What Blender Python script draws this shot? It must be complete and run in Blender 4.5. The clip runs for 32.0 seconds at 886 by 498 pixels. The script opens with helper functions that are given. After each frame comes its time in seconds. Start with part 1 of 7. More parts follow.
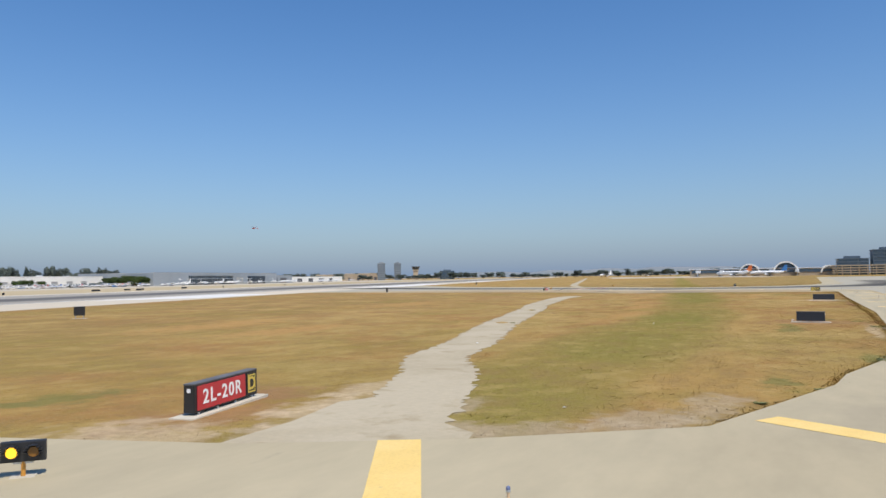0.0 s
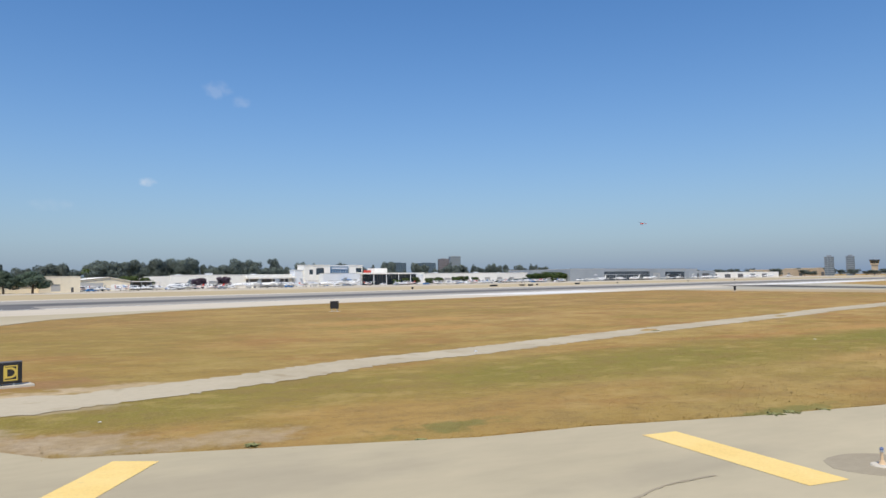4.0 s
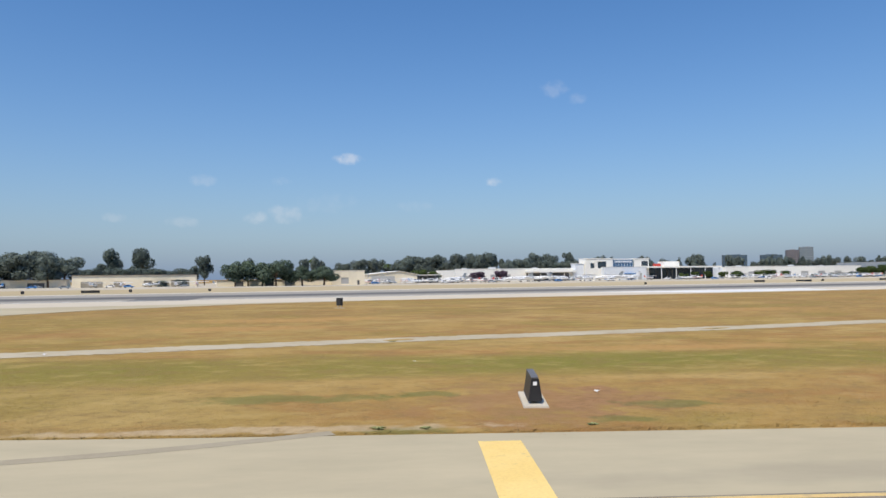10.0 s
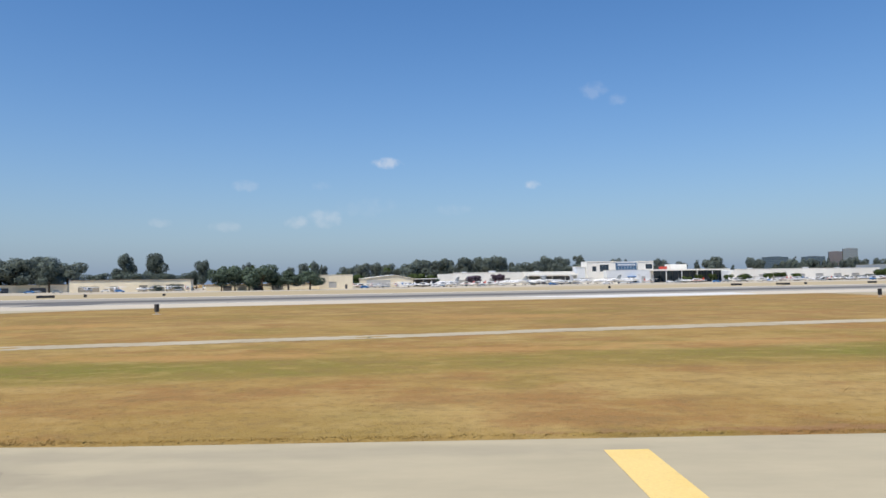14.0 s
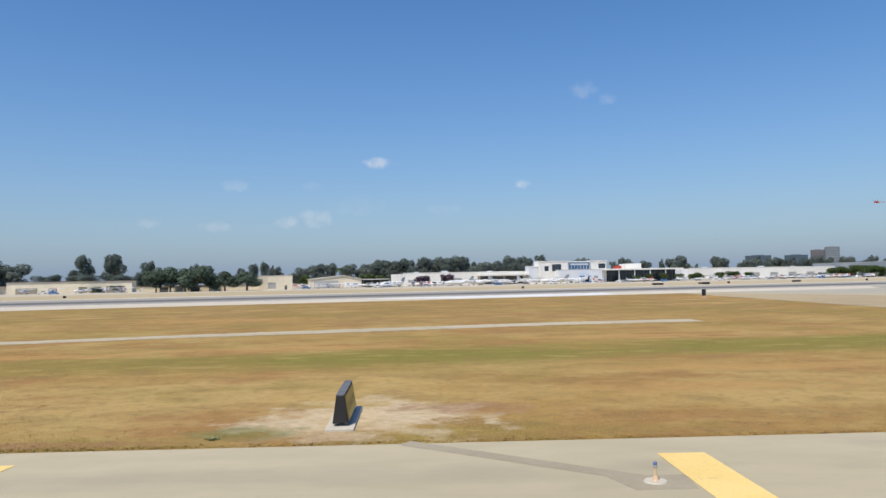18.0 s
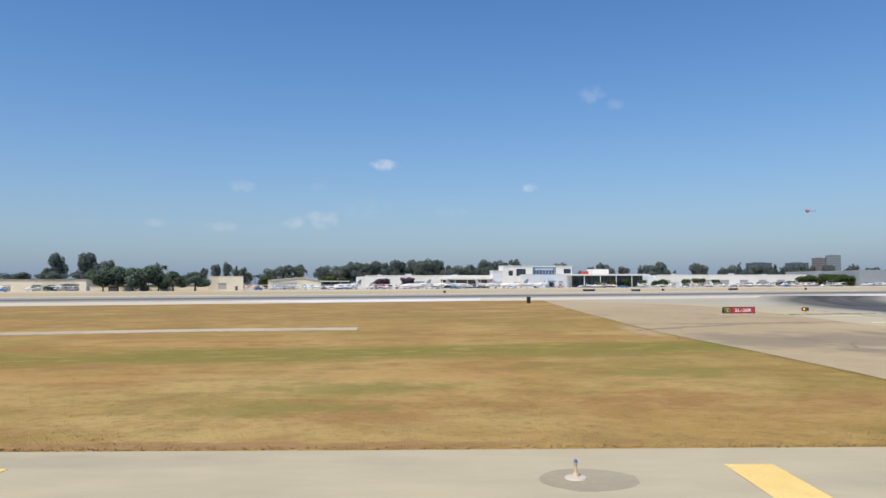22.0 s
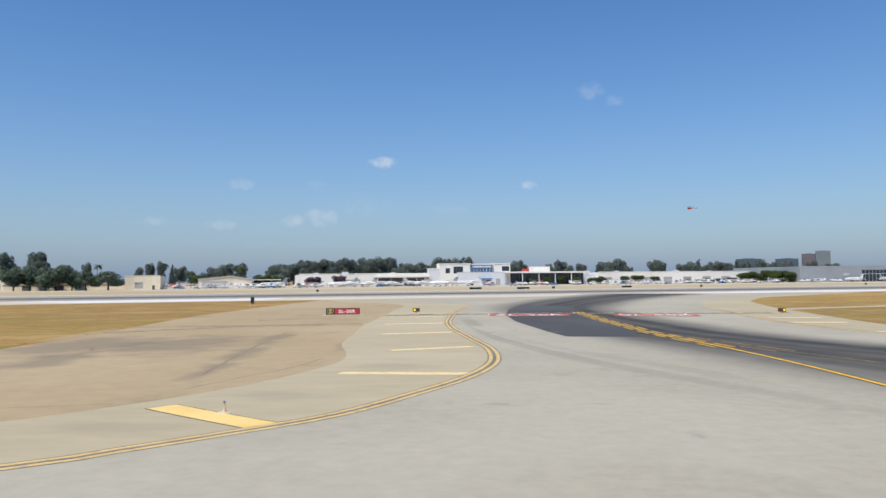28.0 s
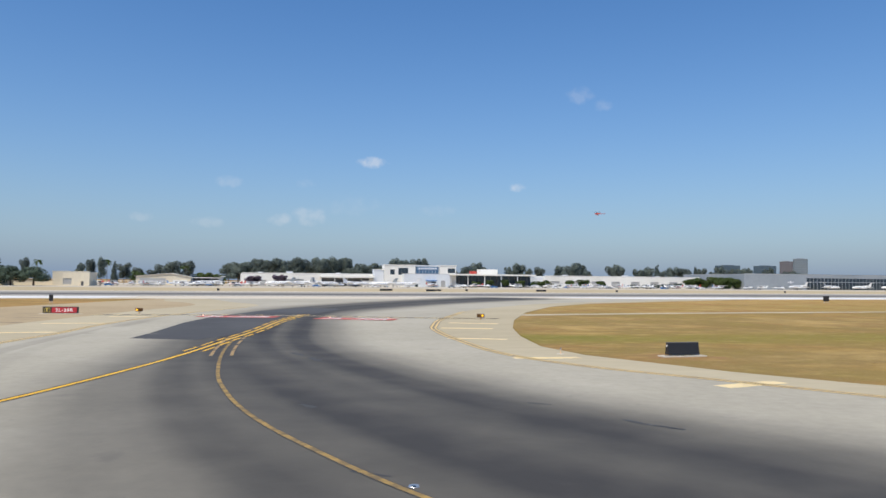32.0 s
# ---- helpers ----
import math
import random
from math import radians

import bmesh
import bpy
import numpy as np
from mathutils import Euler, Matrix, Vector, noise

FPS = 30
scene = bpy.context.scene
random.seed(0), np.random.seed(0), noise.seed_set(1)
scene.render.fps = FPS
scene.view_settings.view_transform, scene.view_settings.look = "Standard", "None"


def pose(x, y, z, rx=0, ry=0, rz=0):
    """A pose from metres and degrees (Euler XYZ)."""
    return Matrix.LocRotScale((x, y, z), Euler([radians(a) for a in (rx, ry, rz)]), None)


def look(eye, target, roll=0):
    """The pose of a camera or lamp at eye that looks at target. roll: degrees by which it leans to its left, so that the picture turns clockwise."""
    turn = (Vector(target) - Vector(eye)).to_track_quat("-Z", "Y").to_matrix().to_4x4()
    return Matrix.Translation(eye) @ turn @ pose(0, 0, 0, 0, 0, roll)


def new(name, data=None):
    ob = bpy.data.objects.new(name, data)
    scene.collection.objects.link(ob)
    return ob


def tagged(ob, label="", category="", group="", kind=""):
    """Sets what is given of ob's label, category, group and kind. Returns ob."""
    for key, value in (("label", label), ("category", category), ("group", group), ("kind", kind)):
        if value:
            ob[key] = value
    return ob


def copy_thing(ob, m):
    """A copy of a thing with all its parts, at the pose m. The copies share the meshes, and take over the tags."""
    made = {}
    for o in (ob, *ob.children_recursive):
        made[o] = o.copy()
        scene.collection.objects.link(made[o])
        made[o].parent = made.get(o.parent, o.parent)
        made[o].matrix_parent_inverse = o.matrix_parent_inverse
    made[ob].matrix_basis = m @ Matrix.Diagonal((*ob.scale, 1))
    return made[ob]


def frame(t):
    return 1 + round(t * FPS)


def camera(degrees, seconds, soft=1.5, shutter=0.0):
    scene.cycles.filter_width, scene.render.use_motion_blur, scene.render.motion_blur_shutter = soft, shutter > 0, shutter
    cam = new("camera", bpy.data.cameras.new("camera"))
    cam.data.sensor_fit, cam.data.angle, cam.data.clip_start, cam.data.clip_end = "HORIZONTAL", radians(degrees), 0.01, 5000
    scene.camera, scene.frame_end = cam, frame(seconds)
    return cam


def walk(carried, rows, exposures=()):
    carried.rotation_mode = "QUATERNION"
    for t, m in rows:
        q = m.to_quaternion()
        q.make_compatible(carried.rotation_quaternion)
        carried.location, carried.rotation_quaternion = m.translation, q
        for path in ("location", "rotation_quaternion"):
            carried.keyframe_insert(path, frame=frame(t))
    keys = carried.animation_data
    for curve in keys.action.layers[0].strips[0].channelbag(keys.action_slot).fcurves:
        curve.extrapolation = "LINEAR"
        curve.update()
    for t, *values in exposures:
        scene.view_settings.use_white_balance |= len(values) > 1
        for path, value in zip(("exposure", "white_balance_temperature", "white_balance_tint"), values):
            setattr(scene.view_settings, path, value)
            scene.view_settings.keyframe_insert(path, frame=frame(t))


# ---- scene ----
cam = camera(62.89, 32.0)
PATH = [
    (0, pose(-71.911, 23.109, 3.440, 92.258, 0, -63.611) @ pose(0, 0, 0, 0, 0, -0.835)),
    (0.5, pose(-70.359, 20.684, 3.440, 92.251, 0, -59.810) @ pose(0, 0, 0, 0, 0, -0.825)),
    (1, pose(-68.667, 18.340, 3.440, 92.478, 0, -55.653) @ pose(0, 0, 0, 0, 0, -0.967)),
    (1.5, pose(-66.716, 16.263, 3.440, 92.367, 0, -51.289) @ pose(0, 0, 0, 0, 0, -0.838)),
    (2, pose(-64.516, 14.408, 3.440, 92.197, 0, -46.827) @ pose(0, 0, 0, 0, 0, -0.748)),
    (2.5, pose(-62.300, 12.744, 3.440, 92.378, 0, -42.567) @ pose(0, 0, 0, 0, 0, -0.786)),
    (3, pose(-59.972, 11.212, 3.440, 92.529, 0, -38.350) @ pose(0, 0, 0, 0, 0, -0.598)),
    (3.5, pose(-57.533, 9.834, 3.440, 92.483, 0, -34.081) @ pose(0, 0, 0, 0, 0, -0.708)),
    (5.5, pose(-45.916, 5.650, 3.422, 92.012, 0, -19.082) @ pose(0, 0, 0, 0, 0, -0.908)),
    (6, pose(-42.904, 4.817, 3.415, 91.922, 0, -16.505) @ pose(0, 0, 0, 0, 0, -0.947)),
    (6.5, pose(-39.922, 4.200, 3.381, 92.058, 0, -14.078) @ pose(0, 0, 0, 0, 0, -0.814)),
    (7, pose(-36.919, 3.647, 3.402, 92.048, 0, -11.730) @ pose(0, 0, 0, 0, 0, -0.828)),
    (7.5, pose(-33.877, 3.165, 3.416, 91.803, 0, -9.484) @ pose(0, 0, 0, 0, 0, -0.797)),
    (8, pose(-30.732, 2.635, 3.430, 91.751, 0, -7.529) @ pose(0, 0, 0, 0, 0, -0.701)),
    (8.5, pose(-27.647, 2.373, 3.448, 91.832, 0, -5.950) @ pose(0, 0, 0, 0, 0, -0.576)),
    (9, pose(-24.461, 2.354, 3.437, 91.924, 0, -4.845) @ pose(0, 0, 0, 0, 0, -0.587)),
    (9.5, pose(-21.334, 2.225, 3.457, 92.154, 0, -4.154) @ pose(0, 0, 0, 0, 0, -0.757)),
    (10, pose(-18.105, 2.126, 3.440, 92.192, 0, -3.581) @ pose(0, 0, 0, 0, 0, -0.675)),
    (10.5, pose(-14.911, 2.107, 3.414, 92.200, 0, -3.084) @ pose(0, 0, 0, 0, 0, -0.824)),
    (11, pose(-11.726, 2.029, 3.392, 92.078, 0, -2.530) @ pose(0, 0, 0, 0, 0, -0.830)),
    (11.5, pose(-8.555, 1.892, 3.378, 92.083, 0, -2.042) @ pose(0, 0, 0, 0, 0, -0.927)),
    (12, pose(-5.363, 1.793, 3.392, 92.248, 0, -1.584) @ pose(0, 0, 0, 0, 0, -0.919)),
    (12.5, pose(-2.123, 1.764, 3.382, 92.294, 0, -1.032) @ pose(0, 0, 0, 0, 0, -0.873)),
    (13, pose(1.065, 1.843, 3.376, 92.353, 0, -0.730) @ pose(0, 0, 0, 0, 0, -0.747)),
    (13.5, pose(4.235, 1.903, 3.387, 92.429, 0, -0.559) @ pose(0, 0, 0, 0, 0, -0.736)),
    (14, pose(7.484, 1.882, 3.401, 92.493, 0, -0.510) @ pose(0, 0, 0, 0, 0, -0.834)),
    (14.5, pose(10.752, 1.868, 3.392, 92.444, 0, -0.462) @ pose(0, 0, 0, 0, 0, -0.816)),
    (16.5, pose(23.396, 2.604, 3.362, 92.464, 0, -0.971) @ pose(0, 0, 0, 0, 0, -0.821)),
    (17, pose(26.506, 2.765, 3.356, 92.560, 0, -1.030) @ pose(0, 0, 0, 0, 0, -0.906)),
    (17.5, pose(29.545, 2.794, 3.321, 92.686, 0, -1.162) @ pose(0, 0, 0, 0, 0, -1.145)),
    (18, pose(32.662, 2.549, 3.334, 92.452, 0, -1.238) @ pose(0, 0, 0, 0, 0, -1.066)),
    (18.5, pose(35.904, 2.143, 3.405, 92.638, 0, -1.178) @ pose(0, 0, 0, 0, 0, -0.891)),
    (19, pose(39.317, 1.964, 3.435, 92.671, 0, -1.110) @ pose(0, 0, 0, 0, 0, -0.604)),
    (19.5, pose(42.748, 1.928, 3.447, 92.545, 0, -1.063) @ pose(0, 0, 0, 0, 0, -0.588)),
    (20, pose(46.128, 2.091, 3.465, 92.378, 0, -1.042) @ pose(0, 0, 0, 0, 0, -0.648)),
    (20.5, pose(49.579, 2.104, 3.446, 92.356, 0, -0.959) @ pose(0, 0, 0, 0, 0, -0.623)),
    (21, pose(52.988, 2.310, 3.415, 92.599, 0, -0.866) @ pose(0, 0, 0, 0, 0, -0.530)),
    (21.5, pose(56.367, 2.549, 3.400, 92.607, 0, -0.824) @ pose(0, 0, 0, 0, 0, -0.405)),
    (22, pose(59.719, 2.740, 3.345, 92.679, 0, -0.782) @ pose(0, 0, 0, 0, 0, -0.234)),
    (22.5, pose(63.229, 2.872, 3.318, 92.756, 0, -0.684) @ pose(0, 0, 0, 0, 0, -0.291)),
    (23, pose(66.632, 2.980, 3.294, 92.769, 0, -0.636) @ pose(0, 0, 0, 0, 0, -0.347)),
    (23.5, pose(69.951, 3.029, 3.278, 92.776, 0, -0.634) @ pose(0, 0, 0, 0, 0, -0.355)),
    (24, pose(73.260, 2.981, 3.278, 92.703, 0, -0.588) @ pose(0, 0, 0, 0, 0, -0.340)),
    (24.5, pose(76.656, 2.928, 3.314, 92.586, 0, -0.582) @ pose(0, 0, 0, 0, 0, -0.218)),
    (25, pose(80.266, 3.007, 3.330, 92.613, 0, -0.531) @ pose(0, 0, 0, 0, 0, -0.131)),
    (25.5, pose(83.648, 3.091, 3.352, 92.373, 0, -0.567) @ pose(0, 0, 0, 0, 0, -0.284)),
    (27.5, pose(97.044, 2.759, 3.509, 92.301, 0, -0.785) @ pose(0, 0, 0, 0, 0, -0.460)),
    (28, pose(100.452, 2.707, 3.509, 92.462, 0, -0.822) @ pose(0, 0, 0, 0, 0, -0.480)),
    (28.5, pose(103.842, 2.606, 3.516, 92.275, 0, -1.008) @ pose(0, 0, 0, 0, 0, 0.366)),
    (29, pose(107.243, 2.469, 3.513, 92.301, 0, -1.084) @ pose(0, 0, 0, 0, 0, 0.368)),
    (29.5, pose(110.594, 2.458, 3.505, 92.450, 0, -1.161) @ pose(0, 0, 0, 0, 0, 0.554)),
    (30, pose(113.877, 2.304, 3.507, 92.446, 0, -1.283) @ pose(0, 0, 0, 0, 0, 0.620)),
    (30.5, pose(117.230, 1.968, 3.505, 92.505, 0, -1.570) @ pose(0, 0, 0, 0, 0, 0.613)),
    (31, pose(120.773, 1.815, 3.511, 92.802, 0, -1.567) @ pose(0, 0, 0, 0, 0, 0.765)),
    (31.5, pose(124.150, 1.887, 3.605, 92.717, 0, -1.790) @ pose(0, 0, 0, 0, 0, 0.611)),
    (32, pose(127.831, 1.873, 3.654, 92.569, 0, -1.820) @ pose(0, 0, 0, 0, 0, 0.512)),
]
walk(cam, PATH, [(0, 0.0), (32, 0.0)])

# ---- light ----
SUN_EL, SUN_AZ = 60.0, 212.0        # azimuth counted clockwise from +y
sun_from = Vector((math.sin(radians(SUN_AZ)) * math.cos(radians(SUN_EL)), math.cos(radians(SUN_AZ)) * math.cos(radians(SUN_EL)), math.sin(radians(SUN_EL))))
lamp = bpy.data.lights.new("sun", "SUN")
lamp.energy, lamp.angle, lamp.color = 4.3, radians(0.53), (1.0, 0.925, 0.79)
sun = new("sun", lamp)
sun.matrix_world = look((0, 0, 60), Vector((0, 0, 60)) - sun_from)

world = bpy.data.worlds.new("sky")
scene.world = world
world.use_nodes = True
wn, wl = world.node_tree.nodes, world.node_tree.links
wn.clear()
w_out, w_bg, w_sky = wn.new("ShaderNodeOutputWorld"), wn.new("ShaderNodeBackground"), wn.new("ShaderNodeTexSky")
w_sky.sky_type, w_sky.sun_disc = "NISHITA", False
w_sky.sun_elevation, w_sky.sun_rotation = radians(SUN_EL), radians(SUN_AZ)
w_sky.altitude, w_sky.air_density, w_sky.dust_density, w_sky.ozone_density = 20, 1.0, 0.35, 3.0
w_bg.inputs["Strength"].default_value = 0.11
wl.new(w_bg.outputs[0], w_out.inputs[0])


def wmath(op, a, b=None, clamp=False):
    node = wn.new("ShaderNodeMath")
    node.operation, node.use_clamp = op, clamp
    for k, v in enumerate((a, b)):
        if v is None:
            continue
        if isinstance(v, (int, float)):
            node.inputs[k].default_value = v
        else:
            wl.new(v, node.inputs[k])
    return node.outputs[0]


# fair-weather clouds: bearing and height of each in the sky, half width, half height, thickness
CLOUDS = [(-3.77, 9.27, 1.4, 0.5, 0.62), (7.61, 7.47, 0.84, 0.44, 0.62), (12.54, 14.35, 1.26, 0.79, 0.2), (14.31, 13.57, 0.94, 0.52, 0.18),
          (-14.8, 7.43, 1.26, 0.52, 0.2), (-8.96, 7.5, 0.84, 0.47, 0.22), (-20.93, 4.56, 0.94, 0.42, 0.2), (-16.26, 4.28, 1.36, 0.52, 0.2),
          (-10.84, 4.67, 1.15, 0.58, 0.34), (-8.64, 4.98, 1.57, 0.84, 0.3), (-5.4, 5.88, 2.73, 0.94, 0.09), (1.42, 5.56, 1.68, 0.52, 0.1)]
w_tc, w_sep = wn.new("ShaderNodeTexCoord"), wn.new("ShaderNodeSeparateXYZ")
wl.new(w_tc.outputs["Generated"], w_sep.inputs[0])
w_az = wmath("MULTIPLY", wmath("ARCTAN2", w_sep.outputs[0], w_sep.outputs[1]), 180 / math.pi)
w_el = wmath("MULTIPLY", wmath("ARCSINE", w_sep.outputs[2]), 180 / math.pi)
w_noise = wn.new("ShaderNodeTexNoise")
w_noise.inputs["Scale"].default_value, w_noise.inputs["Detail"].default_value = 70, 8
wl.new(w_tc.outputs["Generated"], w_noise.inputs["Vector"])
w_puff = wmath("MULTIPLY", wmath("SUBTRACT", w_noise.outputs[0], 0.5), 2.6)
cover = None
for az, el, hw, hh, thick in CLOUDS:
    dx, dy = wmath("DIVIDE", wmath("SUBTRACT", w_az, az), hw), wmath("DIVIDE", wmath("SUBTRACT", w_el, el), hh)
    r2 = wmath("ADD", wmath("MULTIPLY", dx, dx), wmath("MULTIPLY", dy, dy))
    m = wmath("MULTIPLY", wmath("POWER", wmath("ADD", wmath("SUBTRACT", 1.0, r2), wmath("MULTIPLY", w_puff, wmath("SUBTRACT", 1.6, r2, True)), True), 1.6), thick)
    cover = m if cover is None else wmath("MAXIMUM", cover, m)
w_tone = wn.new("ShaderNodeHueSaturation")
w_tone.inputs["Saturation"].default_value, w_tone.inputs["Value"].default_value, w_tone.inputs["Hue"].default_value = 1.27, 1.25, 0.505
wl.new(w_sky.outputs[0], w_tone.inputs["Color"])
w_mix = wn.new("ShaderNodeMix")
w_mix.data_type = "RGBA"
wl.new(wmath("MULTIPLY", cover, 0.62), w_mix.inputs["Factor"])
w_haze = wn.new("ShaderNodeMix")
w_haze.data_type = "RGBA"
wl.new(wmath("MULTIPLY", wmath("POWER", 2.718, wmath("DIVIDE", wmath("MAXIMUM", w_el, 0.0), -8.5)), 0.97), w_haze.inputs["Factor"])
wl.new(w_tone.outputs[0], w_haze.inputs["A"])
w_haze.inputs["B"].default_value = (1.78, 2.6, 4.05, 1)
wl.new(w_haze.outputs["Result"], w_mix.inputs["A"])
w_mix.inputs["B"].default_value = (7.6, 7.5, 7.6, 1)
wl.new(w_mix.outputs["Result"], w_bg.inputs["Color"])
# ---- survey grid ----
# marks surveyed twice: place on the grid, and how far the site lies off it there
SHIFTS = [(-42.6, 19.1, -0.24, 0.33), (-29.6, 17.1, -0.26, 0.36), (-16.2, 17, 0.09, 0.17), (-2.8, 16.5, 0.2, 0.12), (37.9, 16.5, -0.4, -0.06), (51.7,
          16.5, -0.04, -0.03), (65.5, 16.4, 0.3, 0.07), (76.5, 17, 0.04, -0.29), (92.4, 24.4, -0.17, 0.1), (97.5, 31.3, -0.62, 1.5), (98.7, 40.6, -0.49, 2.35),
          (97.2, 52.4, -0.55, 3.63), (129.5, 51, 0.27, 3.14), (132.5, 39.3, 0.24, 0.82), (92.3, 80.9, -0.03, 0.2), (132.9, 78.5, 0.35, -3.18), (-14.4, 22.4,
          -0.04, 0.45), (31, 20, -0.34, -0.11), (-18.9, 44.1, 0.08, 0.49), (3.1, 50, -0.42, 0.51), (127.8, 16.5, 0.52, -0.64), (-26, 88.5, 0.01, 0.45), (140.4,
          40.5, 0.59, 1.27), (110.1, 48.4, -1.11, 3.57)]


def plan(x, y):
    """From the drawing's grid to metres on the site; the grid is a little skewed, and warped at the western bend."""
    px, py = -0.31415 + 0.99649 * x + 0.0159 * y, 0.95811 - 0.007 * x + 0.95094 * y
    py += float(np.interp(x, [-50, -43, -30, -15, 0, 15, 30, 60, 90, 120, 150], [0, 0.58, 0.2, -0.05, -0.2, -0.05, 0.11, 0.1, 0.02, -0.04, 0])) * max(0.0, min(1.0, (60.0 - y) / 30.0))
    u, v = x + 55.0, y - 28.0
    w = max(0.0, min(1.0, (-43.0 - x) / 8.0)) * max(0.0, min(1.0, (x + 90.0) / 15.0)) * max(0.0, min(1.0, (62.0 - y) / 15.0)) * max(0.0, min(1.0, (y - 5.0) / 8.0))
    if w > 0.0:
        qx = x + 0.20096 - 0.0326 * u + 0.02765 * v - 0.00028 * u * u + 0.00021 * u * v + 0.00007 * v * v
        qy = y + 0.88114 - 0.07801 * u - 0.02174 * v + 0.00002 * u * u - 0.00027 * u * v + 0.00015 * v * v
        px, py = px + (qx - px) * w, py + (qy - py) * w
    total, sx, sy = 1.1e-5, 0.0, 0.0
    for gx, gy, dx, dy in SHIFTS:
        near = ((x - gx) ** 2 + (y - gy) ** 2 + 9.0) ** -1.5
        total, sx, sy = total + near, sx + near * dx, sy + near * dy
    share = max(0.0, min(1.0, (x + 50.0) / 6.0)) / total
    return px + sx * share, py + sy * share


def sag(x, y):
    """The field falls gently from the taxiway into a shallow swale and rises again towards the runway; it runs out at the western bend."""
    return float(np.interp(y, [0, 54, 72, 86], [0, -0.265, -0.05, 0]) * np.interp(x, [-60, -44], [0, 1]))


def settle(bm, cut=True):
    """Let a flat piece of paving or paint follow the fall of the field."""
    if cut:
        for y in (0, 9, 18, 27, 36, 45, 54, 63, 72, 79, 86):
            bmesh.ops.bisect_plane(bm, geom=bm.verts[:] + bm.edges[:] + bm.faces[:], plane_co=(0, y, 0), plane_no=(0, 1, 0))
        for x in (-60, -56, -52, -48, -44):
            bmesh.ops.bisect_plane(bm, geom=bm.verts[:] + bm.edges[:] + bm.faces[:], plane_co=(x, 0, 0), plane_no=(1, 0, 0))
    for v in bm.verts:
        v.co.z += sag(v.co.x, v.co.y)
    return bm


def sited(m):
    """A thing's pose on the grid, brought to its place and bearing on the site."""
    x, y = m.translation.x, m.translation.y
    if x > 620.0 and y < 1500.0:        # the far terminal side lies off the grid, by bearing from the western bend
        a, r = math.atan2(x + 67.1, y - 13.7), math.hypot(x + 67.1, y - 13.7)
        a2 = radians(51.29) + math.atan(1.05 * math.tan(a - radians(48.24)))
        nx, ny, turn = -67.0 + r * math.sin(a2), 15.75 + r * math.cos(a2), a - a2
    else:
        nx, ny = plan(x, y)
        ax = m.col[0]
        ex, ey = plan(x + 2.0 * ax.x / max(1e-6, ax.xyz.length), y + 2.0 * ax.y / max(1e-6, ax.xyz.length))
        turn = math.atan2(ey - ny, ex - nx) - math.atan2(ax.y, ax.x)
    return Matrix.Translation((nx, ny, m.translation.z + sag(nx, ny))) @ Matrix.Rotation(turn, 4, "Z") @ Matrix.Translation(-m.translation) @ m


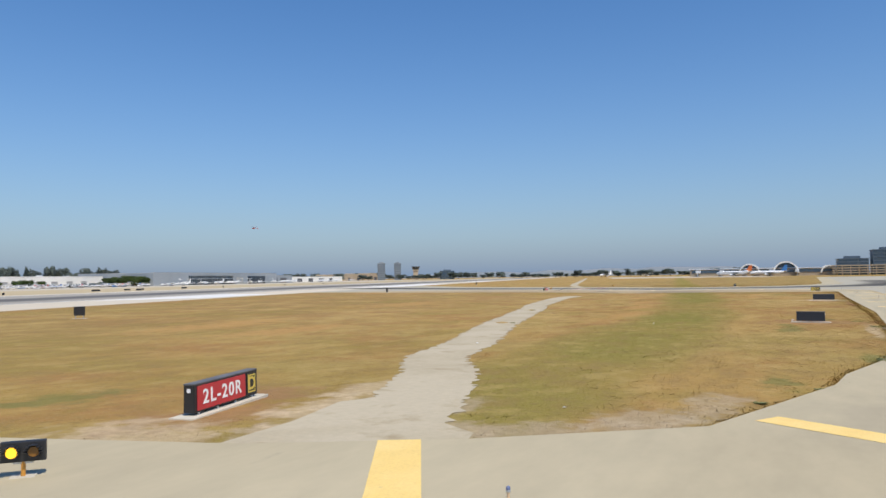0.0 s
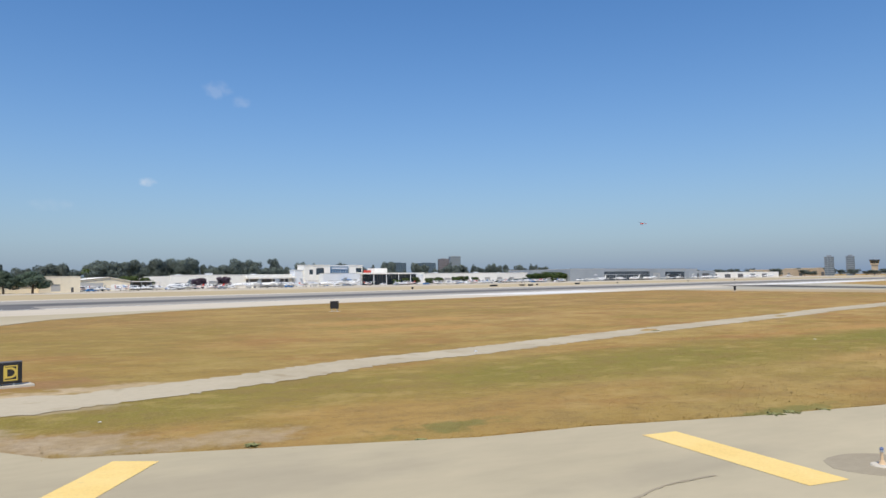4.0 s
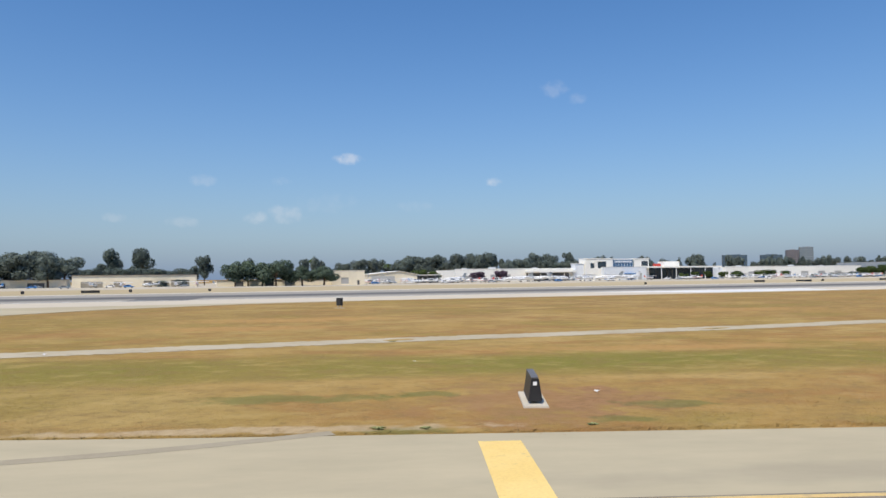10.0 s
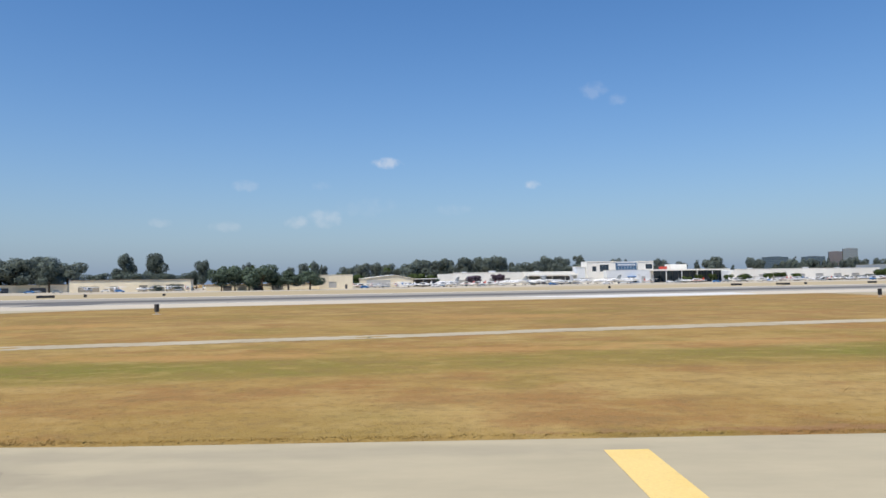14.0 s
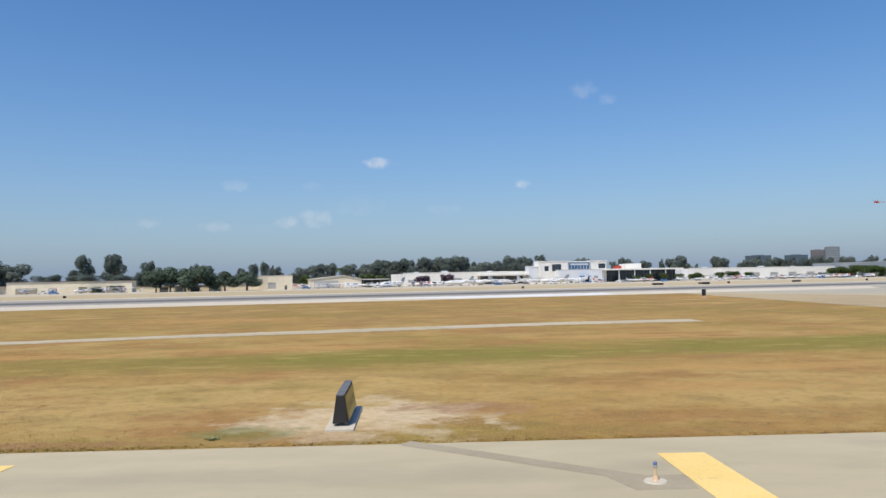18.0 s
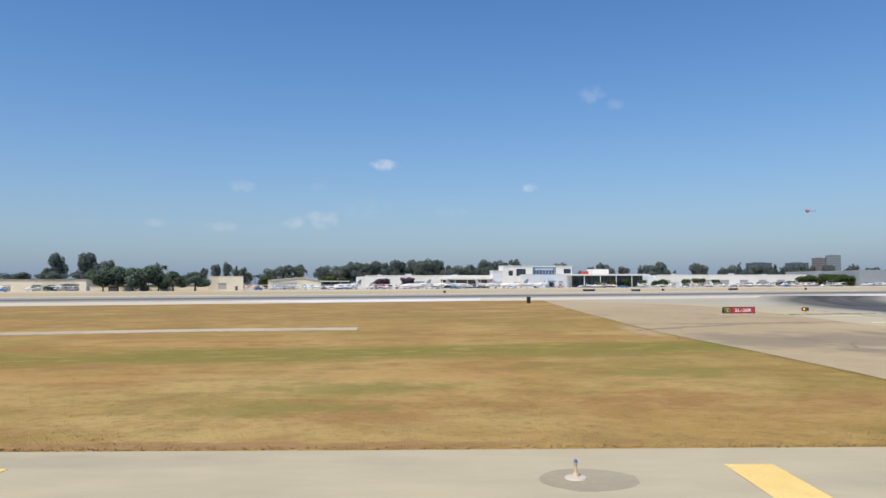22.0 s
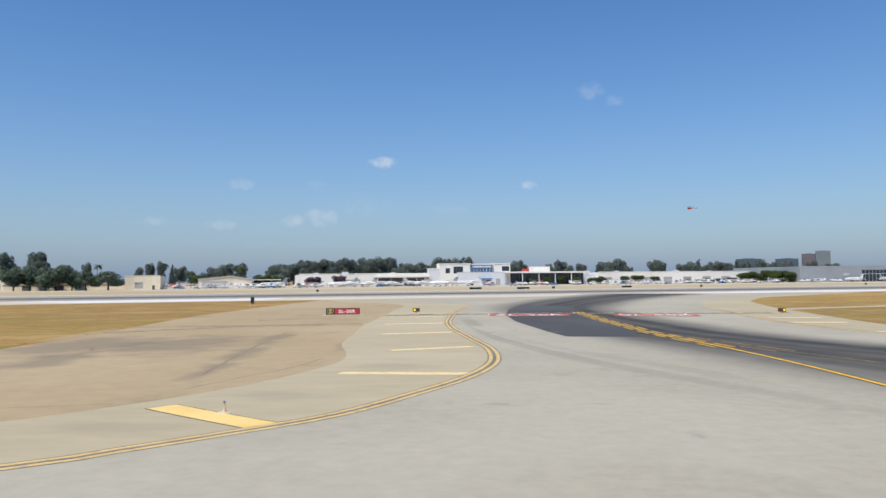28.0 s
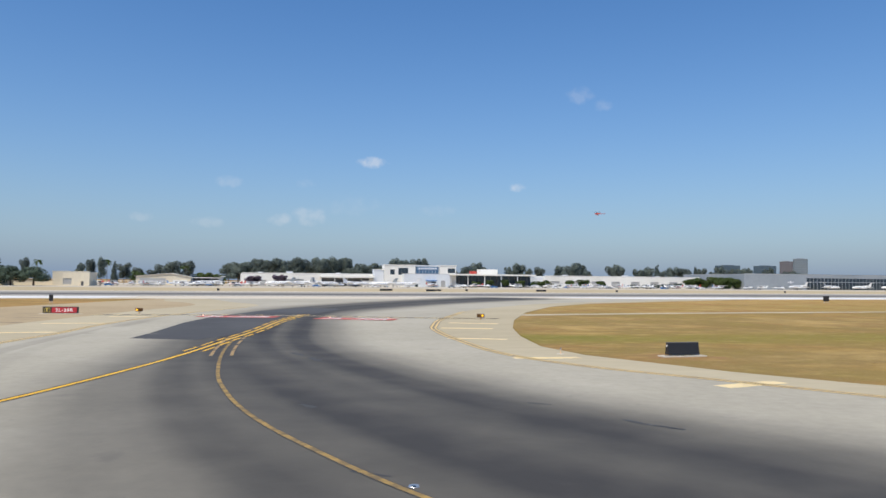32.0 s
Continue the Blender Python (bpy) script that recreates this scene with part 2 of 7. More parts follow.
# ---- materials ----
def material(name, colours, scale=1.0, rough=0.85, metal=0.0, bump=0.0, bump_scale=None, stretch=None, spots=0.0, spot_colour=(0.1, 0.09, 0.08), spot_scale=0.6, random_tint=0.0, spec=0.4):
    """A surface whose colour wanders between the given ones at two scales, with stains and fine relief."""
    m = bpy.data.materials.new(name)
    m.use_nodes = True
    n, l = m.node_tree.nodes, m.node_tree.links
    b = n["Principled BSDF"]
    b.inputs["Roughness"].default_value, b.inputs["Metallic"].default_value = rough, metal
    b.inputs["Specular IOR Level"].default_value = spec
    pos = n.new("ShaderNodeNewGeometry")
    vec = pos.outputs["Position"]
    if not stretch:
        stretch = (0, (1, 1, 1))
    if stretch:
        mp = n.new("ShaderNodeMapping")
        mp.inputs["Rotation"].default_value, mp.inputs["Scale"].default_value, mp.inputs["Location"].default_value = (0.21, 0.13, radians(stretch[0])), stretch[1], (0.37, 0.61, 0.43)
        l.new(vec, mp.inputs["Vector"])
        vec = mp.outputs[0]

    def noise_of(sc, detail=5.0):
        t = n.new("ShaderNodeTexNoise")
        t.inputs["Scale"].default_value, t.inputs["Detail"].default_value, t.inputs["Roughness"].default_value = sc, detail, 0.62
        l.new(vec, t.inputs["Vector"])
        return t.outputs[0]

    def mixed(fac, a, b2, mode="MIX"):
        x = n.new("ShaderNodeMix")
        x.data_type, x.blend_type = "RGBA", mode
        for sock, v in (("Factor", fac), ("A", a), ("B", b2)):
            if isinstance(v, (int, float)):
                x.inputs[sock].default_value = v
            elif isinstance(v, tuple):
                x.inputs[sock].default_value = (*v, 1)
            else:
                l.new(v, x.inputs[sock])
        return x.outputs["Result"]

    def ramp(src, lo, hi):
        r = n.new("ShaderNodeMapRange")
        r.inputs["From Min"].default_value, r.inputs["From Max"].default_value = lo, hi
        l.new(src, r.inputs["Value"])
        return r.outputs[0]

    col = mixed(ramp(noise_of(scale), 0.35, 0.65), colours[0], colours[-1])
    if len(colours) > 2:
        col = mixed(ramp(noise_of(scale * 0.37, 3), 0.42, 0.6), col, colours[1])
    col = mixed(0.35, col, mixed(ramp(noise_of(scale * 9, 4), 0.3, 0.7), tuple(c * 0.72 for c in colours[0]), tuple(min(1, c * 1.2) for c in colours[-1])))
    if spots:
        col = mixed(ramp(noise_of(spot_scale, 7), 0.72 - spots, 0.86 - spots), col, mixed(0.55, col, spot_colour))
    if random_tint:
        info, hsv = n.new("ShaderNodeObjectInfo"), n.new("ShaderNodeHueSaturation")
        mr = n.new("ShaderNodeMapRange")
        mr.inputs["To Min"].default_value, mr.inputs["To Max"].default_value = 1 - random_tint, 1 + random_tint
        l.new(info.outputs["Random"], mr.inputs["Value"])
        l.new(mr.outputs[0], hsv.inputs["Value"])
        l.new(col, hsv.inputs["Color"])
        col = hsv.outputs[0]
    l.new(col, b.inputs["Base Color"])
    if bump:
        bp = n.new("ShaderNodeBump")
        bp.inputs["Strength"].default_value, bp.inputs["Distance"].default_value = bump, 0.05
        l.new(noise_of(bump_scale or scale * 12, 6), bp.inputs["Height"])
        l.new(bp.outputs[0], b.inputs["Normal"])
    return m


def grass_material(name):
    """Mown airfield grass, bleached gold and brown in long streaks, green in the shallow swale."""
    m = bpy.data.materials.new(name)
    m.use_nodes = True
    n, l = m.node_tree.nodes, m.node_tree.links
    b = n["Principled BSDF"]
    b.inputs["Roughness"].default_value, b.inputs["Specular IOR Level"].default_value = 0.95, 0.1
    raw = n.new("ShaderNodeNewGeometry").outputs["Position"]
    tip = n.new("ShaderNodeMapping")
    tip.inputs["Rotation"].default_value, tip.inputs["Location"].default_value = (0.5, 0.35, 0.8), (3.3, 1.7, 5.9)
    l.new(raw, tip.inputs["Vector"])
    pos, tipped = raw, tip.outputs[0]

    def mapped(rot, sc):
        mp = n.new("ShaderNodeMapping")
        mp.inputs["Rotation"].default_value, mp.inputs["Scale"].default_value, mp.inputs["Location"].default_value = (0, 0, radians(rot)), sc, (7.1, 3.3, 0.437)
        l.new(pos, mp.inputs["Vector"])
        return mp.outputs[0]

    def noise_of(vec, sc, detail=5.0):
        t = n.new("ShaderNodeTexNoise")
        t.inputs["Scale"].default_value, t.inputs["Detail"].default_value, t.inputs["Roughness"].default_value = sc, detail, 0.62
        l.new(vec, t.inputs["Vector"])
        return t.outputs[0]

    def num(op, a, b2=0.0, clamp=False):
        x = n.new("ShaderNodeMath")
        x.operation, x.use_clamp = op, clamp
        for k, v in enumerate((a, b2)):
            if isinstance(v, (int, float)):
                x.inputs[k].default_value = v
            else:
                l.new(v, x.inputs[k])
        return x.outputs[0]

    def mixed(fac, a, b2):
        x = n.new("ShaderNodeMix")
        x.data_type = "RGBA"
        for sock, v in (("Factor", fac), ("A", a), ("B", b2)):
            if isinstance(v, (int, float)):
                x.inputs[sock].default_value = v
            elif isinstance(v, tuple):
                x.inputs[sock].default_value = (*v, 1)
            else:
                l.new(v, x.inputs[sock])
        return x.outputs["Result"]

    def ramp(src, lo, hi):
        r = n.new("ShaderNodeMapRange")
        r.inputs["From Min"].default_value, r.inputs["From Max"].default_value = lo, hi
        l.new(src, r.inputs["Value"])
        return r.outputs[0]

    sep = n.new("ShaderNodeSeparateXYZ")
    l.new(pos, sep.inputs[0])
    streak = noise_of(mapped(-13, (0.075, 0.10, 1)), 1.0, 6)
    streak2 = noise_of(mapped(-9, (0.15, 0.19, 1)), 1.0, 6)
    streak3 = noise_of(mapped(-17, (0.10, 0.13, 1)), 1.3, 6)
    patch = noise_of(mapped(0, (0.03, 0.06, 1)), 1.0, 4)
    clump = noise_of(mapped(20, (0.55, 0.85, 1)), 1.0, 6)
    fine = noise_of(tipped, 3.2, 6)
    blade = noise_of(tipped, 16.0, 4)
    gold, pale, brown, olive, green = (0.375, 0.238, 0.078), (0.45, 0.31, 0.118), (0.33, 0.178, 0.066), (0.265, 0.20, 0.053), (0.195, 0.185, 0.036)
    col = mixed(ramp(streak, 0.44, 0.58), gold, pale)
    col = mixed(num("MULTIPLY", ramp(streak2, 0.49, 0.60), 0.85), col, brown)
    # the far strip towards the runway is browner
    far = num("MULTIPLY", ramp(sep.outputs[1], 46.5, 72), ramp(sep.outputs[0], 128, 112))
    col = mixed(num("MULTIPLY", num("MULTIPLY", far, ramp(streak3, 0.38, 0.54), True), 0.9), col, (0.285, 0.175, 0.07))
    east = num("MULTIPLY", ramp(sep.outputs[0], 126, 134), ramp(sep.outputs[1], 110, 80))
    col = mixed(num("MULTIPLY", num("MULTIPLY", east, ramp(streak3, 0.36, 0.56)), 0.85), col, (0.235, 0.165, 0.062))
    col = mixed(num("MULTIPLY", ramp(streak3, 0.53, 0.63), 0.6), col, olive)
    swale = num("SUBTRACT", num("SUBTRACT", sep.outputs[1], 31.6), num("MULTIPLY", num("MAXIMUM", sep.outputs[0], 0.0), 0.15))
    swale = num("ADD", swale, num("MULTIPLY", num("SUBTRACT", patch, 0.5), 8))
    hump = num("SUBTRACT", 1.0, num("MULTIPLY", num("MULTIPLY", swale, swale), 0.05), True)
    col = mixed(num("MULTIPLY", hump, ramp(streak2, 0.2, 0.5)), col, olive)
    col = mixed(num("MULTIPLY", num("MULTIPLY", hump, ramp(streak, 0.38, 0.54)), 0.95), col, green)
    # the western infield is greener all over
    west = num("MULTIPLY", ramp(sep.outputs[0], -12, -34), ramp(sep.outputs[1], 120, 60))
    col = mixed(num("MULTIPLY", num("MULTIPLY", west, ramp(streak, 0.42, 0.58)), 0.45), col, olive)
    col = mixed(num("MULTIPLY", ramp(patch, 0.5, 0.62), 0.5), col, olive)
    col = mixed(num("MULTIPLY", ramp(clump, 0.50, 0.64), 0.5), col, (0.25, 0.165, 0.066))
    col = mixed(num("MULTIPLY", ramp(clump, 0.47, 0.35), 0.35), col, (0.48, 0.345, 0.14))
    col = mixed(num("MULTIPLY", ramp(fine, 0.50, 0.68), 0.5), col, (0.20, 0.14, 0.058))
    col = mixed(num("MULTIPLY", ramp(blade, 0.5, 0.72), 0.4), col, (0.50, 0.365, 0.155))
    # bare earth worn through the grass: centre, half widths, colour
    red, sand, grey, cream, rust, weed, mown = (0.27, 0.15, 0.078), (0.46, 0.36, 0.235), (0.36, 0.285, 0.19), (0.50, 0.405, 0.27), (0.40, 0.235, 0.088), (0.135, 0.145, 0.045), (0.20, 0.175, 0.05)
    crumb = noise_of(tipped, 0.9, 7)
    for cx, cy, rx, ry, soil in ((-14.2, 22.3, 2.9, 3.4, red), (-12.0, 22.4, 2.2, 2.2, red), (31.2, 21.3, 2.9, 2.9, cream), (32.6, 22.0, 2.2, 1.7, cream), (34.4, 22.6, 2.2, 1.0, red), (29.4, 20.6, 1.4, 1.2, cream), (24.5, 43.0, 8.0, 1.2, rust), (-6.9, 38.2, 9.0, 1.6, rust), (12.0, 40.5, 8.0, 1.3, rust), (-28.0, 67.0, 10.0, 2.6, rust), (12.9, 73.0, 12.0, 3.0, rust), (44.0, 47.5, 7.0, 1.2, rust),
                                 (-18.0, 18.6, 1.0, 0.5, weed), (-21.6, 23.5, 3.0, 0.8, weed), (-10.6, 21.5, 1.6, 0.7, weed), (-12.6, 19.3, 0.9, 0.5, weed), (-17.2, 24.0, 1.2, 0.6, weed), (28.9, 19.6, 1.2, 0.9, weed), (-58.2, 42.4, 2.4, 1.0, weed), (-45.9, 23.2, 1.6, 0.7, weed), (-37.8, 19.6, 2.2, 0.5, weed), (57.2, 27.7, 3.5, 1.6, mown), (55.0, 23.4, 3.5, 1.4, mown), (69.2, 31.8, 3.5, 1.8, mown), (41.6, 25.7, 4.5, 1.2, rust), (45.3, 30.7, 6.0, 1.2, rust), (59.9, 31.2, 5.0, 1.2, rust), (-30.7, 58.0, 8.0, 2.2, rust), (78.0, 119.0, 12, 5, rust), (-58.5, 36.0, 2.8, 1.8, red), (-55.0, 37.2, 2.4, 1.5, red), (-60.8, 35.4, 1.8, 2.2, sand), (-55.6, 34.6, 2.2, 0.9, sand),
                                 (-56.6, 27.4, 1.5, 1.5, grey), (-55.6, 25.9, 1.2, 1.3, grey), (-54.2, 25.6, 1.6, 1.3, grey), (-51.5, 24.6, 2.4, 0.9, grey), (-57.6, 29.5, 1.4, 1.2, grey), (-59.4, 32.6, 1.8, 1.2, grey), (-56.4, 33.7, 2.2, 1.0, sand), (-52.6, 35.4, 2.2, 0.8, sand), (-54.0, 31.0, 1.6, 0.8, grey), (141.2, 40.6, 2.4, 1.5, red), (74.9, 57, 0.8, 6.0, grey), (20.0, 18.7, 9.0, 0.35, red), (55.0, 18.6, 12.0, 0.35, red), (-22.0, 18.9, 6.0, 0.4, sand)):
        cx, cy = plan(cx, cy)
        dx, dy = num("DIVIDE", num("SUBTRACT", sep.outputs[0], cx), rx), num("DIVIDE", num("SUBTRACT", sep.outputs[1], cy), ry)
        d = num("SQRT", num("ADD", num("MULTIPLY", dx, dx), num("MULTIPLY", dy, dy)))
        d = num("ADD", d, num("MULTIPLY", num("SUBTRACT", crumb, 0.5), 3.2))
        col = mixed(num("MULTIPLY", ramp(d, 1.1, 0.55), 0.62), col, mixed(ramp(fine, 0.4, 0.65), soil, tuple(v * 1.35 for v in soil)))
    l.new(col, b.inputs["Base Color"])
    bp = n.new("ShaderNodeBump")
    bp.inputs["Strength"].default_value, bp.inputs["Distance"].default_value = 0.6, 0.08
    l.new(num("ADD", fine, blade), bp.inputs["Height"])
    l.new(bp.outputs[0], b.inputs["Normal"])
    return m


def stained(m, spots, dark, scale=0.35, depth=0.6):
    """Dried stains with uneven outlines on a pavement: centre and half widths of each."""
    n, l = m.node_tree.nodes, m.node_tree.links
    b = n["Principled BSDF"]
    geo, sep, nz = n.new("ShaderNodeNewGeometry"), n.new("ShaderNodeSeparateXYZ"), n.new("ShaderNodeTexNoise")
    l.new(geo.outputs["Position"], sep.inputs[0])
    nz.inputs["Scale"].default_value, nz.inputs["Detail"].default_value = scale, 7
    l.new(geo.outputs["Position"], nz.inputs["Vector"])

    def num(op, a, b2=0.0):
        x = n.new("ShaderNodeMath")
        x.operation = op
        for k, v in enumerate((a, b2)):
            if isinstance(v, (int, float)):
                x.inputs[k].default_value = v
            else:
                l.new(v, x.inputs[k])
        return x.outputs[0]

    for cx, cy, rx, ry in spots:
        cx, cy = plan(cx, cy)
        dx, dy = num("DIVIDE", num("SUBTRACT", sep.outputs[0], cx), rx), num("DIVIDE", num("SUBTRACT", sep.outputs[1], cy), ry)
        d = num("ADD", num("SQRT", num("ADD", num("MULTIPLY", dx, dx), num("MULTIPLY", dy, dy))), num("MULTIPLY", num("SUBTRACT", nz.outputs[0], 0.5), 2.6))
        r, mx = n.new("ShaderNodeMapRange"), n.new("ShaderNodeMix")
        r.inputs["From Min"].default_value, r.inputs["From Max"].default_value, r.inputs["To Max"].default_value = 1.3, 0.5, depth
        l.new(d, r.inputs["Value"])
        mx.data_type = "RGBA"
        l.new(r.outputs[0], mx.inputs["Factor"])
        l.new(b.inputs["Base Color"].links[0].from_socket, mx.inputs["A"])
        mx.inputs["B"].default_value = (*dark, 1)
        l.new(mx.outputs["Result"], b.inputs["Base Color"])


def worn_material(name, clean, dark):
    """Pavement that the attribute 'wear' takes from clean concrete to rubber-black."""
    m = material(name, clean, 0.25, 0.85, bump=0.12, spots=0.1, spot_colour=(0.22, 0.2, 0.17))
    n, l = m.node_tree.nodes, m.node_tree.links
    b = n["Principled BSDF"]
    old = b.inputs["Base Color"].links[0].from_socket
    at = n.new("ShaderNodeAttribute")
    at.attribute_name = "wear"
    nz = n.new("ShaderNodeTexNoise")
    nz.inputs["Scale"].default_value, nz.inputs["Detail"].default_value = 0.35, 6
    geo = n.new("ShaderNodeNewGeometry")
    l.new(geo.outputs["Position"], nz.inputs["Vector"])
    mr = n.new("ShaderNodeMath")
    mr.operation = "MULTIPLY_ADD"
    l.new(nz.outputs[0], mr.inputs[0])
    mr.inputs[1].default_value, mr.inputs[2].default_value = 0.3, -0.15
    ad = n.new("ShaderNodeMath")
    ad.operation, ad.use_clamp = "ADD", True
    l.new(at.outputs["Fac"], ad.inputs[0])
    gate = n.new("ShaderNodeMath")
    gate.operation = "MULTIPLY"
    l.new(mr.outputs[0], gate.inputs[0])
    l.new(at.outputs["Fac"], gate.inputs[1])
    l.new(gate.outputs[0], ad.inputs[1])
    mx = n.new("ShaderNodeMix")
    mx.data_type = "RGBA"
    l.new(ad.outputs[0], mx.inputs["Factor"])
    l.new(old, mx.inputs["A"])
    mx.inputs["B"].default_value = (*dark, 1)
    l.new(mx.outputs["Result"], b.inputs["Base Color"])
    return m


def plain(name, colour, rough=0.5, metal=0.0, emit=0.0, spec=0.5):
    m = bpy.data.materials.new(name)
    m.use_nodes = True
    n, l = m.node_tree.nodes, m.node_tree.links
    b = n["Principled BSDF"]
    b.inputs["Roughness"].default_value, b.inputs["Metallic"].default_value, b.inputs["Specular IOR Level"].default_value = rough, metal, spec
    nz, mx, geo = n.new("ShaderNodeTexNoise"), n.new("ShaderNodeMix"), n.new("ShaderNodeNewGeometry")
    nz.inputs["Scale"].default_value, nz.inputs["Detail"].default_value = 3.0, 5
    l.new(geo.outputs["Position"], nz.inputs["Vector"])
    mx.data_type = "RGBA"
    l.new(nz.outputs[0], mx.inputs["Factor"])
    mx.inputs["A"].default_value = (*(c * 0.86 for c in colour), 1)
    mx.inputs["B"].default_value = (*(min(1, c * 1.1) for c in colour), 1)
    l.new(mx.outputs["Result"], b.inputs["Base Color"])
    if emit:
        b.inputs["Emission Color"].default_value, b.inputs["Emission Strength"].default_value = (*colour, 1), emit
    return m


M_GRASS = grass_material("dry_grass")
M_TAXI = material("taxiway_concrete", [(0.445, 0.383, 0.255), (0.485, 0.423, 0.29), (0.415, 0.352, 0.232)], 0.12, 0.88, bump=0.15, spots=0.055, spot_colour=(0.2, 0.18, 0.15), stretch=(0, (0.4, 1, 1)))
CONC = [(0.405, 0.371, 0.289), (0.445, 0.411, 0.327), (0.37, 0.34, 0.266)]
M_WORN = worn_material("rubbered_concrete", CONC, (0.044, 0.041, 0.0375))
M_CONC = material("exit_concrete", CONC, 0.25, 0.85, bump=0.12, spots=0.1, spot_colour=(0.22, 0.2, 0.17))
M_TAN = material("tan_asphalt_shoulder", [(0.412, 0.318, 0.186), (0.447, 0.352, 0.214), (0.37, 0.282, 0.163)], 0.13, 0.9, bump=0.2, spots=0.13, spot_colour=(0.17, 0.145, 0.11), spot_scale=0.14)
stained(M_TAN, [(80.0, 46.5, 4.5, 6.0), (86.0, 46.0, 3.4, 6.5), (82.6, 38, 1.6, 4.0), (90.4, 50, 0.8, 4.5), (91.1, 40.5, 0.9, 5.0), (91.8, 33, 0.6, 3.0), (96.2, 44.5, 0.7, 4.0), (84, 63.5, 9.0, 1.0)], (0.2, 0.165, 0.12), 0.35, 0.6)
M_RWYSH = material("runway_shoulder_concrete", [(0.58, 0.515, 0.405), (0.62, 0.555, 0.445), (0.54, 0.475, 0.37)], 0.06, 0.9, stretch=(-16, (0.3, 1, 1)))
RWYC = [(0.34, 0.315, 0.27), (0.38, 0.35, 0.30), (0.29, 0.27, 0.235)]
M_RWYR = worn_material("runway_rubber_streak", RWYC, (0.085, 0.083, 0.08))
M_RWY = material("weathered_runway_surface", RWYC, 0.05, 0.9, stretch=(-16, (0.12, 1, 1)))
M_RWYP = material("dark_runway_repair", [(0.15, 0.145, 0.14), (0.18, 0.172, 0.165), (0.13, 0.125, 0.12)], 0.2, 0.9)
M_DRY = material("bleached_dry_strip", [(0.45, 0.365, 0.215), (0.50, 0.41, 0.255), (0.40, 0.32, 0.18)], 0.03, 0.95, stretch=(-16, (0.2, 1, 1)))
M_APRON = material("apron_concrete", [(0.50, 0.44, 0.34), (0.55, 0.49, 0.39), (0.46, 0.40, 0.305)], 0.04, 0.9)
M_ASPH = material("dark_asphalt", [(0.075, 0.074, 0.074), (0.095, 0.094, 0.093), (0.062, 0.061, 0.061)], 0.3, 0.85, bump=0.15)
M_PATCH = material("asphalt_patch", [(0.345, 0.295, 0.205), (0.38, 0.33, 0.235), (0.315, 0.265, 0.185)], 0.8, 0.9, bump=0.2)
M_CRACK = material("dark_crack_filler", [(0.265, 0.205, 0.13), (0.30, 0.235, 0.15), (0.22, 0.17, 0.11)], 1.5, 0.9, bump=0.2)
M_PATH = material("worn_path", [(0.465, 0.40, 0.28), (0.51, 0.445, 0.325), (0.41, 0.345, 0.235)], 0.5, 0.95, bump=0.3, spots=0.15, spot_colour=(0.27, 0.2, 0.1), spot_scale=0.7)
M_YEL = material("yellow_paint", [(0.86, 0.61, 0.20), (0.88, 0.65, 0.245), (0.81, 0.57, 0.19)], 2.0, 0.6, spots=0.1, spot_colour=(0.4, 0.33, 0.2), spot_scale=2.5)
M_YELN = material("fresh_yellow_paint", [(0.83, 0.47, 0.012), (0.86, 0.52, 0.02), (0.76, 0.42, 0.015)], 2.0, 0.55, spots=0.1, spot_colour=(0.35, 0.25, 0.1), spot_scale=2.5)
M_DASH = material("browned_dash_paint", [(0.38, 0.25, 0.10), (0.42, 0.29, 0.13), (0.31, 0.21, 0.1)], 2.0, 0.7)
M_YELE = material("faded_edge_line_paint", [(0.72, 0.50, 0.18), (0.77, 0.56, 0.23), (0.60, 0.43, 0.18)], 2.0, 0.65, spots=0.2, spot_colour=(0.28, 0.23, 0.16), spot_scale=2.5)
M_YELD = material("worn_yellow_paint", [(0.54, 0.33, 0.07), (0.58, 0.38, 0.10), (0.42, 0.27, 0.085)], 2.0, 0.65, spots=0.2, spot_colour=(0.25, 0.2, 0.14), spot_scale=2.5)
M_YELF = material("faded_yellow_paint", [(0.84, 0.67, 0.34), (0.80, 0.62, 0.29), (0.74, 0.60, 0.36)], 2.0, 0.7, spots=0.2, spot_colour=(0.4, 0.35, 0.27), spot_scale=2.0)
M_YELG = material("ghosted_yellow_paint", [(0.36, 0.235, 0.07), (0.42, 0.27, 0.075), (0.26, 0.18, 0.07)], 2.0, 0.8, spots=0.3, spot_colour=(0.06, 0.055, 0.05), spot_scale=2)
M_BLKP = material("black_border_paint", [(0.05, 0.048, 0.045), (0.07, 0.068, 0.064), (0.04, 0.04, 0.04)], 2.0, 0.7, spots=0.12, spot_colour=(0.2, 0.18, 0.16), spot_scale=2)
stained(M_TAXI, [(-1.0, 14.9, 1.8, 0.9), (2.5, 14.7, 2.5, 0.7), (-44, 16.8, 3, 0.6), (5, 16.6, 9, 0.5), (30, 15.4, 9, 0.6), (50, 17.0, 8, 0.5), (-10, 14, 7, 0.6), (70, 15.2, 4, 0.7), (81, 15.6, 5, 1.0), (-52, 20.5, 3, 1.6), (96.2, 26.3, 1.8, 1.2), (99.4, 33.5, 1.6, 1.2), (93.0, 21.5, 2.5, 0.7)], (0.24, 0.21, 0.16), 0.5, 0.25)
M_EDGEB = material("faded_border_paint", [(0.22, 0.19, 0.145), (0.28, 0.245, 0.185), (0.17, 0.15, 0.115)], 1.5, 0.8)
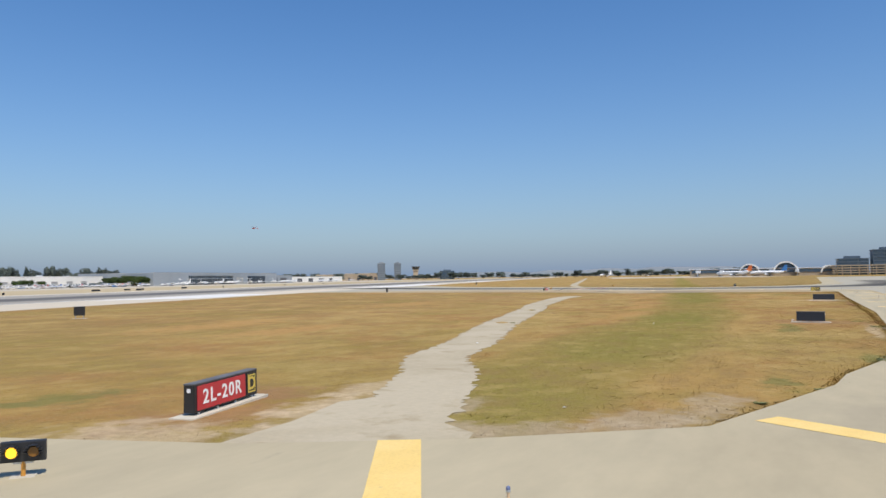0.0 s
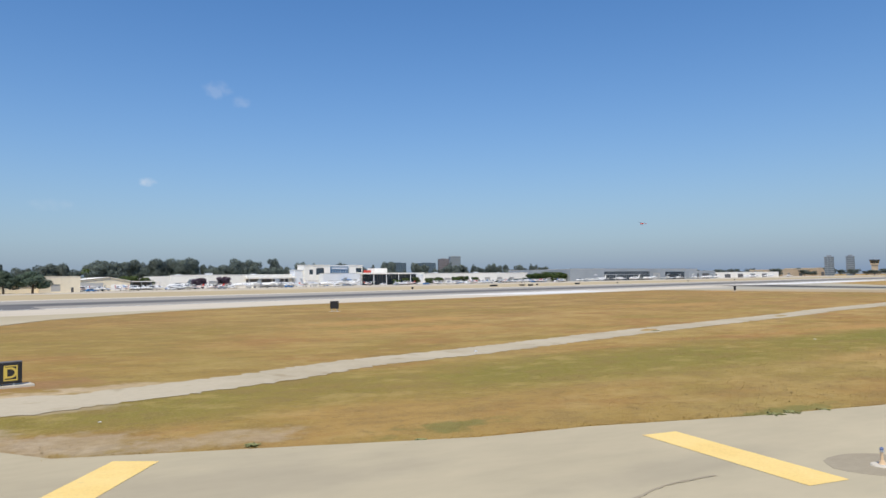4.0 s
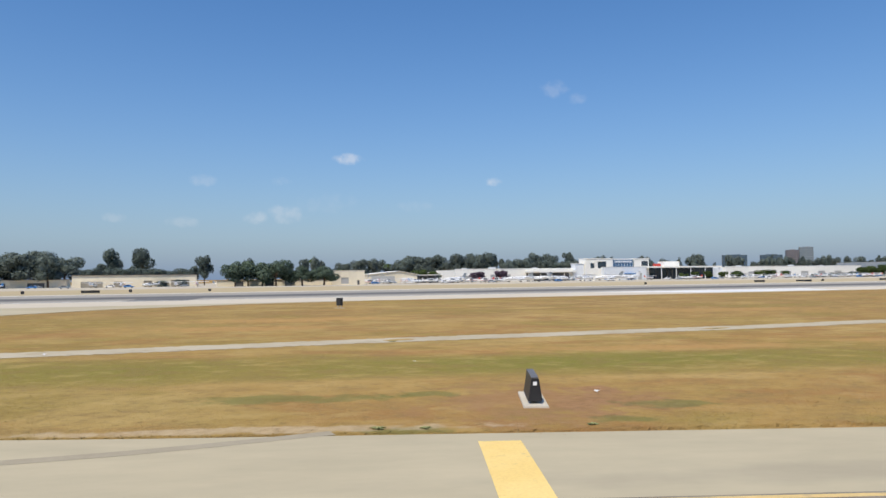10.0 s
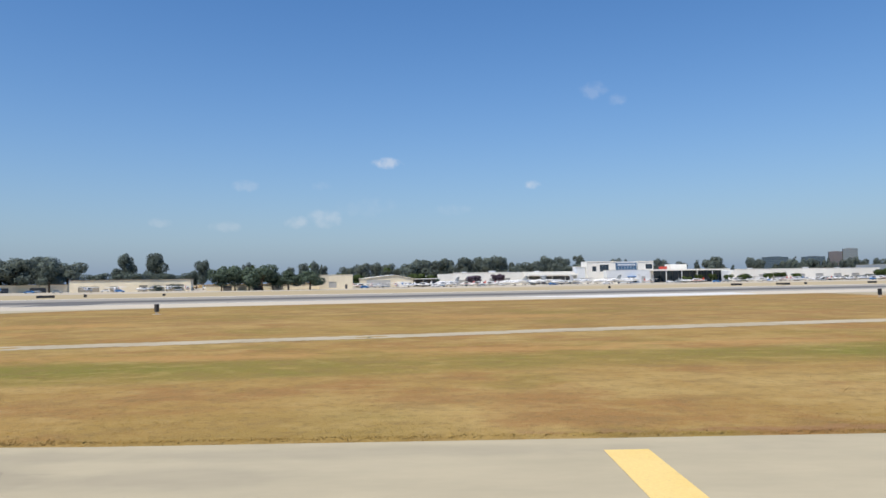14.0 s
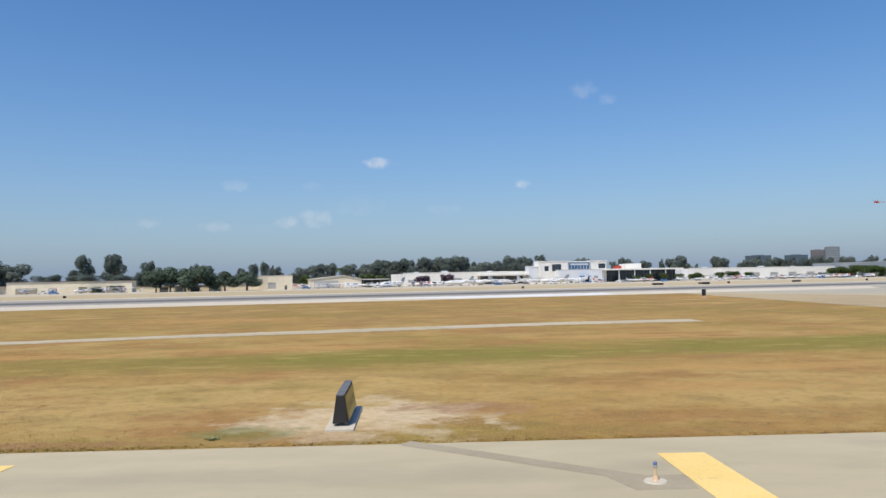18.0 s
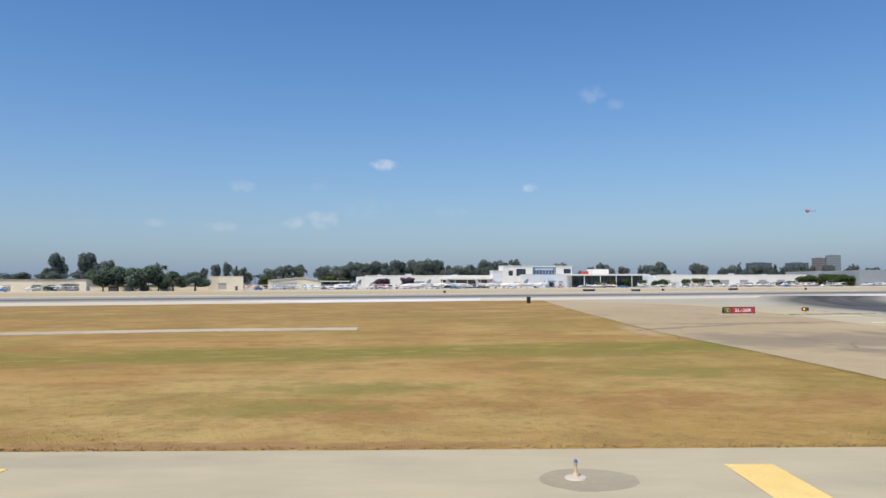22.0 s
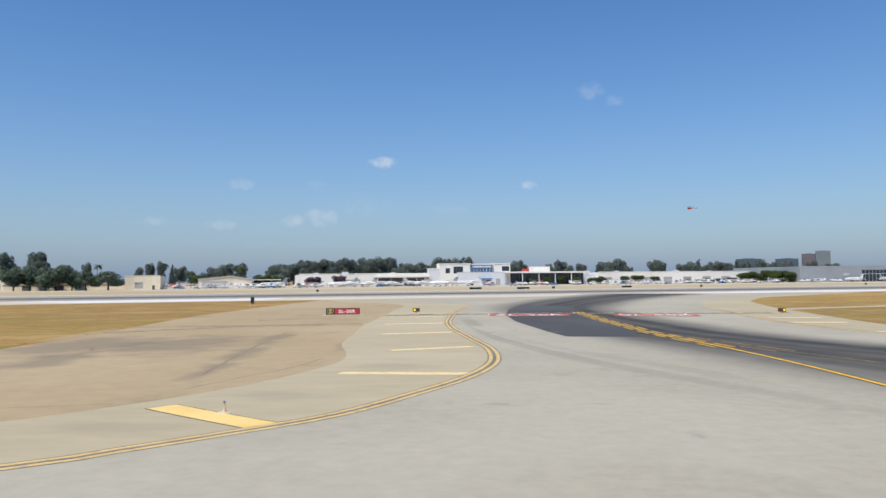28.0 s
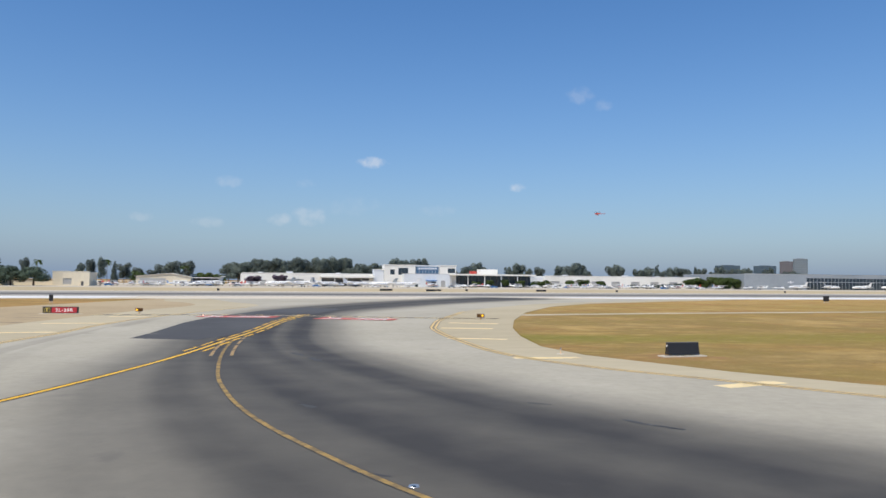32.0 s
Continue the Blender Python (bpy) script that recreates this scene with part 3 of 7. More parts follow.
M_WHTP = material("white_runway_paint", [(0.74, 0.73, 0.70), (0.80, 0.79, 0.77), (0.66, 0.64, 0.60)], 0.4, 0.6, spots=0.06, spot_colour=(0.3, 0.3, 0.28), spot_scale=0.3)
M_REDP = material("red_hold_paint", [(0.52, 0.10, 0.075), (0.56, 0.14, 0.1), (0.45, 0.085, 0.07)], 2.0, 0.7, spots=0.12, spot_colour=(0.3, 0.22, 0.2), spot_scale=2)
M_SBLK = plain("black_sign_metal", (0.022, 0.022, 0.024), 0.45)
M_SRED = plain("red_sign_face", (0.50, 0.035, 0.045), 0.35)
M_SWHT = plain("white_sign_legend", (0.85, 0.85, 0.85), 0.35)
M_SYEL = plain("yellow_sign_face", (0.66, 0.50, 0.10), 0.35)
M_SYELD = plain("weathered_yellow_sign_face", (0.50, 0.34, 0.05), 0.45)
M_SINK = plain("faded_sign_legend", (0.24, 0.16, 0.03), 0.45)
M_SCAP = material("weathered_grey_sign_top", [(0.12, 0.12, 0.125), (0.17, 0.17, 0.175), (0.09, 0.09, 0.095)], 3.0, 0.6)
M_PAD = material("pale_concrete_pad", [(0.56, 0.51, 0.42), (0.62, 0.57, 0.48), (0.5, 0.45, 0.36)], 2.0, 0.9, bump=0.2)
M_STEEL = plain("galvanised_steel", (0.55, 0.56, 0.57), 0.4, 0.8)
M_BLUE = plain("blue_lens", (0.13, 0.17, 0.32), 0.25)
M_WHITE = plain("white_gloss_paint", (0.80, 0.80, 0.80), 0.3)
M_LIT = plain("lit_amber_lens", (1.0, 0.52, 0.03), 0.2, emit=1.6)
M_AMBER = plain("amber_lens", (0.22, 0.10, 0.02), 0.2)
M_ORANGE = plain("orange_body", (0.55, 0.25, 0.04), 0.4)
M_PEACH = plain("faded_orange_paint", (0.70, 0.50, 0.31), 0.6)
M_LITR = plain("lit_inset_light", (1.0, 0.5, 0.25), 0.3, emit=3.0)
M_STUCCO = material("cream_stucco", [(0.74, 0.66, 0.50), (0.80, 0.72, 0.56), (0.69, 0.61, 0.46)], 0.3, 0.9, random_tint=0.05)
M_WSTUC = material("white_stucco", [(0.84, 0.82, 0.76), (0.86, 0.84, 0.79), (0.79, 0.77, 0.71)], 0.2, 0.85, random_tint=0.04)
M_PALE = material("pale_panel", [(0.70, 0.73, 0.76), (0.76, 0.79, 0.82), (0.66, 0.69, 0.72)], 0.2, 0.6)
M_GREYM = material("grey_metal_siding", [(0.30, 0.335, 0.36), (0.34, 0.37, 0.40), (0.27, 0.30, 0.325)], 0.1, 0.55)
M_TANB = material("tan_building_panel", [(0.47, 0.38, 0.27), (0.52, 0.43, 0.32), (0.42, 0.34, 0.24)], 0.1, 0.85)
M_ROOF = material("flat_roof_membrane", [(0.55, 0.53, 0.5), (0.6, 0.58, 0.55), (0.48, 0.46, 0.43)], 0.2, 0.9)
M_ROOFD = material("dark_roofing", [(0.12, 0.10, 0.09), (0.15, 0.13, 0.12), (0.10, 0.085, 0.08)], 0.3, 0.9)
M_GLASS = plain("dark_window_glass", (0.03, 0.045, 0.06), 0.08, 0.0, spec=0.8)
M_BGLASS = plain("blue_window_glass", (0.10, 0.20, 0.33), 0.1, 0.2, spec=0.8)
M_TGLASS = plain("tinted_office_glass", (0.07, 0.11, 0.15), 0.15, 0.2, spec=0.8)
M_BROWNG = plain("bronze_office_glass", (0.15, 0.14, 0.155), 0.2, 0.2, spec=0.7)
M_DOOR = plain("dark_bay_door", (0.10, 0.10, 0.105), 0.6)
M_DOORL = plain("grey_bay_door", (0.42, 0.42, 0.41), 0.6)
M_DOORT = plain("dull_tan_bay_door", (0.30, 0.27, 0.215), 0.7)
M_BLUEG = plain("grey_blue_panel", (0.22, 0.32, 0.45), 0.4)
M_RED = plain("red_paint", (0.55, 0.06, 0.04), 0.4)
M_BLUEP = plain("blue_paint", (0.05, 0.19, 0.46), 0.35)
M_ORNG = plain("orange_red_paint", (0.65, 0.15, 0.03), 0.4)
M_TYRE = plain("black_rubber", (0.02, 0.02, 0.02), 0.8)
M_BARK = material("bark", [(0.13, 0.09, 0.06), (0.17, 0.12, 0.085), (0.09, 0.065, 0.045)], 2.0, 0.95, bump=0.4)
# M_LEAF, M_LEAFD, M_LEAFM: distance haze mixed into the colour, paler and bluer
M_LEAF = material("haze_tinted_eucalyptus", [(0.155, 0.192, 0.168), (0.178, 0.215, 0.19), (0.13, 0.165, 0.145)], 0.5, 0.8, random_tint=0.2)
M_LEAFD = material("haze_tinted_pine_needles", [(0.13, 0.168, 0.148), (0.148, 0.186, 0.165), (0.11, 0.146, 0.128)], 0.5, 0.85, random_tint=0.15)
M_LEAFG = material("bright_shrub_leaves", [(0.095, 0.14, 0.04), (0.115, 0.16, 0.05), (0.07, 0.11, 0.032)], 0.5, 0.8, random_tint=0.15)
M_LEAFP = material("mauve_blossom", [(0.17, 0.12, 0.18), (0.21, 0.15, 0.22), (0.12, 0.095, 0.11)], 0.6, 0.85)
M_LEAFM = material("haze_tinted_broad_leaves", [(0.125, 0.175, 0.128), (0.143, 0.195, 0.143), (0.105, 0.155, 0.11)], 0.5, 0.8, random_tint=0.15)
# the hills' blue-grey is distance haze put into their colour
M_HILL = material("haze_tinted_hillside", [(0.20, 0.23, 0.25), (0.24, 0.26, 0.28), (0.18, 0.21, 0.24)], 0.004, 1.0)



def thin_leaves(m, share=0.42):
    """Let some of the light through the leaves."""
    n, l = m.node_tree.nodes, m.node_tree.links
    base, out = n["Principled BSDF"], n["Material Output"]
    tr, mx = n.new("ShaderNodeBsdfTranslucent"), n.new("ShaderNodeMixShader")
    l.new(base.inputs["Base Color"].links[0].from_socket, tr.inputs["Color"])
    mx.inputs[0].default_value = share
    l.new(base.outputs[0], mx.inputs[1])
    l.new(tr.outputs[0], mx.inputs[2])
    l.new(mx.outputs[0], out.inputs["Surface"])


for leaf in (M_LEAF, M_LEAFD, M_LEAFG, M_LEAFP, M_LEAFM):
    thin_leaves(leaf)

# ---- building helpers ----
RUN = radians(16.0)
CR, SR = math.cos(RUN), math.sin(RUN)


def field(u, n):
    """Along and across the runway, to x and y."""
    return CR * u - SR * n, SR * u + CR * n


def at_field(u, n, z=0.0, turn=0.0):
    x, y = field(u, n)
    return pose(x, y, z, 0, 0, 16.0 + turn)


def mesh_of(name, bm, mat, smooth=False):
    me = bpy.data.meshes.new(name)
    bm.to_mesh(me)
    bm.free()
    me.materials.append(mat)
    if smooth:
        for p in me.polygons:
            p.use_smooth = True
    return me


def part(name, bm, mat, parent=None, label="", smooth=False):
    ob = new(name, bm if isinstance(bm, bpy.types.Mesh) else mesh_of(name, bm, mat, smooth))
    if parent is not None:
        ob.parent = parent
    if label:
        ob["label"] = label
    return ob


def thing(name, m, label, category, group=""):
    ob = new(name)
    ob.empty_display_size = 0.3
    ob.matrix_basis = sited(m)
    return tagged(ob, label, category, group)


def box(x0, x1, y0, y1, z0, z1, bevel=0.0, bm=None):
    bm = bm or bmesh.new()
    made = bmesh.ops.create_cube(bm, size=1.0)["verts"]
    for v in made:
        v.co = ((x0 + x1) / 2 + v.co.x * (x1 - x0), (y0 + y1) / 2 + v.co.y * (y1 - y0), (z0 + z1) / 2 + v.co.z * (z1 - z0))
    if bevel:
        bmesh.ops.bevel(bm, geom=list({e for v in made for e in v.link_edges}), offset=bevel, segments=2, profile=0.7, affect="EDGES")
    return bm


def tube(r0, r1, length, seg=10, m=None, bm=None):
    """A tapered round bar that stands on its origin, then is moved by m."""
    bm = bm or bmesh.new()
    made = bmesh.ops.create_cone(bm, cap_ends=True, segments=seg, radius1=r0, radius2=max(r1, 0.001), depth=length)["verts"]
    bmesh.ops.translate(bm, verts=made, vec=(0, 0, length / 2))
    if m is not None:
        bmesh.ops.transform(bm, matrix=m, verts=made)
    return bm


def loft(sections, seg=12, bm=None):
    """A round body along x: (x, z centre, half width, half height) rings."""
    bm = bm or bmesh.new()
    rings = [[bm.verts.new((x, hw * math.cos(2 * math.pi * k / seg), zc + hh * math.sin(2 * math.pi * k / seg))) for k in range(seg)] for x, zc, hw, hh in sections]
    for a, b in zip(rings, rings[1:]):
        for k in range(seg):
            bm.faces.new((a[k], a[(k + 1) % seg], b[(k + 1) % seg], b[k]))
    bm.faces.new(rings[0][::-1])
    bm.faces.new(rings[-1])
    bmesh.ops.recalc_face_normals(bm, faces=bm.faces)
    return bm


def plate(corners, thick, up=(0, 0, 1), bm=None):
    """A flat panel with the given corners and thickness."""
    bm = bm or bmesh.new()
    d = Vector(up) * thick
    lo, hi = [bm.verts.new(Vector(c)) for c in corners], [bm.verts.new(Vector(c) + d) for c in corners]
    bm.faces.new(lo[::-1]), bm.faces.new(hi)
    for k in range(len(lo)):
        bm.faces.new((lo[k], lo[(k + 1) % len(lo)], hi[(k + 1) % len(lo)], hi[k]))
    bmesh.ops.recalc_face_normals(bm, faces=bm.faces)
    return bm


def slab(name, outline, z0, z1, mat, label, category):
    """Pavement: a solid slab with that outline."""
    bm = plate([(*plan(x, y), z0) for x, y in outline], z1 - z0)
    bmesh.ops.triangulate(bm, faces=[f for f in bm.faces if len(f.verts) > 4])
    settle(bm)
    return tagged(new(name, mesh_of(name, bm, mat)), label, category, kind="structure")


def smooth_line(points, step=1.0):
    """Points along a smooth curve through the given ones."""
    p = [Vector((*q, 0)) if len(q) == 2 else Vector(q) for q in points]
    p = [2 * p[0] - p[1]] + p + [2 * p[-1] - p[-2]]
    out = []
    for a, b, c, d in zip(p, p[1:], p[2:], p[3:]):
        cuts = max(2, int((c - b).length / step))
        for k in range(cuts):
            t = k / cuts
            out.append(0.5 * (2 * b + (c - a) * t + (2 * a - 5 * b + 4 * c - d) * t * t + (3 * b - a - 3 * c + d) * t ** 3))
    return out + [p[-2]]


def flat(points):
    return [(q.x, q.y) for q in points]


def ribbon(points, width, z, offset=0.0, gaps=None, bm=None, ragged=0.0, on_grid=True):
    """A flat painted stripe along the points, dashed if gaps = (dash, gap)."""
    bm = bm or bmesh.new()
    if on_grid:
        points = [Vector((*plan(q.x, q.y), 0.0)) for q in points]
    rows, run, prev = [], 0.0, None
    for k, q in enumerate(points):
        d = (points[min(k + 1, len(points) - 1)] - points[max(k - 1, 0)]).normalized()
        s = Vector((-d.y, d.x, 0))
        run += (q - prev).length if prev is not None else 0.0
        prev = q
        j0, j1 = (random.uniform(-ragged, ragged), random.uniform(-ragged, ragged)) if ragged else (0, 0)
        a, b = q + s * (offset + width / 2 + j0), q + s * (offset - width / 2 + j1)
        rows.append((run, bm.verts.new((a.x, a.y, z)), bm.verts.new((b.x, b.y, z))))
    for (r0, a, b), (r1, c, d) in zip(rows, rows[1:]):
        if gaps and ((r0 + r1) / 2) % sum(gaps) > gaps[0]:
            continue
        bm.faces.new((a, b, d, c))
    for v in [v for v in bm.verts if not v.link_faces]:
        bm.verts.remove(v)
    bmesh.ops.recalc_face_normals(bm, faces=bm.faces)
    if bm.faces and sum(f.normal.z for f in bm.faces) < 0:
        bmesh.ops.reverse_faces(bm, faces=bm.faces)
    return bm


def paint(name, bm, mat, label, category="marking", group=""):
    settle(bm, False)
    return tagged(new(name, mesh_of(name, bm, mat)), label, category, group, "structure")


def text_mesh(body, size, mat, m, bold=0.0, spread=1.0):
    """Raised lettering as a mesh, centred, then moved by m."""
    cu = bpy.data.curves.new("legend", "FONT")
    cu.body, cu.size, cu.align_x, cu.align_y, cu.extrude, cu.offset, cu.space_character = body, size, "CENTER", "CENTER", 0.004, bold, spread
    ob = bpy.data.objects.new("legend", cu)
    scene.collection.objects.link(ob)
    bpy.context.view_layer.update()
    me = bpy.data.meshes.new_from_object(ob.evaluated_get(bpy.context.evaluated_depsgraph_get()))
    bpy.data.objects.remove(ob)
    me.transform(m)
    me.materials.clear()
    me.materials.append(mat)
    return me


def blob(cx, cy, r, n=18, squash=1.0, wobble=0.3, turn=0.0):
    """An uneven round outline."""
    pts = []
    for k in range(n):
        a = 2 * math.pi * k / n
        rr = r * (1 + random.uniform(-wobble, wobble))
        x, y = rr * math.cos(a), rr * math.sin(a) * squash
        pts.append((cx + x * math.cos(turn) - y * math.sin(turn), cy + x * math.sin(turn) + y * math.cos(turn)))
    return pts


# ---- ground and pavements ----
bm = bmesh.new()
bmesh.ops.create_grid(bm, x_segments=60, y_segments=60, size=4600)
settle(bm)
tagged(new("ground", mesh_of("ground", bm, M_GRASS)), "dry golden mown airfield grass reaching to the horizon", "grass", kind="structure")

NEAR = 118.0        # runway shoulder's near edge


def near_y(x):
    return (NEAR + SR * x) / CR


TAXI = [(-260, -70), (500, -70), (500, 18.3), (185, 18.3), (172, 19.2), (160, 21.3), (151, 24.6), (144.8, 29.6), (141.2, 33.4), (138.6, 37.4), (136.4, 41), (134.9, 46), (134.8, 54), (135.1, 65), (136.2, 79),
        (139.6, 95), (146, 115), (156, 134), (175, 153), (205, near_y(205) + 0.5), (78.6, near_y(78.6) + 0.5), (76.6, 112), (75.4, 83), (75.9, 56), (76.2, 40), (76.0, 31), (75.6, 26), (75.6, 18.3),
        (58, 17.9), (45, 18.0), (20, 17.8), (0, 17.6), (-15, 17.9), (-24, 18.0), (-31, 18.3), (-35, 18.7), (-39, 19.5), (-43.3, 20.8), (-46, 21.6), (-51, 23.3), (-54.5, 24.2), (-58.2, 28.6), (-60.6, 32.5), (-62.7, 38.6), (-64.6, 48), (-64.8, 60), (-62, 75), (-54, 93),
        (-40, near_y(-40) - 5), (-18, near_y(-18) + 0.5), (-200, near_y(-200) + 0.5), (-260, 40)]
slab("taxiway", TAXI, -0.2, 0.034, M_TAXI, "light tan-grey concrete taxiway with faint stains", "taxiway")


def strip(name, n0, n1, u0, u1, z, mat, label, category):
    return slab(name, [field(u0, n0), field(u1, n0), field(u1, n1), field(u0, n1)], -0.2, z, mat, label, category)


strip("runway_shoulder", NEAR, 140, -1400, 2300, 0.036, M_RWYSH, "pale concrete runway shoulder", "shoulder")
strip("runway", 140, 207, -1400, 2300, 0.038, M_RWY, "weathered grey runway darkened by rubber along its middle", "runway")
strip("runway_shoulder_far", 207, 216, -1400, 2300, 0.034, M_RWYSH, "pale concrete shoulder beyond the runway", "shoulder")
strip("dry_strip", 216, 318, -1400, 2300, 0.02, M_DRY, "bleached bare strip between runway and apron", "ground")
strip("apron", 318, 700, -700, 1300, 0.034, M_APRON, "pale concrete parking apron in front of hangars", "apron")

# concrete of the exit, lighter than its tan shoulders
EXIT = [(60, 12.3)] + flat(smooth_line([(84, 12.6), (90, 15.2), (92.7, 17.3), (94.2, 18.6), (96.1, 20.4), (98.5, 22.7), (100.8, 26.3), (102.3, 29.3), (103.5, 33.2), (104.0, 37.0), (104.0, 42.7), (103.3, 50), (102.2, 59), (101.7, 71), (102.3, 86), (104.3, 103), (103, 114), (96, 126)], 1.5)) + [
        (86, near_y(86) + 0.3), (190, near_y(190) + 0.3)] + flat(smooth_line([(160, 146), (146, 128), (135, 105), (131.4, 92), (128.9, 77), (128.5, 66), (129.0, 57), (130.1, 49.8), (131.9, 43), (134.5, 37.2), (138, 32.5), (144, 25.5), (152, 20), (165, 15.5), (185, 12.6)], 1.5)) + [(500, 12.3), (500, -60), (60, -60)]
slab("exit_pavement", EXIT, 0.0, 0.038, M_CONC, "pale grey concrete of the runway exit", "taxiway")
TANS = flat(smooth_line([(75.62, 18.3), (78.4, 18.4), (80.4, 18.6), (83.3, 18.7), (85.3, 19.3), (87.5, 20.4), (90.3, 23.2), (91.7, 25.0), (93.8, 27.7), (95.4, 30.2), (96.8, 35.3), (96.5, 39.5), (95.5, 45), (95.2, 53), (94.8, 66), (95.0, 82), (95.2, 94), (95.4, 108), (92.0, 118), (84.5, 128)], 1.2)) + [(79.2, near_y(79.2) - 2), (76.66, 112), (75.44, 83), (75.94, 56), (76.24, 40), (76.04, 31), (75.64, 26)]
slab("exit_shoulder", TANS, 0.0, 0.0365, M_TAN, "cracked tan asphalt shoulder beside the runway exit", "shoulder")


def worn_band(name, points, z, streaky=0.22, mat=None, step=1.2):
    """Pavement along a curve, blackened by tyres in the middle: (x, y, half width to the one side, to the other, depth of black)."""
    line = smooth_line([(*plan(p[0], p[1]), 0) for p in points], step)
    keys = np.array(points, float)
    run = np.r_[0, np.cumsum(np.hypot(*np.diff(keys[:, :2], axis=0).T))]
    bm = bmesh.new()
    lay = bm.verts.layers.float.new("wear")
    prof = [(-1.0, 0), (-0.85, 0.14), (-0.65, 0.55), (-0.45, 0.9), (-0.15, 1), (0.15, 1), (0.45, 0.9), (0.65, 0.55), (0.85, 0.14), (1.0, 0)]
    lanes = np.linspace(-1, 1, 33)
    prof = [(float(f), float(np.interp(f, [p[0] for p in prof], [p[1] for p in prof]))) for f in lanes]
    rows, s, prev = [], 0.0, None
    for k, q in enumerate(line):
        d = (line[min(k + 1, len(line) - 1)] - line[max(k - 1, 0)]).normalized()
        side = Vector((-d.y, d.x, 0))
        s += (q - prev).length if prev is not None else 0
        prev = q
        left, right, deep = (float(np.interp(s, run, keys[:, j])) for j in (2, 3, 4))
        row = []
        for f, wgt in prof:
            v = bm.verts.new(q + side * (f * (left if f > 0 else right)) + Vector((0, 0, z)))
            v[lay] = max(0.0, min(1.0, wgt * deep * (1 + streaky * noise.noise(Vector((f * 9.0, s * 0.02, 1.7)))) + streaky * 0.5 * (1 - wgt) * wgt * noise.noise(Vector((f * 14.0, s * 0.015, 5.1)))))
            row.append(v)
        rows.append(row)
    for a, b in zip(rows, rows[1:]):
        for k in range(len(prof) - 1):
            bm.faces.new((a[k], a[k + 1], b[k + 1], b[k]))
    bmesh.ops.recalc_face_normals(bm, faces=bm.faces)
    if sum(f.normal.z for f in bm.faces) < 0:
        bmesh.ops.reverse_faces(bm, faces=bm.faces)
    settle(bm, False)
    return tagged(new(name, mesh_of(name, bm, mat or M_WORN)), "concrete blackened by tyre rubber along the turn", "pavement", kind="structure")


worn_band("tyre_band", [(150, 176, 16, 14, 1.0), (128, 135, 13, 11, 0.95), (115.5, 100, 11, 10, 0.95), (113.8, 80, 8.5, 8, 0.95), (115.6, 60, 8, 8.5, 0.95), (118.6, 44, 8, 8, 0.95), (123.2, 31, 11.5, 8.5, 0.95),
                        (129.6, 20, 13.5, 9.5, 0.97), (137.5, 10.5, 14.5, 10.5, 0.97), (150, 3.5, 14, 10, 0.92), (185, -1, 8, 9, 0.8), (260, -1, 8, 9, 0.7)][::-1], 0.0395)
worn_band("tyre_track", [(102.6, 76, 0.9, 0.9, 0.0), (103.4, 69, 0.9, 0.9, 0.2), (105.2, 50, 0.9, 0.9, 0.22), (106.9, 39.1, 0.8, 0.8, 0.2), (109.0, 31.6, 0.8, 0.8, 0.15), (111.2, 26.0, 0.7, 0.7, 0.1), (113.4, 20.0, 0.7, 0.7, 0.0)], 0.0387, 0.2)
worn_band("tyre_track", [(104.4, 60, 0.7, 0.7, 0.0), (107.6, 42, 0.7, 0.7, 0.1), (111.6, 30, 0.8, 0.8, 0.1), (114.0, 25, 0.8, 0.8, 0.0)], 0.0391, 0.2)
worn_band("runway_rubber", [(*field(u, 165.5), 15, 14, 0.85) for u in (-900, -500, -200, 0, 200, 450, 800, 1500)], 0.042, 0.3, M_RWYR, 12.0)
slab("asphalt_inlay", [(110.1, 48.4), (114.6, 47.6), (116.0, 60), (115.2, 80), (117, 100), (112, 104), (108.6, 92), (107.2, 78), (107.6, 66)], 0.02, 0.044, M_ASPH, "dark asphalt inlay ending in a straight edge", "pavement")

slab("runway_patch", [field(-27, 139), field(-17, 139), field(-13, 163), field(-25, 163)], 0.0, 0.0438, M_RWYP, "dark asphalt repair in the runway", "patch")

# worn service path beside the swale, ragged at its edges
line = smooth_line([(-59.5, 30.4), (-54.4, 32.2), (-48, 35.2), (-42.7, 38.0), (-35.4, 39.9), (-27.3, 42.6), (-18.6, 45.3), (-5.7, 48.7), (8.3, 52.4), (14.5, 54.6), (25.9, 57.2), (38.5, 59.9), (47.3, 60.9), (53.5, 61.2)], 0.25)
ob = paint("service_path", ribbon(line, 2.9, 0.014, ragged=0.2), M_PATH, "narrow crumbling grey service path through the grass", "path")
tagged(ob, kind="structure")
bm = plate([(*plan(*p), 0.0) for p in [(-61.0, 33.0), (-61.6, 31.8), (-60.2, 30.8), (-58.4, 28.4), (-57.4, 28.7), (-56.3, 30.4), (-53.6, 31.9), (-52.0, 33.0), (-55, 34.3), (-58, 33.4)]], 0.012)
settle(bm)
tagged(new("path_apron", mesh_of("path_apron", bm, M_PATH)), "crumbling pavement where the path meets the taxiway", "path", kind="structure")
line = smooth_line([field(150, 47.9), field(250, 48.2), field(420, 48), field(900, 48)], 3.0)
paint("service_path_far", ribbon(line, 2.6, 0.02, ragged=0.2), M_PATH, "narrow grey service path through dry grass", "path")
for q, r in (((-18.6, 45.3), 0.5), ((3.1, 50.8), 0.5)):
    slab("path_crossing", blob(*q, r, 10, 2.2, 0.2, radians(-60)), 0.0, 0.02, M_GRASS, "grass grown across the worn path", "grass")

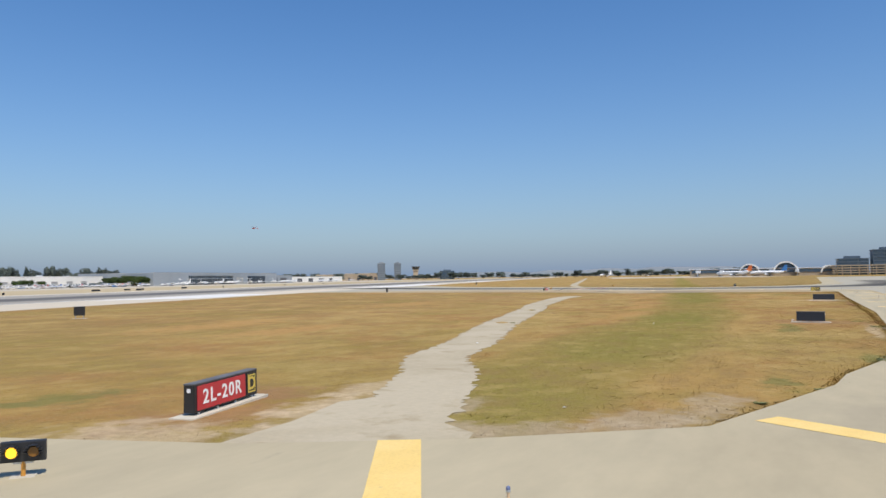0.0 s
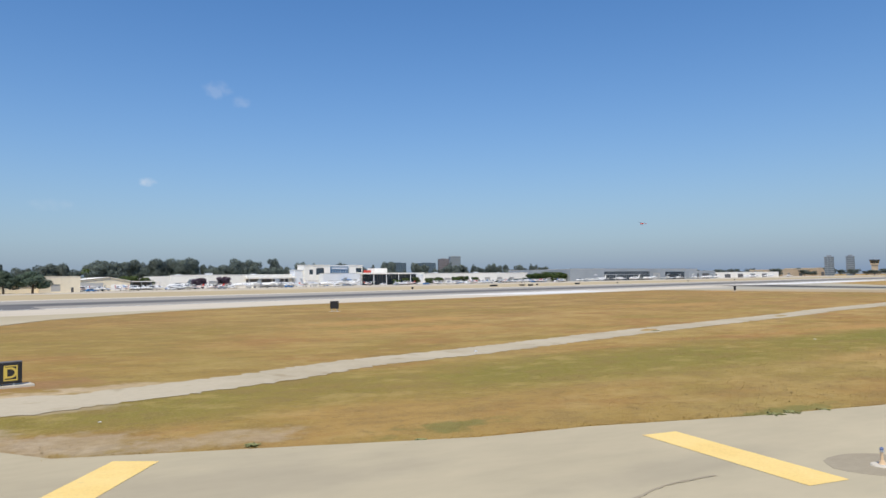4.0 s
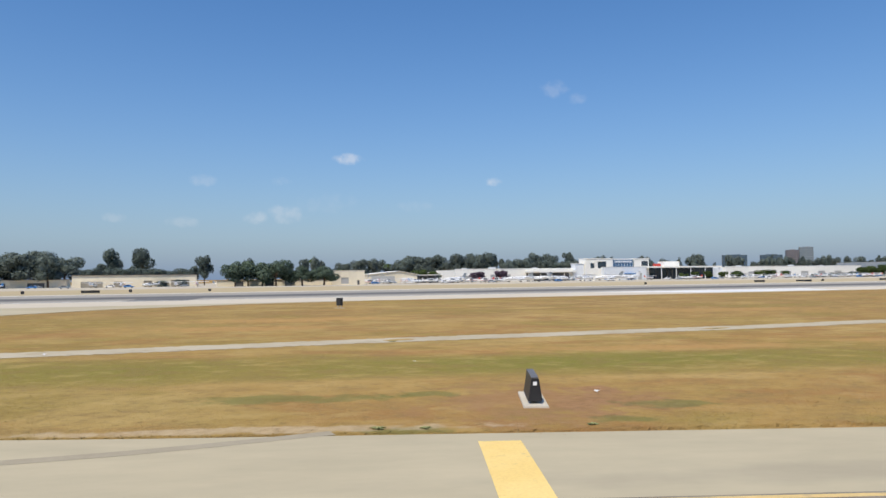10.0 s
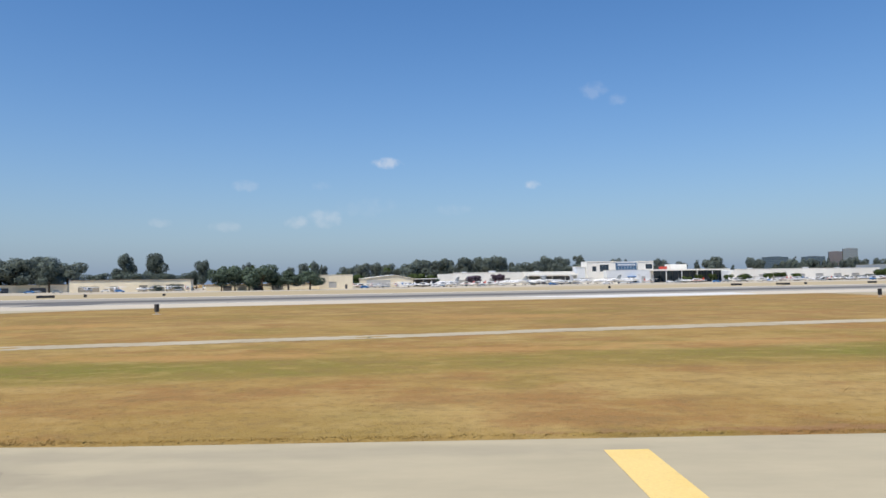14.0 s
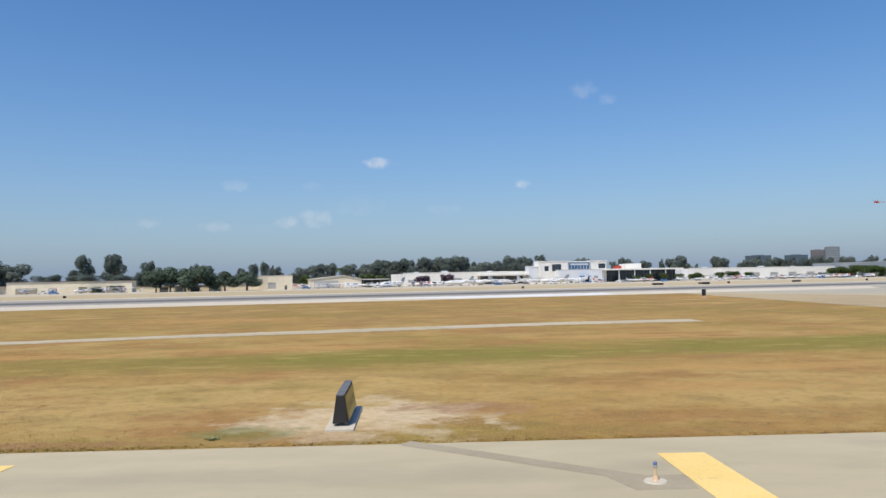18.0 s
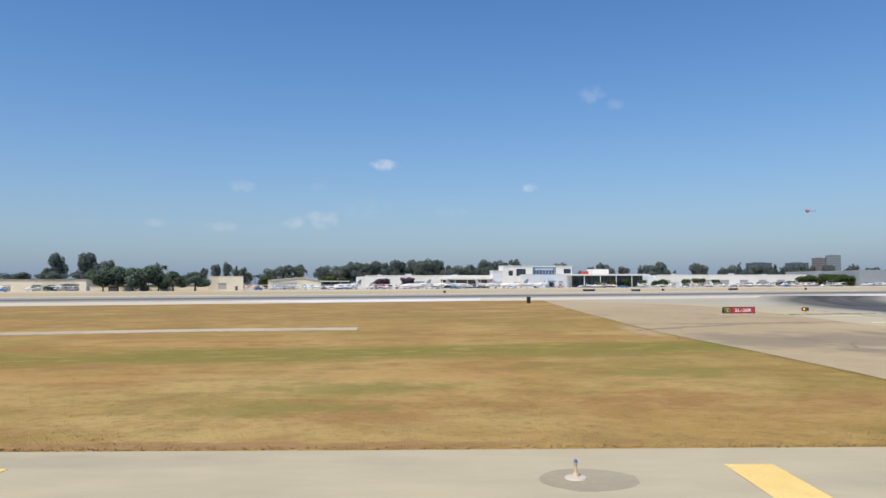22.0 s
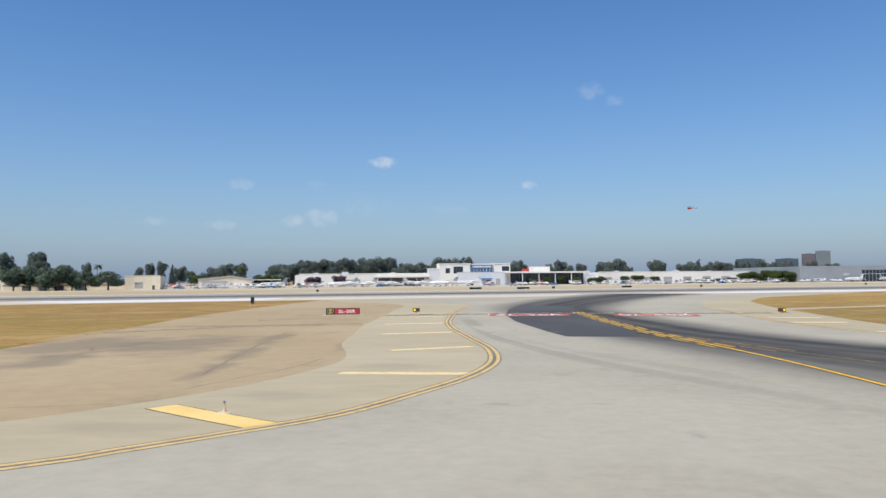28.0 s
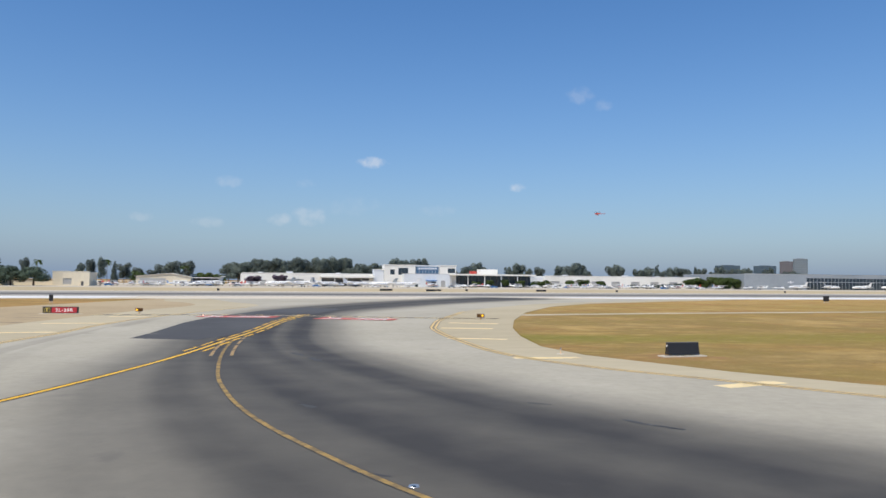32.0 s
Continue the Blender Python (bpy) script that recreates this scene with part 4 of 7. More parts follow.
# ---- painted markings ----
def yellow_bar(x0, y0, x1, y1, w=0.914, mat=M_YEL, border=0.0, z=0.0405):
    a, b = Vector((x0, y0, 0)), Vector((x1, y1, 0))
    pts = [a.lerp(b, k / 6) for k in range(7)]
    if border:
        d = (b - a).normalized() * border
        q = [(a - d).lerp(b + d, k / 6) for k in range(7)]
        paint("bar_border", ribbon(q, w + 2 * border, z - 0.0015), M_BLKP, "black painted border of a yellow bar", "marking", "shoulder bars")
    paint("shoulder_bar", ribbon(pts, w, z), mat, "wide yellow painted bar across the taxiway shoulder", "marking", "shoulder bars")


for x, tip in ((-29.44, 17.1), (-16.08, 17.12), (-2.75, 16.5), (11.34, 16.45), (24.75, 16.75), (38.0, 16.5), (51.7, 16.5), (65.55, 16.45)):
    yellow_bar(x, tip, x + random.uniform(-0.05, 0.05), 12.75)
yellow_bar(76.5, 17.0, 76.6, 13.0, border=0.055)
yellow_bar(-42.5, 19.2, -43.05, 14.6)
yellow_bar(-58.85, 29.72, -63.4, 26.9)
yellow_bar(-52.99, 23.15, -56.05, 17.77)
yellow_bar(93.0, 24.7, 96.75, 21.3, border=0.045)
yellow_bar(85.57, 18.58, 88.5, 14.2, border=0.045)
for a, b in (((97.5, 31.3), (102.6, 30.7)), ((98.7, 40.6), (103.2, 42.4)), ((97.2, 52.4), (102.2, 53.9)), ((96.6, 63.5), (101.4, 64.5)), ((97.4, 76), (101, 76))):
    yellow_bar(*a, *b, 0.8, M_YELF)
for a, b in (((138.9, 28.7), (141.7, 30.1)), ((132.5, 39.3), (135.8, 39.6)), ((129.5, 51.0), (133.5, 50.5)), ((129.2, 63.0), (133.4, 62.6)), ((129.8, 74), (134.2, 73))):
    yellow_bar(*a, *b, 0.8, M_YELF)
yellow_bar(147.5, 21.6, 150.6, 24.2, 0.8, M_YELF)

EDGE = smooth_line([(-49, 14.0), (-40, 12.9), (-20, 12.45), (20, 12.3), (60, 12.3), (80, 12.8), (86.5, 14.1), (92.7, 17.3), (94.2, 18.6), (96.1, 20.4), (98.5, 22.7), (100.8, 26.3), (102.3, 29.3), (103.5, 33.2), (104.0, 37.0), (104.0, 42.7), (103.3, 50), (102.2, 59), (101.7, 71), (102.3, 86), (104.3, 103)], 1.0)
EDGE_R = smooth_line([(190, 12.3), (165, 15.0), (150, 20.8), (138.2, 32.1), (134.3, 37.3), (131.7, 43.1), (130.1, 49.8), (128.8, 59), (128.6, 68), (129.0, 78), (132.1, 96)], 1.0)
for k, e in enumerate((EDGE, EDGE_R)):
    paint("edge_line_border", ribbon(e, 0.66, 0.0405), M_EDGEB, "black border under a double taxiway edge line", "marking")
    for off in (-0.17, 0.17):
        paint("edge_line", ribbon(e, 0.17, 0.042, off), M_YELE, "one stripe of the double yellow taxiway edge line", "marking", "edge lines")


def centre_line(name, points, width, dashes=0, mat=M_YELD, rim=0.12):
    line = smooth_line(points, 0.5)
    paint(name + "_border", ribbon(line, width + 2 * rim, 0.0455), M_BLKP, "black border under a yellow centre line", "marking")
    paint(name, ribbon(line, width, 0.0475), mat, "thick yellow taxiway centre line", "marking", "centre lines")
    if dashes:
        for off in (-0.5, 0.5):
            paint("enhanced_dashes_border", ribbon(line[-dashes:], 0.30, 0.0462, off, (2.75, 0.8)), M_BLKP, "black border under yellow dashes", "marking")
            paint("enhanced_dashes", ribbon(line[-dashes:], 0.17, 0.0482, off, (2.7, 0.9)), mat if mat is M_YELN else M_DASH, "yellow dashes beside the centre line before the hold line", "marking")


centre_line("centre_line_left", [(60, -2.0), (88, -1.2), (101, 3.2), (107, 7.6), (110.2, 11.0), (112.75, 14.4), (113.95, 17.7), (114.9, 21.3), (115.65, 25.5), (116.15, 31.5), (116.4, 38), (116.4, 46), (115.8, 58), (115.0, 70), (115.0, 84)], 0.22, 88, M_YELN, 0.10)
centre_line("centre_line_right", [(260, -1), (190, -0.5), (155, 1), (139.4, 5.2), (132.2, 10.8), (128.1, 15.6), (125.3, 19.8), (123.2, 23.4), (121.5, 27.2), (119.9, 32), (118, 40), (116.4, 50)], 0.155, 24, M_YELG, 0.03)
centre_line("centre_line_straight", [(-200, 2), (-60, 0), (0, -1.6), (60, -2.0), (120, -1), (190, 3)], 0.26)

HOLD = [(94.5, 79.2), (105.5, 80.6), (117, 81.4), (130.4, 81.3), (135, 81.3)]
paint("hold_line_border", ribbon(smooth_line(HOLD, 1.0), 1.3, 0.0495), M_BLKP, "black band under the runway hold line", "marking")
for off, gaps in ((-0.45, None), (-0.15, None), (0.15, (0.9, 0.9)), (0.45, (0.9, 0.9))):
    paint("hold_line", ribbon(smooth_line(HOLD, 0.45), 0.15, 0.051, off, gaps), M_YELF, "worn yellow stripe of the runway hold line", "marking", "hold lines")
for x0, x1, y0 in ((105.6, 113.4, 77.3), (117.2, 125.0, 77.3)):
    ob = thing("surface_hold_sign", pose((x0 + x1) / 2, y0, 0.0505, 0, 0, 0), "red painted hold sign with white runway numbers on pavement", "marking", "painted hold signs")
    part("background", ribbon([Vector((-(x1 - x0) / 2 + (x1 - x0) * k / 8, 0, 0)) for k in range(9)], 2.9, 0.0, on_grid=False), M_REDP, ob)
    part("legend", text_mesh("2L-20R", 2.9, M_WHTP, pose(0, 0, 0.003) @ Matrix.Diagonal((0.78, 1, 1, 1)), 0.03), M_WHTP, ob, "white painted numbers")

# runway paint
for n0, w in ((141.2, 0.9), (205.4, 0.9)):
    paint("runway_side_stripe", ribbon([Vector((*field(-1000 + 40 * k, n0), 0)) for k in range(80)], w, 0.046), M_WHTP, "white runway side stripe", "marking")
for u0, u1 in ((70, 104), (212, 330), (470, 520)):
    slab("pale_panel", [field(u0 + 4, 121), field(u1, 121), field(u1 + 6, 138), field(u0 - 12, 138)], 0.0, 0.040, M_WHTP, "bright new concrete panel in the runway shoulder", "shoulder")

# asphalt patches, cable slots and cracks
for x, y, r in ((-41.2, 14.9, 0.95), (-1.5, 14.9, 0.95), (62.4, 15.4, 0.85)):
    slab("round_patch", blob(x, y, r, 20, 0.9, 0.05), 0.0, 0.0372, M_PATCH, "round dark asphalt patch round a light base", "patch")
slab("square_patch", [(-54.15, 19.1), (-51.95, 17.95), (-52.8, 16.3), (-55.0, 17.4)], 0.0, 0.0372, M_PATCH, "square grey asphalt patch round a light base", "patch")
slab("square_patch", [(36.2, 14.9), (36.5, 14.0), (37.5, 14.0), (37.6, 14.9)], 0.0, 0.0372, M_PATCH, "grey asphalt patch round a light base at a slot", "patch")
slab("square_patch", [(-28.05, 14.75), (-26.8, 14.75), (-26.8, 15.8), (-28.05, 15.8)], 0.0, 0.0372, M_PATCH, "square dark asphalt patch round a light base", "patch")
for pts, w in (([(-27, 15.5), (-23.5, 16.6), (-19.7, 18.3)], 0.45), ([(36.8, 14.7), (34.9, 16.2), (32.6, 18.0)], 0.42), ([(78.25, 18.0), (77.3, 15.9), (76.75, 14.6)], 0.5)):
    paint("cable_slot", ribbon(smooth_line(pts, 0.5), w, 0.0378), M_PATCH, "dark filled cable slot crossing the shoulder", "patch")
for pts, w in (([(76.0, 57.6), (81.5, 60.8), (87.6, 63.9), (94.4, 64.9)], 0.95), ([(81.6, 88), (81.8, 62), (81.95, 53.6), (82.4, 36.5), (82.25, 27), (82.2, 23.6), (82.4, 19.2)], 0.06), ([(90.1, 54.4), (90.5, 47.0), (91.1, 40.0), (92.0, 31.3)], 0.12), ([(85.4, 22.7), (86.4, 24.2), (87.6, 24.4), (91.3, 25.3)], 0.07),
               ([(82.1, 42.5), (81.2, 44.6), (79.4, 46.0)], 0.3), ([(82.2, 40.5), (83.6, 43.2), (84.4, 44.2), (87.9, 46.6)], 0.3), ([(77.4, 50.6), (77.9, 50.2)], 0.25), ([(79.6, 44.8), (80.0, 44.6)], 0.25), ([(92.5, 28), (95, 33), (95.8, 37)], 0.07), ([(84, 72), (88, 74), (93, 73)], 0.6)):
    paint("crack_seal", ribbon(smooth_line(pts, 0.6), w, 0.0384, ragged=w * 0.3), M_CRACK, "dark sealed crack in the pavement", "crack")

# short skid marks
for pts, w in (([(133.4, 22.9), (133.9, 22.2), (134.6, 21.5)], 0.16), ([(131.2, 25.5), (131.9, 25.2)], 0.14), ([(124.3, 25.1), (124.8, 24.6)], 0.2), ([(121.3, 40.3), (122.1, 39.2)], 0.3), ([(122.6, 38.2), (123.2, 36.8)], 0.35), ([(126.5, 17.6), (127.3, 17.2)], 0.1), ([(73.4, 15.2), (73.9, 15.35), (74.3, 15.6)], 0.07), ([(112.4, 18.2), (112.7, 17.6)], 0.06), ([(-46.5, 16.2), (-45.4, 16.4), (-44.2, 16.2)], 0.06)):
    x0 = pts[0][0]
    paint("skid_mark", ribbon(smooth_line(pts, 0.15), w, 0.0425, ragged=w * 0.3), M_BLKP if x0 > 120 else M_PATCH, "short dark rubber skid mark on the pavement", "skid mark")

# ---- airfield signs ----
def airfield_sign(p0, p1, panels, label, height=0.95, lean=True, back=None, tag=1):
    """A free-standing sign from base corner p0 to p1, its face to the right of that way. Panels: start, end, face, words, ink, border."""
    a, b = Vector((*p0, 0)), Vector((*p1, 0))
    length, mid = (b - a).length, (a + b) / 2
    ang = math.degrees(math.atan2(b.y - a.y, b.x - a.x))
    ob = thing("airfield_sign", pose(mid.x, mid.y, 0, 0, 0, ang), label, "sign", "airfield signs")
    bot, top, d0, d1 = 0.12, height, (0.19 if lean else 0.16), (0.09 if lean else 0.15)
    bm = bmesh.new()
    rings = []
    for x in (-length / 2, length / 2):
        rings.append([bm.verts.new((x, y, z)) for y, z in ((-d0, bot), (-d1, top), (d1, top), (d0, bot))])
    for k in range(4):
        bm.faces.new((rings[0][k], rings[0][(k + 1) % 4], rings[1][(k + 1) % 4], rings[1][k]))
    bm.faces.new(rings[0][::-1]), bm.faces.new(rings[1])
    bmesh.ops.recalc_face_normals(bm, faces=bm.faces)
    bmesh.ops.bevel(bm, geom=bm.edges[:], offset=0.015, segments=2, affect="EDGES")
    part("housing", bm, M_SBLK, ob)
    part("top_cap", box(-length / 2 - 0.01, length / 2 + 0.01, -d1 - 0.008, d1 + 0.008, top - 0.012, top + 0.022, 0.006), M_SCAP, ob, "sun-bleached grey top")
    part("base_pad", box(-length / 2 - 0.35, length / 2 + 0.35, -0.34, 0.34, -0.1, 0.06, 0.02), M_PAD, ob, "pale concrete pad")
    for x in np.linspace(-length / 2 + 0.25, length / 2 - 0.25, 4):
        for y in (-0.12, 0.12):
            part("leg", tube(0.035, 0.03, 0.14, 8, pose(float(x), y, 0.05)), M_STEEL, ob)
    if tag:
        part("end_tag", box(-tag * length / 2 - 0.012, -tag * length / 2 + 0.012, -0.05, 0.05, top - 0.2, top - 0.1), M_SWHT, ob, "small pale tag on the sign's end")
    tilt = math.degrees(math.atan2(d0 - d1, top - bot))
    slope = math.hypot(d0 - d1, top - bot)
    sides = [(panels, 0)] + ([(back, 180)] if back else [])
    for group, spin in sides:
        face = pose(0, 0, 0, 0, 0, spin) @ pose(0, -(d0 + d1) / 2, (bot + top) / 2) @ pose(0, 0, 0, 90 - tilt, 0, 0)
        for s0, s1, mat, words, ink, rim in group:
            x0, x1 = (s0 - 0.5) * length + 0.03, (s1 - 0.5) * length - 0.03
            h = slope / 2 - 0.05
            bm = box(x0, x1, -h, h, 0.004, 0.022)
            bmesh.ops.transform(bm, matrix=face, verts=bm.verts)
            pn = part("face_panel", bm, mat, ob)
            if rim:
                bm = bmesh.new()
                for bx in ((x0 + 0.05, x1 - 0.05, h - 0.09, h - 0.05), (x0 + 0.05, x1 - 0.05, -h + 0.05, -h + 0.09), (x0 + 0.05, x0 + 0.09, -h + 0.09, h - 0.09), (x1 - 0.09, x1 - 0.05, -h + 0.09, h - 0.09)):
                    box(bx[0], bx[1], bx[2], bx[3], 0.018, 0.027, bm=bm)
                bmesh.ops.transform(bm, matrix=face, verts=bm.verts)
                part("border", bm, rim, ob)
            if words == "arrow":
                bm = bmesh.new()
                cx = (x0 + x1) / 2
                box(cx - 0.10, cx + 0.17, -0.022, 0.022, 0.018, 0.028, bm=bm)
                for sgn in (1, -1):
                    plate([(cx - 0.17, 0, 0.018), (cx - 0.03, sgn * 0.13, 0.018), (cx + 0.02, sgn * 0.13, 0.018), (cx - 0.10, 0, 0.018)], 0.01, bm=bm)
                bmesh.ops.transform(bm, matrix=face, verts=bm.verts)
                part("arrow", bm, ink, ob)
            elif words == "bars":
                for k in range(int((x1 - x0) / 0.32)):
                    bm = box(x0 + 0.2 + 0.32 * k, x0 + 0.36 + 0.32 * k, -h * 0.34, h * 0.34, 0.018, 0.026)
                    bmesh.ops.transform(bm, matrix=face, verts=bm.verts)
                    part("legend_bar", bm, ink, ob)
            elif words:
                part("legend", text_mesh(words, 0.72 * slope, ink, face @ pose((x0 + x1) / 2, -0.01, 0.026) @ Matrix.Diagonal((1.1, 1.0, 1, 1)), 0.01, 1.2), ink, ob)
    return ob


airfield_sign((-58.67, 36.2), (-55.55, 37.15), [(0.03, 0.79, M_SRED, "2L-20R", M_SWHT, None), (0.80, 0.98, M_SBLK, "D", M_SYEL, M_SYEL)], "red hold sign reading 2L-20R beside a yellow D on black", 0.84, False)
airfield_sign((-14.45, 21.5), (-14.3, 23.3), [(0.03, 0.5, M_SBLK, "A", M_SINK, None), (0.51, 0.97, M_SYELD, "bars", M_SINK, None)], "black taxiway sign with a yellow A, in bare earth", 0.76)
airfield_sign((31.0, 20.0), (30.9, 22.4), [(0.03, 0.97, M_SYELD, "bars", M_SINK, None)], "black-backed yellow taxiway sign on a pad in sandy earth", 0.78, tag=0)
airfield_sign((78.17, 22.7), (78.37, 21.2), [(0.02, 0.30, M_SYEL, "arrow", M_SBLK, None), (0.30, 0.55, M_SYEL, "E", M_SBLK, None), (0.56, 0.98, M_SBLK, "A", M_SYEL, M_SYEL)], "yellow E arrow sign beside a yellow A on black", 0.80, tag=-1)
airfield_sign((88.9, 80.6), (92.3, 80.9), [(0.02, 0.24, M_SBLK, "E", M_SYEL, M_SYEL), (0.25, 0.98, M_SRED, "2L-20R", M_SWHT, None)], "red hold sign reading 2L-20R beside a yellow E on black", 0.75, False)
airfield_sign((140.45, 40.5), (142.25, 41.0), [], "black back of a taxiway sign on a low pad", 0.74)

# ---- lights ----
def edge_light(x, y):
    ob = thing("taxiway_edge_light", pose(x, y, 0.03), "short blue-topped taxiway edge light on a pale base ring", "light", "edge lights")
    part("base_ring", tube(0.20, 0.18, 0.03, 20), M_PAD, ob, "pale dusty base ring")
    part("coupling", tube(0.06, 0.04, 0.07, 10, pose(0, 0, 0.03)), M_PEACH, ob)
    part("stem", tube(0.025, 0.025, 0.15, 8, pose(0, 0, 0.10)), M_PEACH, ob, "sun-faded orange stem")
    part("collar", tube(0.04, 0.036, 0.03, 12, pose(0, 0, 0.25)), M_STEEL, ob)
    bm = bmesh.new()
    bmesh.ops.create_uvsphere(bm, u_segments=12, v_segments=8, radius=0.033)
    bmesh.ops.transform(bm, matrix=pose(0, 0, 0.298) @ Matrix.Diagonal((1, 1, 1.25, 1)), verts=bm.verts)
    part("lens", bm, M_BLUE, ob, "dusty blue glass lens", True)
    return ob


first = edge_light(-41.23, 14.82)
for x, y in ((-62.2, 25.6), (-53.3, 17.8), (-27.26, 15.1), (-1.95, 14.82), (36.94, 14.48), (62.2, 15.5), (86.8, 16.9), (95.2, 23.4), (135.2, 41.6)):
    copy_thing(first, sited(pose(x, y, 0.03)))


def guard_light(x, y, turn, lit=0, mat=M_SBLK):
    ob = thing("runway_guard_light", pose(x, y, 0.0, 0, 0, turn) @ Matrix.Diagonal((0.82, 0.82, 0.86, 1)), "black twin-lamp runway guard light with an amber lamp lit", "light", "guard lights")
    part("foot", box(-0.25, 0.25, -0.2, 0.2, -0.02, 0.05, 0.015), M_PAD, ob, "pale concrete foot")
    part("post", tube(0.05, 0.045, 0.3, 10, pose(0, 0, 0.05)), M_ORANGE, ob, "yellow frangible post")
    part("bracket", box(-0.2, 0.2, -0.03, 0.03, 0.30, 0.36, 0.008), M_STEEL, ob)
    part("housing", box(-0.44, 0.44, -0.07, 0.1, 0.34, 0.76, 0.03), mat, ob)
    for k, cx in enumerate((-0.21, 0.21)):
        rim = part("lamp_rim", tube(0.15, 0.145, 0.06, 20, pose(cx, -0.07, 0.55, 90, 0, 0)), mat, ob)
        part("lens", tube(0.115, 0.10, 0.03, 20, pose(cx, -0.125, 0.55, 90, 0, 0)), M_LIT if k == lit else M_AMBER, rim, "lit amber lens" if k == lit else "dark amber lens")
        bm = bmesh.new()
        for j in range(9):
            a = math.pi * (j / 8)
            box(cx + 0.15 * math.cos(a) - 0.03, cx + 0.15 * math.cos(a) + 0.03, -0.26, -0.1, 0.55 + 0.15 * math.sin(a) - 0.008, 0.55 + 0.15 * math.sin(a) + 0.008, bm=bm)
        part("visor", bm, mat, rim)
    return ob


guard_light(-64.25, 34.1, -40)
M_RUST = plain("weathered_brown_housing", (0.17, 0.09, 0.035), 0.5)
guard_light(98.1, 81.9, 0, 0, M_RUST)
guard_light(132.9, 78.5, -10, 1, M_RUST)
for x, y in ((105.6, 79.0), (111.8, 78.6), (118.3, 79.2), (124.0, 79.0)):
    ob = thing("inset_guard_light", pose(x, y, 0.04), "flush pavement light glowing amber at the hold line", "light", "inset lights")
    part("ring", tube(0.2, 0.17, 0.03, 16), M_STEEL, ob)
    part("lens", box(-0.09, 0.09, -0.14, -0.02, 0.022, 0.045, 0.01), M_LITR, ob, "glowing amber lens")
ob = thing("inset_light", pose(127.75, 16.5, 0.035), "flush round steel light set in dark pavement", "light")
part("ring", tube(0.11, 0.09, 0.025, 20), M_STEEL, ob)
part("lens", box(-0.04, 0.04, -0.1, -0.03, 0.017, 0.033, 0.008), M_GLASS, ob)
slab("chalk_mark", blob(46.52, 16.87, 0.3, 12, 0.5, 0.2), 0.0, 0.0385, M_PAD, "pale filled core hole in the taxiway", "patch")


def runway_box(u, n, w, h, turn=0.0, lift=0.14):
    """A dark boxed runway marker on short legs."""
    ob = thing("runway_marker_board", at_field(u, n, 0, turn), "black boxed runway marker board on short legs", "sign", "marker boards")
    part("housing", box(-w / 2, w / 2, -0.16, 0.16, lift, h, 0.02), M_SBLK, ob)
    part("cap", box(-w / 2 - 0.02, w / 2 + 0.02, -0.18, 0.18, h, h + 0.04), M_SBLK, ob)
    for x in (-w / 2 + 0.12, w / 2 - 0.12):
        part("leg", tube(0.04, 0.04, lift + 0.02, 8, pose(x, 0, 0)), M_STEEL, ob)
    part("pad", box(-w / 2 - 0.2, w / 2 + 0.2, -0.35, 0.35, -0.1, 0.02), M_PAD, ob, "pale concrete pad")


runway_box(-0.6, 92.2, 0.95, 1.12, -72, 0.3)
runway_box(101.5, 90.3, 0.5, 1.2, 0, 0.3)
runway_box(244.4, 92, 1.2, 1.3, 0, 0.3)
for u, n, w, h in ((-42, 234, 4.6, 0.8), (-32, 235, 0.8, 0.9), (-11, 235, 0.8, 0.7), (245, 235, 4.0, 0.8), (184, 235, 4.6, 0.8), (126, 222, 0.7, 0.8), (203, 235, 3.6, 0.7), (276, 232, 0.8, 0.8), (360, 236, 0.8, 0.8), (215, 236, 1.0, 0.8), (198, 226, 3.0, 0.8), (420, 234, 0.8, 0.9), (-58, 232, 0.8, 0.9)):
    runway_box(u, n, w, h, 0)


def scrap(x, y, size, mat, label):
    """A crumpled sheet of paper or film."""
    bm = bmesh.new()
    g = [[bm.verts.new((size * (i / 4 - 0.5) + random.uniform(-0.02, 0.02), size * 0.7 * (j / 3 - 0.5) + random.uniform(-0.02, 0.02), 0.05 + random.uniform(0, 0.3) * size)) for j in range(4)] for i in range(5)]
    for i in range(4):
        for j in range(3):
            bm.faces.new((g[i][j], g[i + 1][j], g[i + 1][j + 1], g[i][j + 1]))
    bmesh.ops.solidify(bm, geom=bm.faces[:], thickness=0.004)
    ob = new("litter", mesh_of("litter", bm, mat))
    ob.matrix_basis = pose(*plan(x, y), sag(*plan(x, y)) - 0.02, 0, 0, random.uniform(0, 180))
    tagged(ob, label, "litter", "litter in the grass")


for x, y, size in ((73.55, 22.25, 0.22), (-17.7, 33.2, 0.2), (-35.9, 39.2, 0.3), (-53.4, 28.1, 0.16), (-12.2, 23.7, 0.3)):
    scrap(x, y, size * 0.6, M_SWHT, "crumpled scrap of white paper lying in grass")
scrap(73.3, 21.9, 0.13, M_ORNG, "crumpled orange scrap lying in dry grass")


